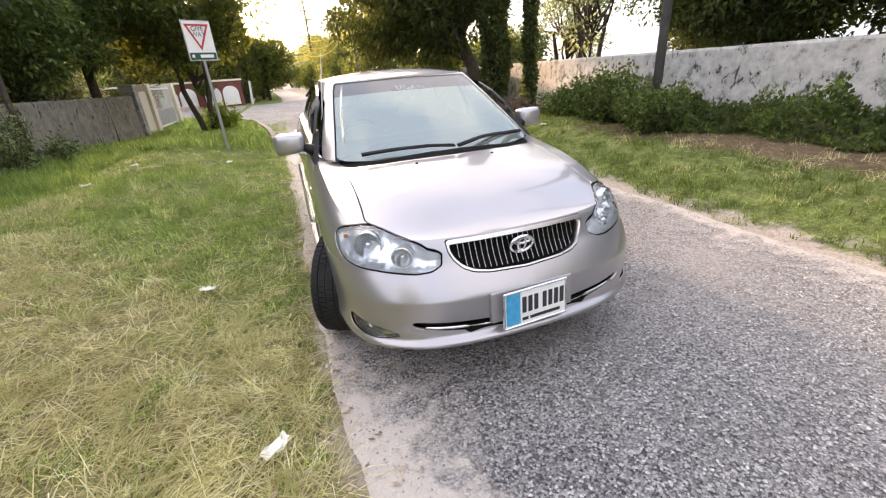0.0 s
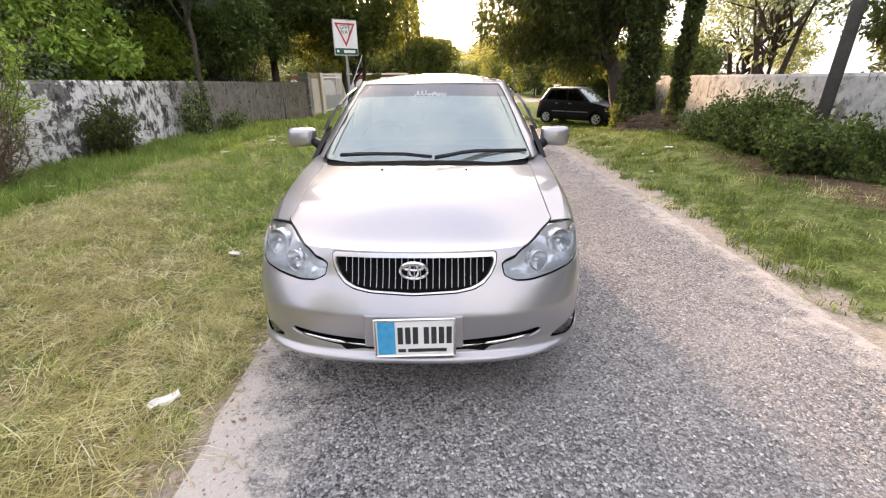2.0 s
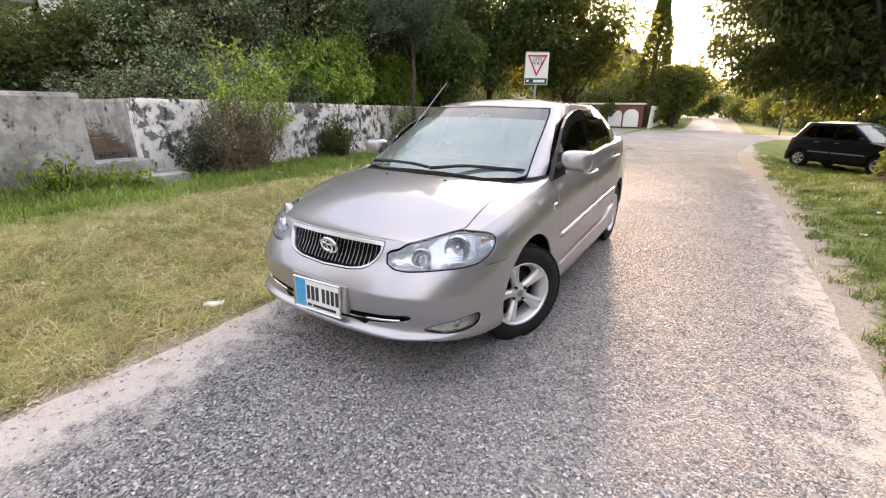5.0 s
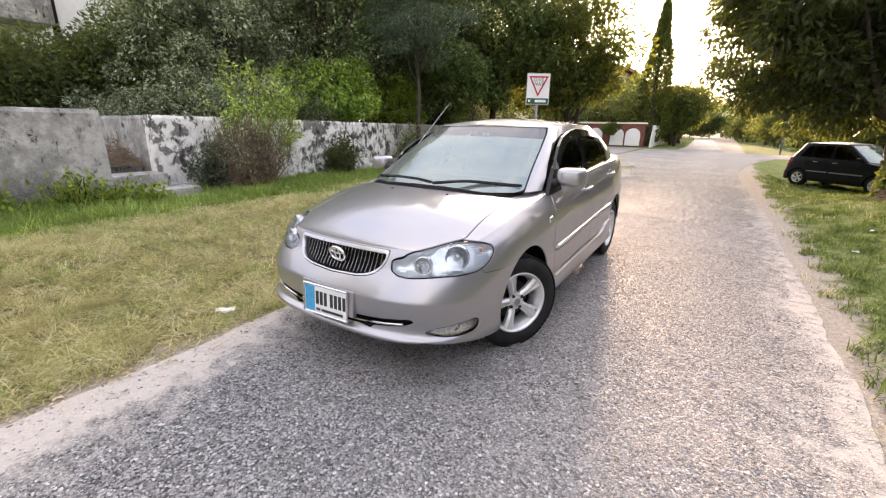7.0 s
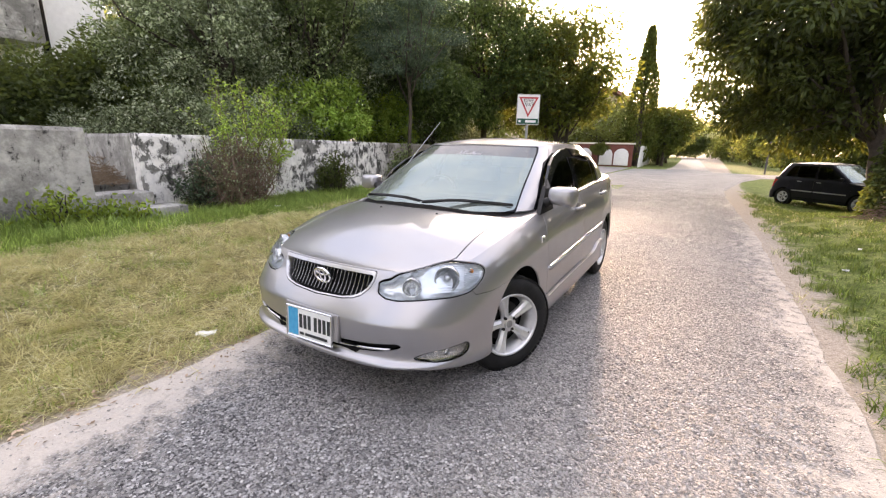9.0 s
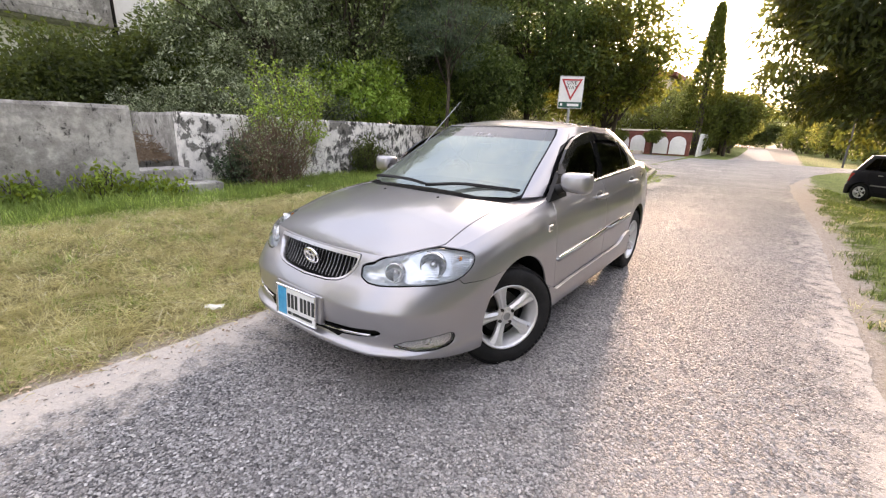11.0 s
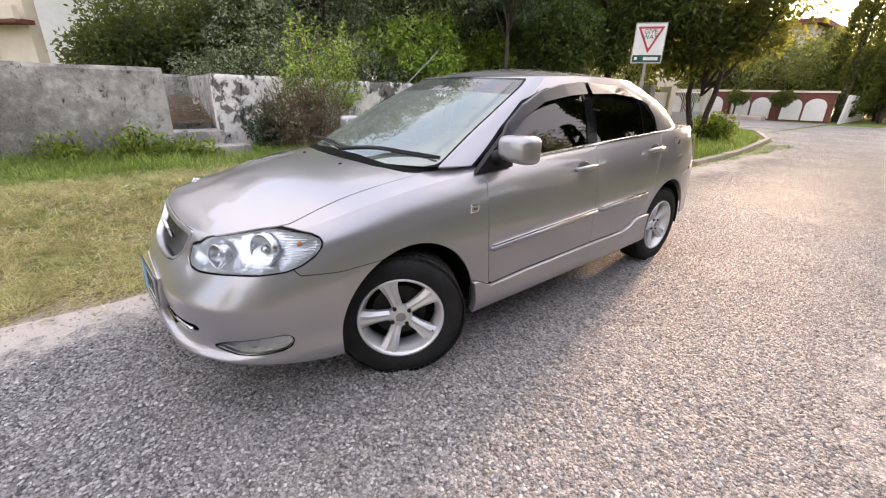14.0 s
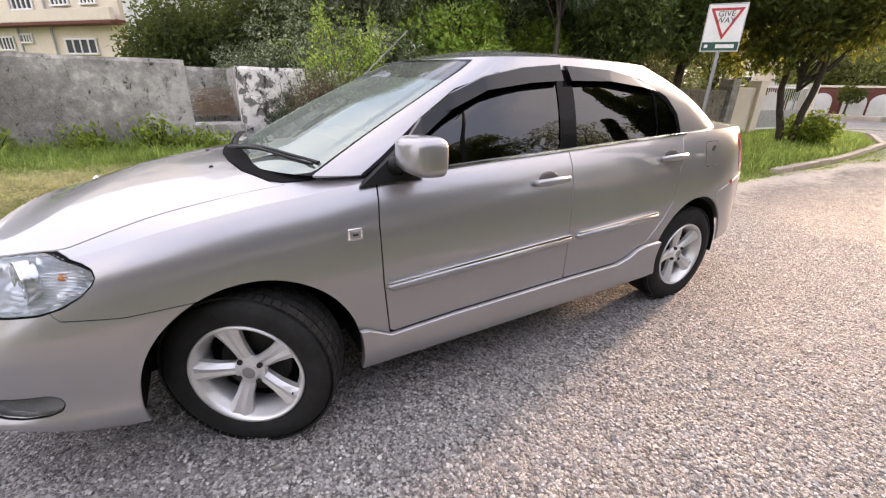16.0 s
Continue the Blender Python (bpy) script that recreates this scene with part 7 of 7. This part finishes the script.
        part("mirror", box((.12, .08, .1), (s * .74, .52, .93), (0, 0, 0), .03), BLACK, car)
        for y in (0, 2.17):
            wheel(car, (s * .61, y, .262), 0, s, .165, .262, .15)
            bm = bmesh.new()
            arc = [(math.cos(a), math.sin(a)) for a in np.linspace(-.2, math.pi + .2, 24)]
            o = [bm.verts.new((s * .68, y + c * .31, .26 + d * .31)) for c, d in arc]
            n_ = [bm.verts.new((s * .35, y + c * .31, .26 + d * .31)) for c, d in arc]
            for k in range(23):
                bm.faces.new((o[k], o[k + 1], n_[k + 1], n_[k]))
            part("wheel_arch_liner", bm, SEAM, car)
    part("underbody", box((1.2, 2.9, .1), (0, 1.05, .27), (0, 0, 0), .02), SEAM, car)
    bm = box((1.1, .3, .2), (0, .55, .82), (0, 0, 0), .05)
    part("dashboard", bm, CABIN, car)
    for x in (-.3, .3):
        part("seat", add_box(box((.42, .12, .6), (x, 1.35, .8), (-12, 0, 0), .04), (.22, .08, .16), (x, 1.43, 1.16), (-8, 0, 0), .03), CABIN, car)
    part("rear_seat", box((1.05, .12, .5), (0, 2.05, .75), (-12, 0, 0), .04), CABIN, car)


SMOKE_CLEAR = glazing("hatchback_glass", (0.2, 0.22, 0.22))
hatchback()


# ---- grass, straw, stones, litter ----
def blades(name, n, spot, height, lean, material, label, width=.004, seed=1, least=.2, lift=0.0):
    """Blades of three triangles each; spot(rng, n) gives x, y and a height factor."""
    rng = np.random.default_rng(seed)
    x, y, tall = spot(rng, n)
    n = len(x)
    z = ground_z(x, y) - .01 + lift * rng.uniform(0, 1, n)
    h = height * tall * rng.uniform(.5, 1.35, n)
    # neighbours lie the same way
    a = 2.6 * np.sin(x * 5.1 + 1.7 * np.sin(y * 3.3)) + 2.6 * np.sin(y * 6.3 + 1.9 * np.sin(x * 2.7)) + rng.normal(0, 1.2, n)
    tilt = np.minimum(lean * rng.uniform(least, 1.3, n), 1.5)
    d = np.stack([np.cos(a) * np.sin(tilt), np.sin(a) * np.sin(tilt), np.cos(tilt)], -1)
    bend = np.minimum(tilt * 1.7 + .25, 1.66)
    d2 = np.stack([np.cos(a) * np.sin(bend), np.sin(a) * np.sin(bend), np.cos(bend)], -1)
    side = np.stack([-np.sin(a), np.cos(a), np.zeros(n)], -1) * (width * (0.7 + 0.6 * rng.uniform(0, 1, n)))[:, None]
    p0 = np.stack([x, y, z], -1)
    p1 = p0 + d * (h * .55)[:, None]
    p2 = p1 + d2 * (h * .5)[:, None]
    v = np.stack([p0 - side, p0 + side, p1 + side * .8, p1 - side * .8, p2], 1).reshape(-1, 3)
    base = np.arange(n)[:, None] * 5
    tri = (base + np.array([0, 1, 2, 0, 2, 3, 3, 2, 4])).ravel()
    me = raw_mesh(name, v, tri, np.arange(3 * n) * 3)
    tagged(link(name, me, material), label, "grass", kind="stuff")


def patch(x, y, seed):
    """Slow variation over the ground, about 0 to 1."""
    return .5 + .5 * (np.sin(x * 1.7 + seed) * np.sin(y * 1.3 + seed * 2.1) * .6 + np.sin(x * 4.1 + y * 2.2 + seed) * .25 + np.sin(y * 5.3 - x * 3.1 + seed * 3) * .25)


def dryness(x, y):
    left = smoothstep((np.minimum(-.1 - 1.02 * x, 3.1) - y) / 2.0) * smoothstep((x + 4.0) / .7)
    far_patch = np.exp(-(((x + 4.0) / 1.0) ** 2 + ((y - 3.3) / 1.0) ** 2))
    return np.clip(np.where(x < 0, np.maximum(left * (.85 + .25 * patch(x * 1.4, y * 1.2, 3.3)), far_patch), .35 * np.exp(-((x - 3.0) / .5) ** 2)), 0, 1)


def spots_left(rng, n, dry):
    """Blades in tufts and swaths, with thin places between them."""
    m = n // 26
    x = rng.uniform(-5.4, -.9, m)
    y = -4.0 + 19 * rng.uniform(0, 1, m) ** 1.7
    d = np.clip(dryness(x, y) + .75 * (patch(x, y, 4.0) - .5) + .5 * (patch(x * 3.1, y * 2.7, 1.4) - .5), 0, 1)
    d = np.clip(d - .8 * smoothstep((-3.7 - x) / .7), 0, 1)
    keep = rng.uniform(0, 1, m) < ((.1 + .9 * d) if dry else (1.0 - .62 * d)) * (.3 + .7 * patch(x * 2.3, y * 2.0, 2.0)) * (.45 + .65 * patch(x * 5.7, y * 4.9, 2.7))
    x, y = x[keep], y[keep]
    big = rng.uniform(.5, 1.5, len(x))
    per = rng.integers(10, 48, len(x))
    wide = np.repeat((.035 if dry else .045) + .05 * rng.uniform(0, 1, len(x)) ** 2, per)
    x, y, big = np.repeat(x, per), np.repeat(y, per), np.repeat(big, per)
    x, y = x + rng.normal(size=len(x)) * wide, y + rng.normal(size=len(x)) * wide
    keep = (x < -.87 - .12 * patch(x * 3, y * 2.2, 1.0) - .09 * rng.uniform(0, 1, len(x))) & (x > -5.4)
    x, y, big = x[keep], y[keep], big[keep]
    wall = smoothstep((-4.4 - x) / .8)
    tuft = np.exp(-(((x + 2.6) / 1.2) ** 2 + ((y - 3.8) / 1.6) ** 2))
    return x, y, (.7 + 1.1 * wall + .9 * tuft) * (.5 + .5 * patch(x * 2.5, y * 2.5, 5.0)) * (.6 + .5 * big)


def spots_right(rng, n, dry=False):
    m = n // 26
    x = rng.uniform(2.42, 6.3, m)
    y = -4.0 + 20 * rng.uniform(0, 1, m) ** 1.4
    brown = np.clip(.9 * np.exp(-((x - 2.5) / .25) ** 2) + 1.2 * np.exp(-((x - 4.6) / .55) ** 2) * smoothstep((5 - y) / 3) + .5 * (patch(x * 1.2, y, 2.2) - .45) + .5 * (patch(x * 3, y * 2.6, 5.5) - .5), 0, 1)
    bare = np.exp(-((x - 4.75) / .55) ** 2) * smoothstep((4.5 - y) / 1.5)
    keep = rng.uniform(0, 1, m) < (1 - .9 * bare) * ((.12 + .8 * brown) if dry else (1 - .85 * brown)) * (.3 + .7 * patch(x * 2.1, y * 1.9, 6.0))
    x, y = x[keep], y[keep]
    per = rng.integers(10, 48, len(x))
    big = np.repeat(rng.uniform(.5, 1.4, len(x)), per)
    x, y = np.repeat(x, per), np.repeat(y, per)
    x, y = x + rng.normal(size=len(x)) * .06, y + rng.normal(size=len(x)) * .06
    keep = x > 2.56 + .28 * patch(x * 3, y * 2.2, 3.0)
    x, y, big = x[keep], y[keep], big[keep]
    return x, y, (.5 + .6 * patch(x * 2, y * 2, 7.0)) * (.6 + .5 * big)


def spots_island(rng, n):
    y = rng.uniform(8, 24, n)
    x = rng.uniform(-6.5, -1.2, n)
    edge = np.interp(y, [8, 12.5, 16.5, 20, 23.5], [-1.35, -1.62, -2.28, -3.6, -6.6])
    keep = x < edge
    return x[keep], y[keep], .8 + .6 * patch(x[keep], y[keep], 2.0)


blades("dry_grass", 540000, lambda r, n: spots_left(r, n, True), .19, 1.4, STRAW, "cut dry straw-coloured grass lying on the verge", .0019, 1, .5, .02)


def spots_stalks(rng, n):
    x, y = rng.uniform(-3.9, -1.05, n), -2.9 + 5.0 * rng.uniform(0, 1, n) ** 1.3
    keep = rng.uniform(0, 1, n) < .15 + .85 * dryness(x, y) * patch(x * 2.6, y * 2.3, 2.9)
    return x[keep], y[keep], .6 + .6 * patch(x[keep] * 3, y[keep] * 3, 1.2)


blades("loose_stalks", 15000, spots_stalks, .3, 1.35, STRAW, "long loose straw stalks lying over the cut grass", .0019, 17, .9, .06)
blades("green_grass", 330000, lambda r, n: spots_left(r, n, False), .115, .8, GRASS, "patchy green grass on the verge", .0024, 2)
blades("verge_grass", 130000, spots_right, .1, .9, GRASS_SHADE, "green grass along the far verge", .004, 3)
blades("edge_straw", 80000, lambda r, n: spots_right(r, n, True), .12, 1.4, STRAW, "dry stalks among the green grass", .0026, 4)
def spots_wall(rng, n):
    x, y = -5.3 + 1.35 * rng.uniform(0, 1, n) ** 1.3, rng.uniform(-4, 8, n)
    keep = (rng.uniform(0, 1, n) < .2 + .8 * patch(x * 3, y * 2.4, 6.5)) & ~((x < -4.65) & (y > -.2) & (y < .95))
    x, y = x[keep], y[keep]
    return x, y, .6 + .8 * patch(x * 2.2, y * 2.8, 4.4)


blades("wall_grass", 70000, spots_wall, .17, .75, GRASS, "lush green grass along the foot of the wall", .0036, 7)


def spots_weeds(rng, n):
    y = rng.uniform(-6, .1, n)
    x = -5.15 + np.abs(rng.normal(0, .28, n))
    keep = (rng.uniform(0, 1, n) < .25 + .75 * patch(x * 2, y * 1.9, 8.0)) & ~((y > -.05) & (y < .6) & (x < -4.9))
    x, y = x[keep], y[keep]
    return x, y, .6 + .9 * patch(x * 2, y * 2.6, 9.0)


blades("tall_weeds", 6500, spots_weeds, .22, .75, GRASS, "tall green weeds along the foot of the wall", .007, 6)
def spots_rear(rng, n):
    x, y = rng.uniform(-5.2, 6.3, n), -3.6 - 6.5 * rng.uniform(0, 1, n)
    keep = ((x < -.95) | (x > 2.75)) & (rng.uniform(0, 1, n) < .25 + .75 * patch(x * 2, y * 2, 3.0))
    return x[keep], y[keep], .6 + .7 * patch(x[keep] * 2, y[keep] * 2, 5.0)


blades("rear_straw", 26000, spots_rear, .11, 1.2, STRAW, "dry grass further back along the road", .004, 14)
blades("rear_grass", 24000, spots_rear, .11, .8, GRASS, "green grass further back along the road", .004, 15)
blades("island_grass", 50000, spots_island, .17, .7, GRASS, "thick grass on the junction island", .008, 5)


def loose_stones(n, seed):
    """Chips of stone on the road, more of them along its edges."""
    rng = np.random.default_rng(seed)
    x = np.where(rng.uniform(0, 1, n) < .45, rng.uniform(-1.0, 2.62, n), np.where(rng.uniform(0, 1, n) < .6, rng.normal(-.78, .14, n), rng.normal(2.45, .16, n)))
    y = -3.6 + 9.0 * rng.uniform(0, 1, n) ** 1.3
    r = .0022 + .0045 * rng.uniform(0, 1, n) ** 3
    octa = np.array([(1, 0, 0), (0, 1, 0), (-1, 0, 0), (0, -1, 0), (0, 0, .7), (0, 0, -.4)], float)
    a = rng.uniform(0, 2 * math.pi, n)
    rot = np.stack([np.stack([np.cos(a), -np.sin(a)], -1), np.stack([np.sin(a), np.cos(a)], -1)], 1)
    v = np.repeat(octa[None], n, 0) * rng.uniform(.6, 1.35, (n, 6, 1))
    v[:, :, :2] = np.einsum("nij,nkj->nki", rot, v[:, :, :2])
    v = v * r[:, None, None] + np.stack([x, y, np.full(n, .009) + r * .3], -1)[:, None]
    f = np.array([0, 1, 4, 1, 2, 4, 2, 3, 4, 3, 0, 4, 1, 0, 5, 2, 1, 5, 3, 2, 5, 0, 3, 5])
    tri = (np.arange(n)[:, None] * 6 + f).ravel()
    tagged(link("loose_stones", raw_mesh("loose_stones", v.reshape(-1, 3), tri, np.arange(8 * n) * 3), STONE), "loose stone chips on the road", "gravel", kind="stuff")


loose_stones(5000, 8)


def road_chips(n, seed):
    """The coarse stone of the surface dressing: low five-sided chips bedded in the road."""
    rng = np.random.default_rng(seed)
    y = -3.4 + 8.6 * rng.uniform(0, 1, n) ** 1.35
    x = rng.uniform(-.86, 2.5, n)
    sandy = np.maximum(smoothstep((np.where(y < -.9, -.26, -.5) + .12 * patch(x * 4, y * 5, 1.0) - x) / .34), smoothstep((x - 2.15) / .4))
    clump = np.array([lumpy(a, b * 1.25, 21, 4.0) + .5 * lumpy(a, b, 47, 9.0) for a, b in zip(x, y)])
    keep = (rng.uniform(0, 1, n) > .93 * sandy) & (clump > rng.normal(-.2, .12, n))
    x, y, clump = x[keep], y[keep], clump[keep]
    n = len(x)
    r = .003 + .006 * rng.uniform(0, 1, n) ** 1.8
    a = rng.uniform(0, 2 * math.pi, n)[:, None] + np.arange(5) * 2 * math.pi / 5 + rng.normal(0, .22, (n, 5))
    rr = r[:, None] * rng.uniform(.7, 1.3, (n, 5))
    v = np.zeros((n, 6, 3))
    v[:, :5, 0], v[:, :5, 1] = rr * np.cos(a), rr * np.sin(a)
    v[:, :5, 2] = r[:, None] * rng.uniform(-.15, .35, (n, 5))
    v[:, 5, :2] = rng.normal(0, .3, (n, 2)) * r[:, None]
    v[:, 5, 2] = r * rng.uniform(.3, .95, n)
    v += np.stack([x, y, .0085 + .016 * np.clip(clump, 0, 1)], -1)[:, None]
    tri = (np.arange(n)[:, None] * 6 + np.array([0, 1, 5, 1, 2, 5, 2, 3, 5, 3, 4, 5, 4, 0, 5])).ravel()
    tagged(link("road_chips", raw_mesh("road_chips", v.reshape(-1, 3), tri, np.arange(5 * n) * 3), CHIPS), "coarse grey stone chips bedded in the road surface", "gravel", kind="stuff")


road_chips(150000, 21)


def dead_leaves(n, seed):
    rng = np.random.default_rng(seed)
    x, y = rng.normal(-1.0, .16, n), -3 + 9 * rng.uniform(0, 1, n) ** 1.2
    wall = rng.uniform(0, 1, n) < .35
    x = np.where(wall, np.where(rng.uniform(0, 1, n) < .8, rng.normal(4.45, .3, n), rng.uniform(2.7, 5.5, n)), x)
    me = leaf_mesh("dead_leaves", np.stack([x, y, ground_z(x, y) + .014], -1), np.zeros((n, 3)) + (0, 0, .01), .036, .02, rng, 0)
    v = np.zeros(len(me.vertices) * 3, np.float32)
    me.vertices.foreach_get("co", v)
    v = v.reshape(-1, 4, 3)
    base = v[:, :1, 2].copy()
    v[:, :, 2] = base + (v[:, :, 2] - base) * .25 + .004
    me.vertices.foreach_set("co", v.ravel())
    tagged(link("dead_leaves", me, DEAD_LEAF), "dead brown leaves scattered along the road's edge", "leaves", kind="stuff")


dead_leaves(2400, 9)


def twigs(n, seed):
    """Short dry sticks and stalks in the grit beside the road."""
    rng = np.random.default_rng(seed)
    bm = bmesh.new()
    for _ in range(n):
        x, y = rng.normal(-.98, .1), -2.6 + 7 * rng.uniform(0, 1) ** 1.3
        if rng.uniform() < .4:
            x, y = rng.uniform(3.9, 5.0), rng.uniform(-2.5, 4.5)
        d = rng.normal(size=2) * .028
        z = gz(x, y) + .016
        add_tube(bm, [(x - d[0], y - d[1], z), (x + d[1] * .2, y + d[0] * .2, z + .008), (x + d[0], y + d[1], z)], [.0014, .0016, .001], 4)
    tagged(part("twigs", bm, STRAW), "dry twigs and stalks lying in the roadside grit", "twigs", kind="stuff")


twigs(420, 12)


def scrap(at, size, turn, label="crumpled scrap of white paper on the grass"):
    """A bent sheet with a folded corner."""
    x, y = at
    bm = bmesh.new()
    bmesh.ops.create_grid(bm, x_segments=7, y_segments=5, size=.5)
    for v in bm.verts:
        px, py = v.co.x, v.co.y
        v.co = (px * size + .006 * noise.noise(Vector((px * 4, py * 4, x))), py * size * .45 * (1 + .3 * px), .02 + .3 * size * max(0, px - .2) ** 1.5 + .02 * noise.noise(Vector((px * 3, py * 5, y))))
    ret = bmesh.ops.extrude_face_region(bm, geom=bm.faces[:])
    bmesh.ops.translate(bm, vec=(0, 0, .003), verts=[v for v in ret["geom"] if isinstance(v, bmesh.types.BMVert)])
    ob = part("paper_scrap", bm, PAPER)
    ob.matrix_basis = pose(x, y, gz(x, y) + .012, 0, 0, turn)
    tagged(ob, label, "litter", "scraps of litter")


for (x, y), size, turn in (((-1.208, -.839), .13, 40), ((-1.685, .842), .11, -25), ((-4.4, 2.15), .12, 5), ((-3.4, 5.9), .14, 60), ((-3.6, 4.5), .12, 15), ((-2.05, 6.3), .16, 80), ((4.05, 5.35), .17, 20), ((3.55, 5.2), .08, 70), ((3.2, 4.05), .06, 10)):
    scrap((x, y), size, turn)
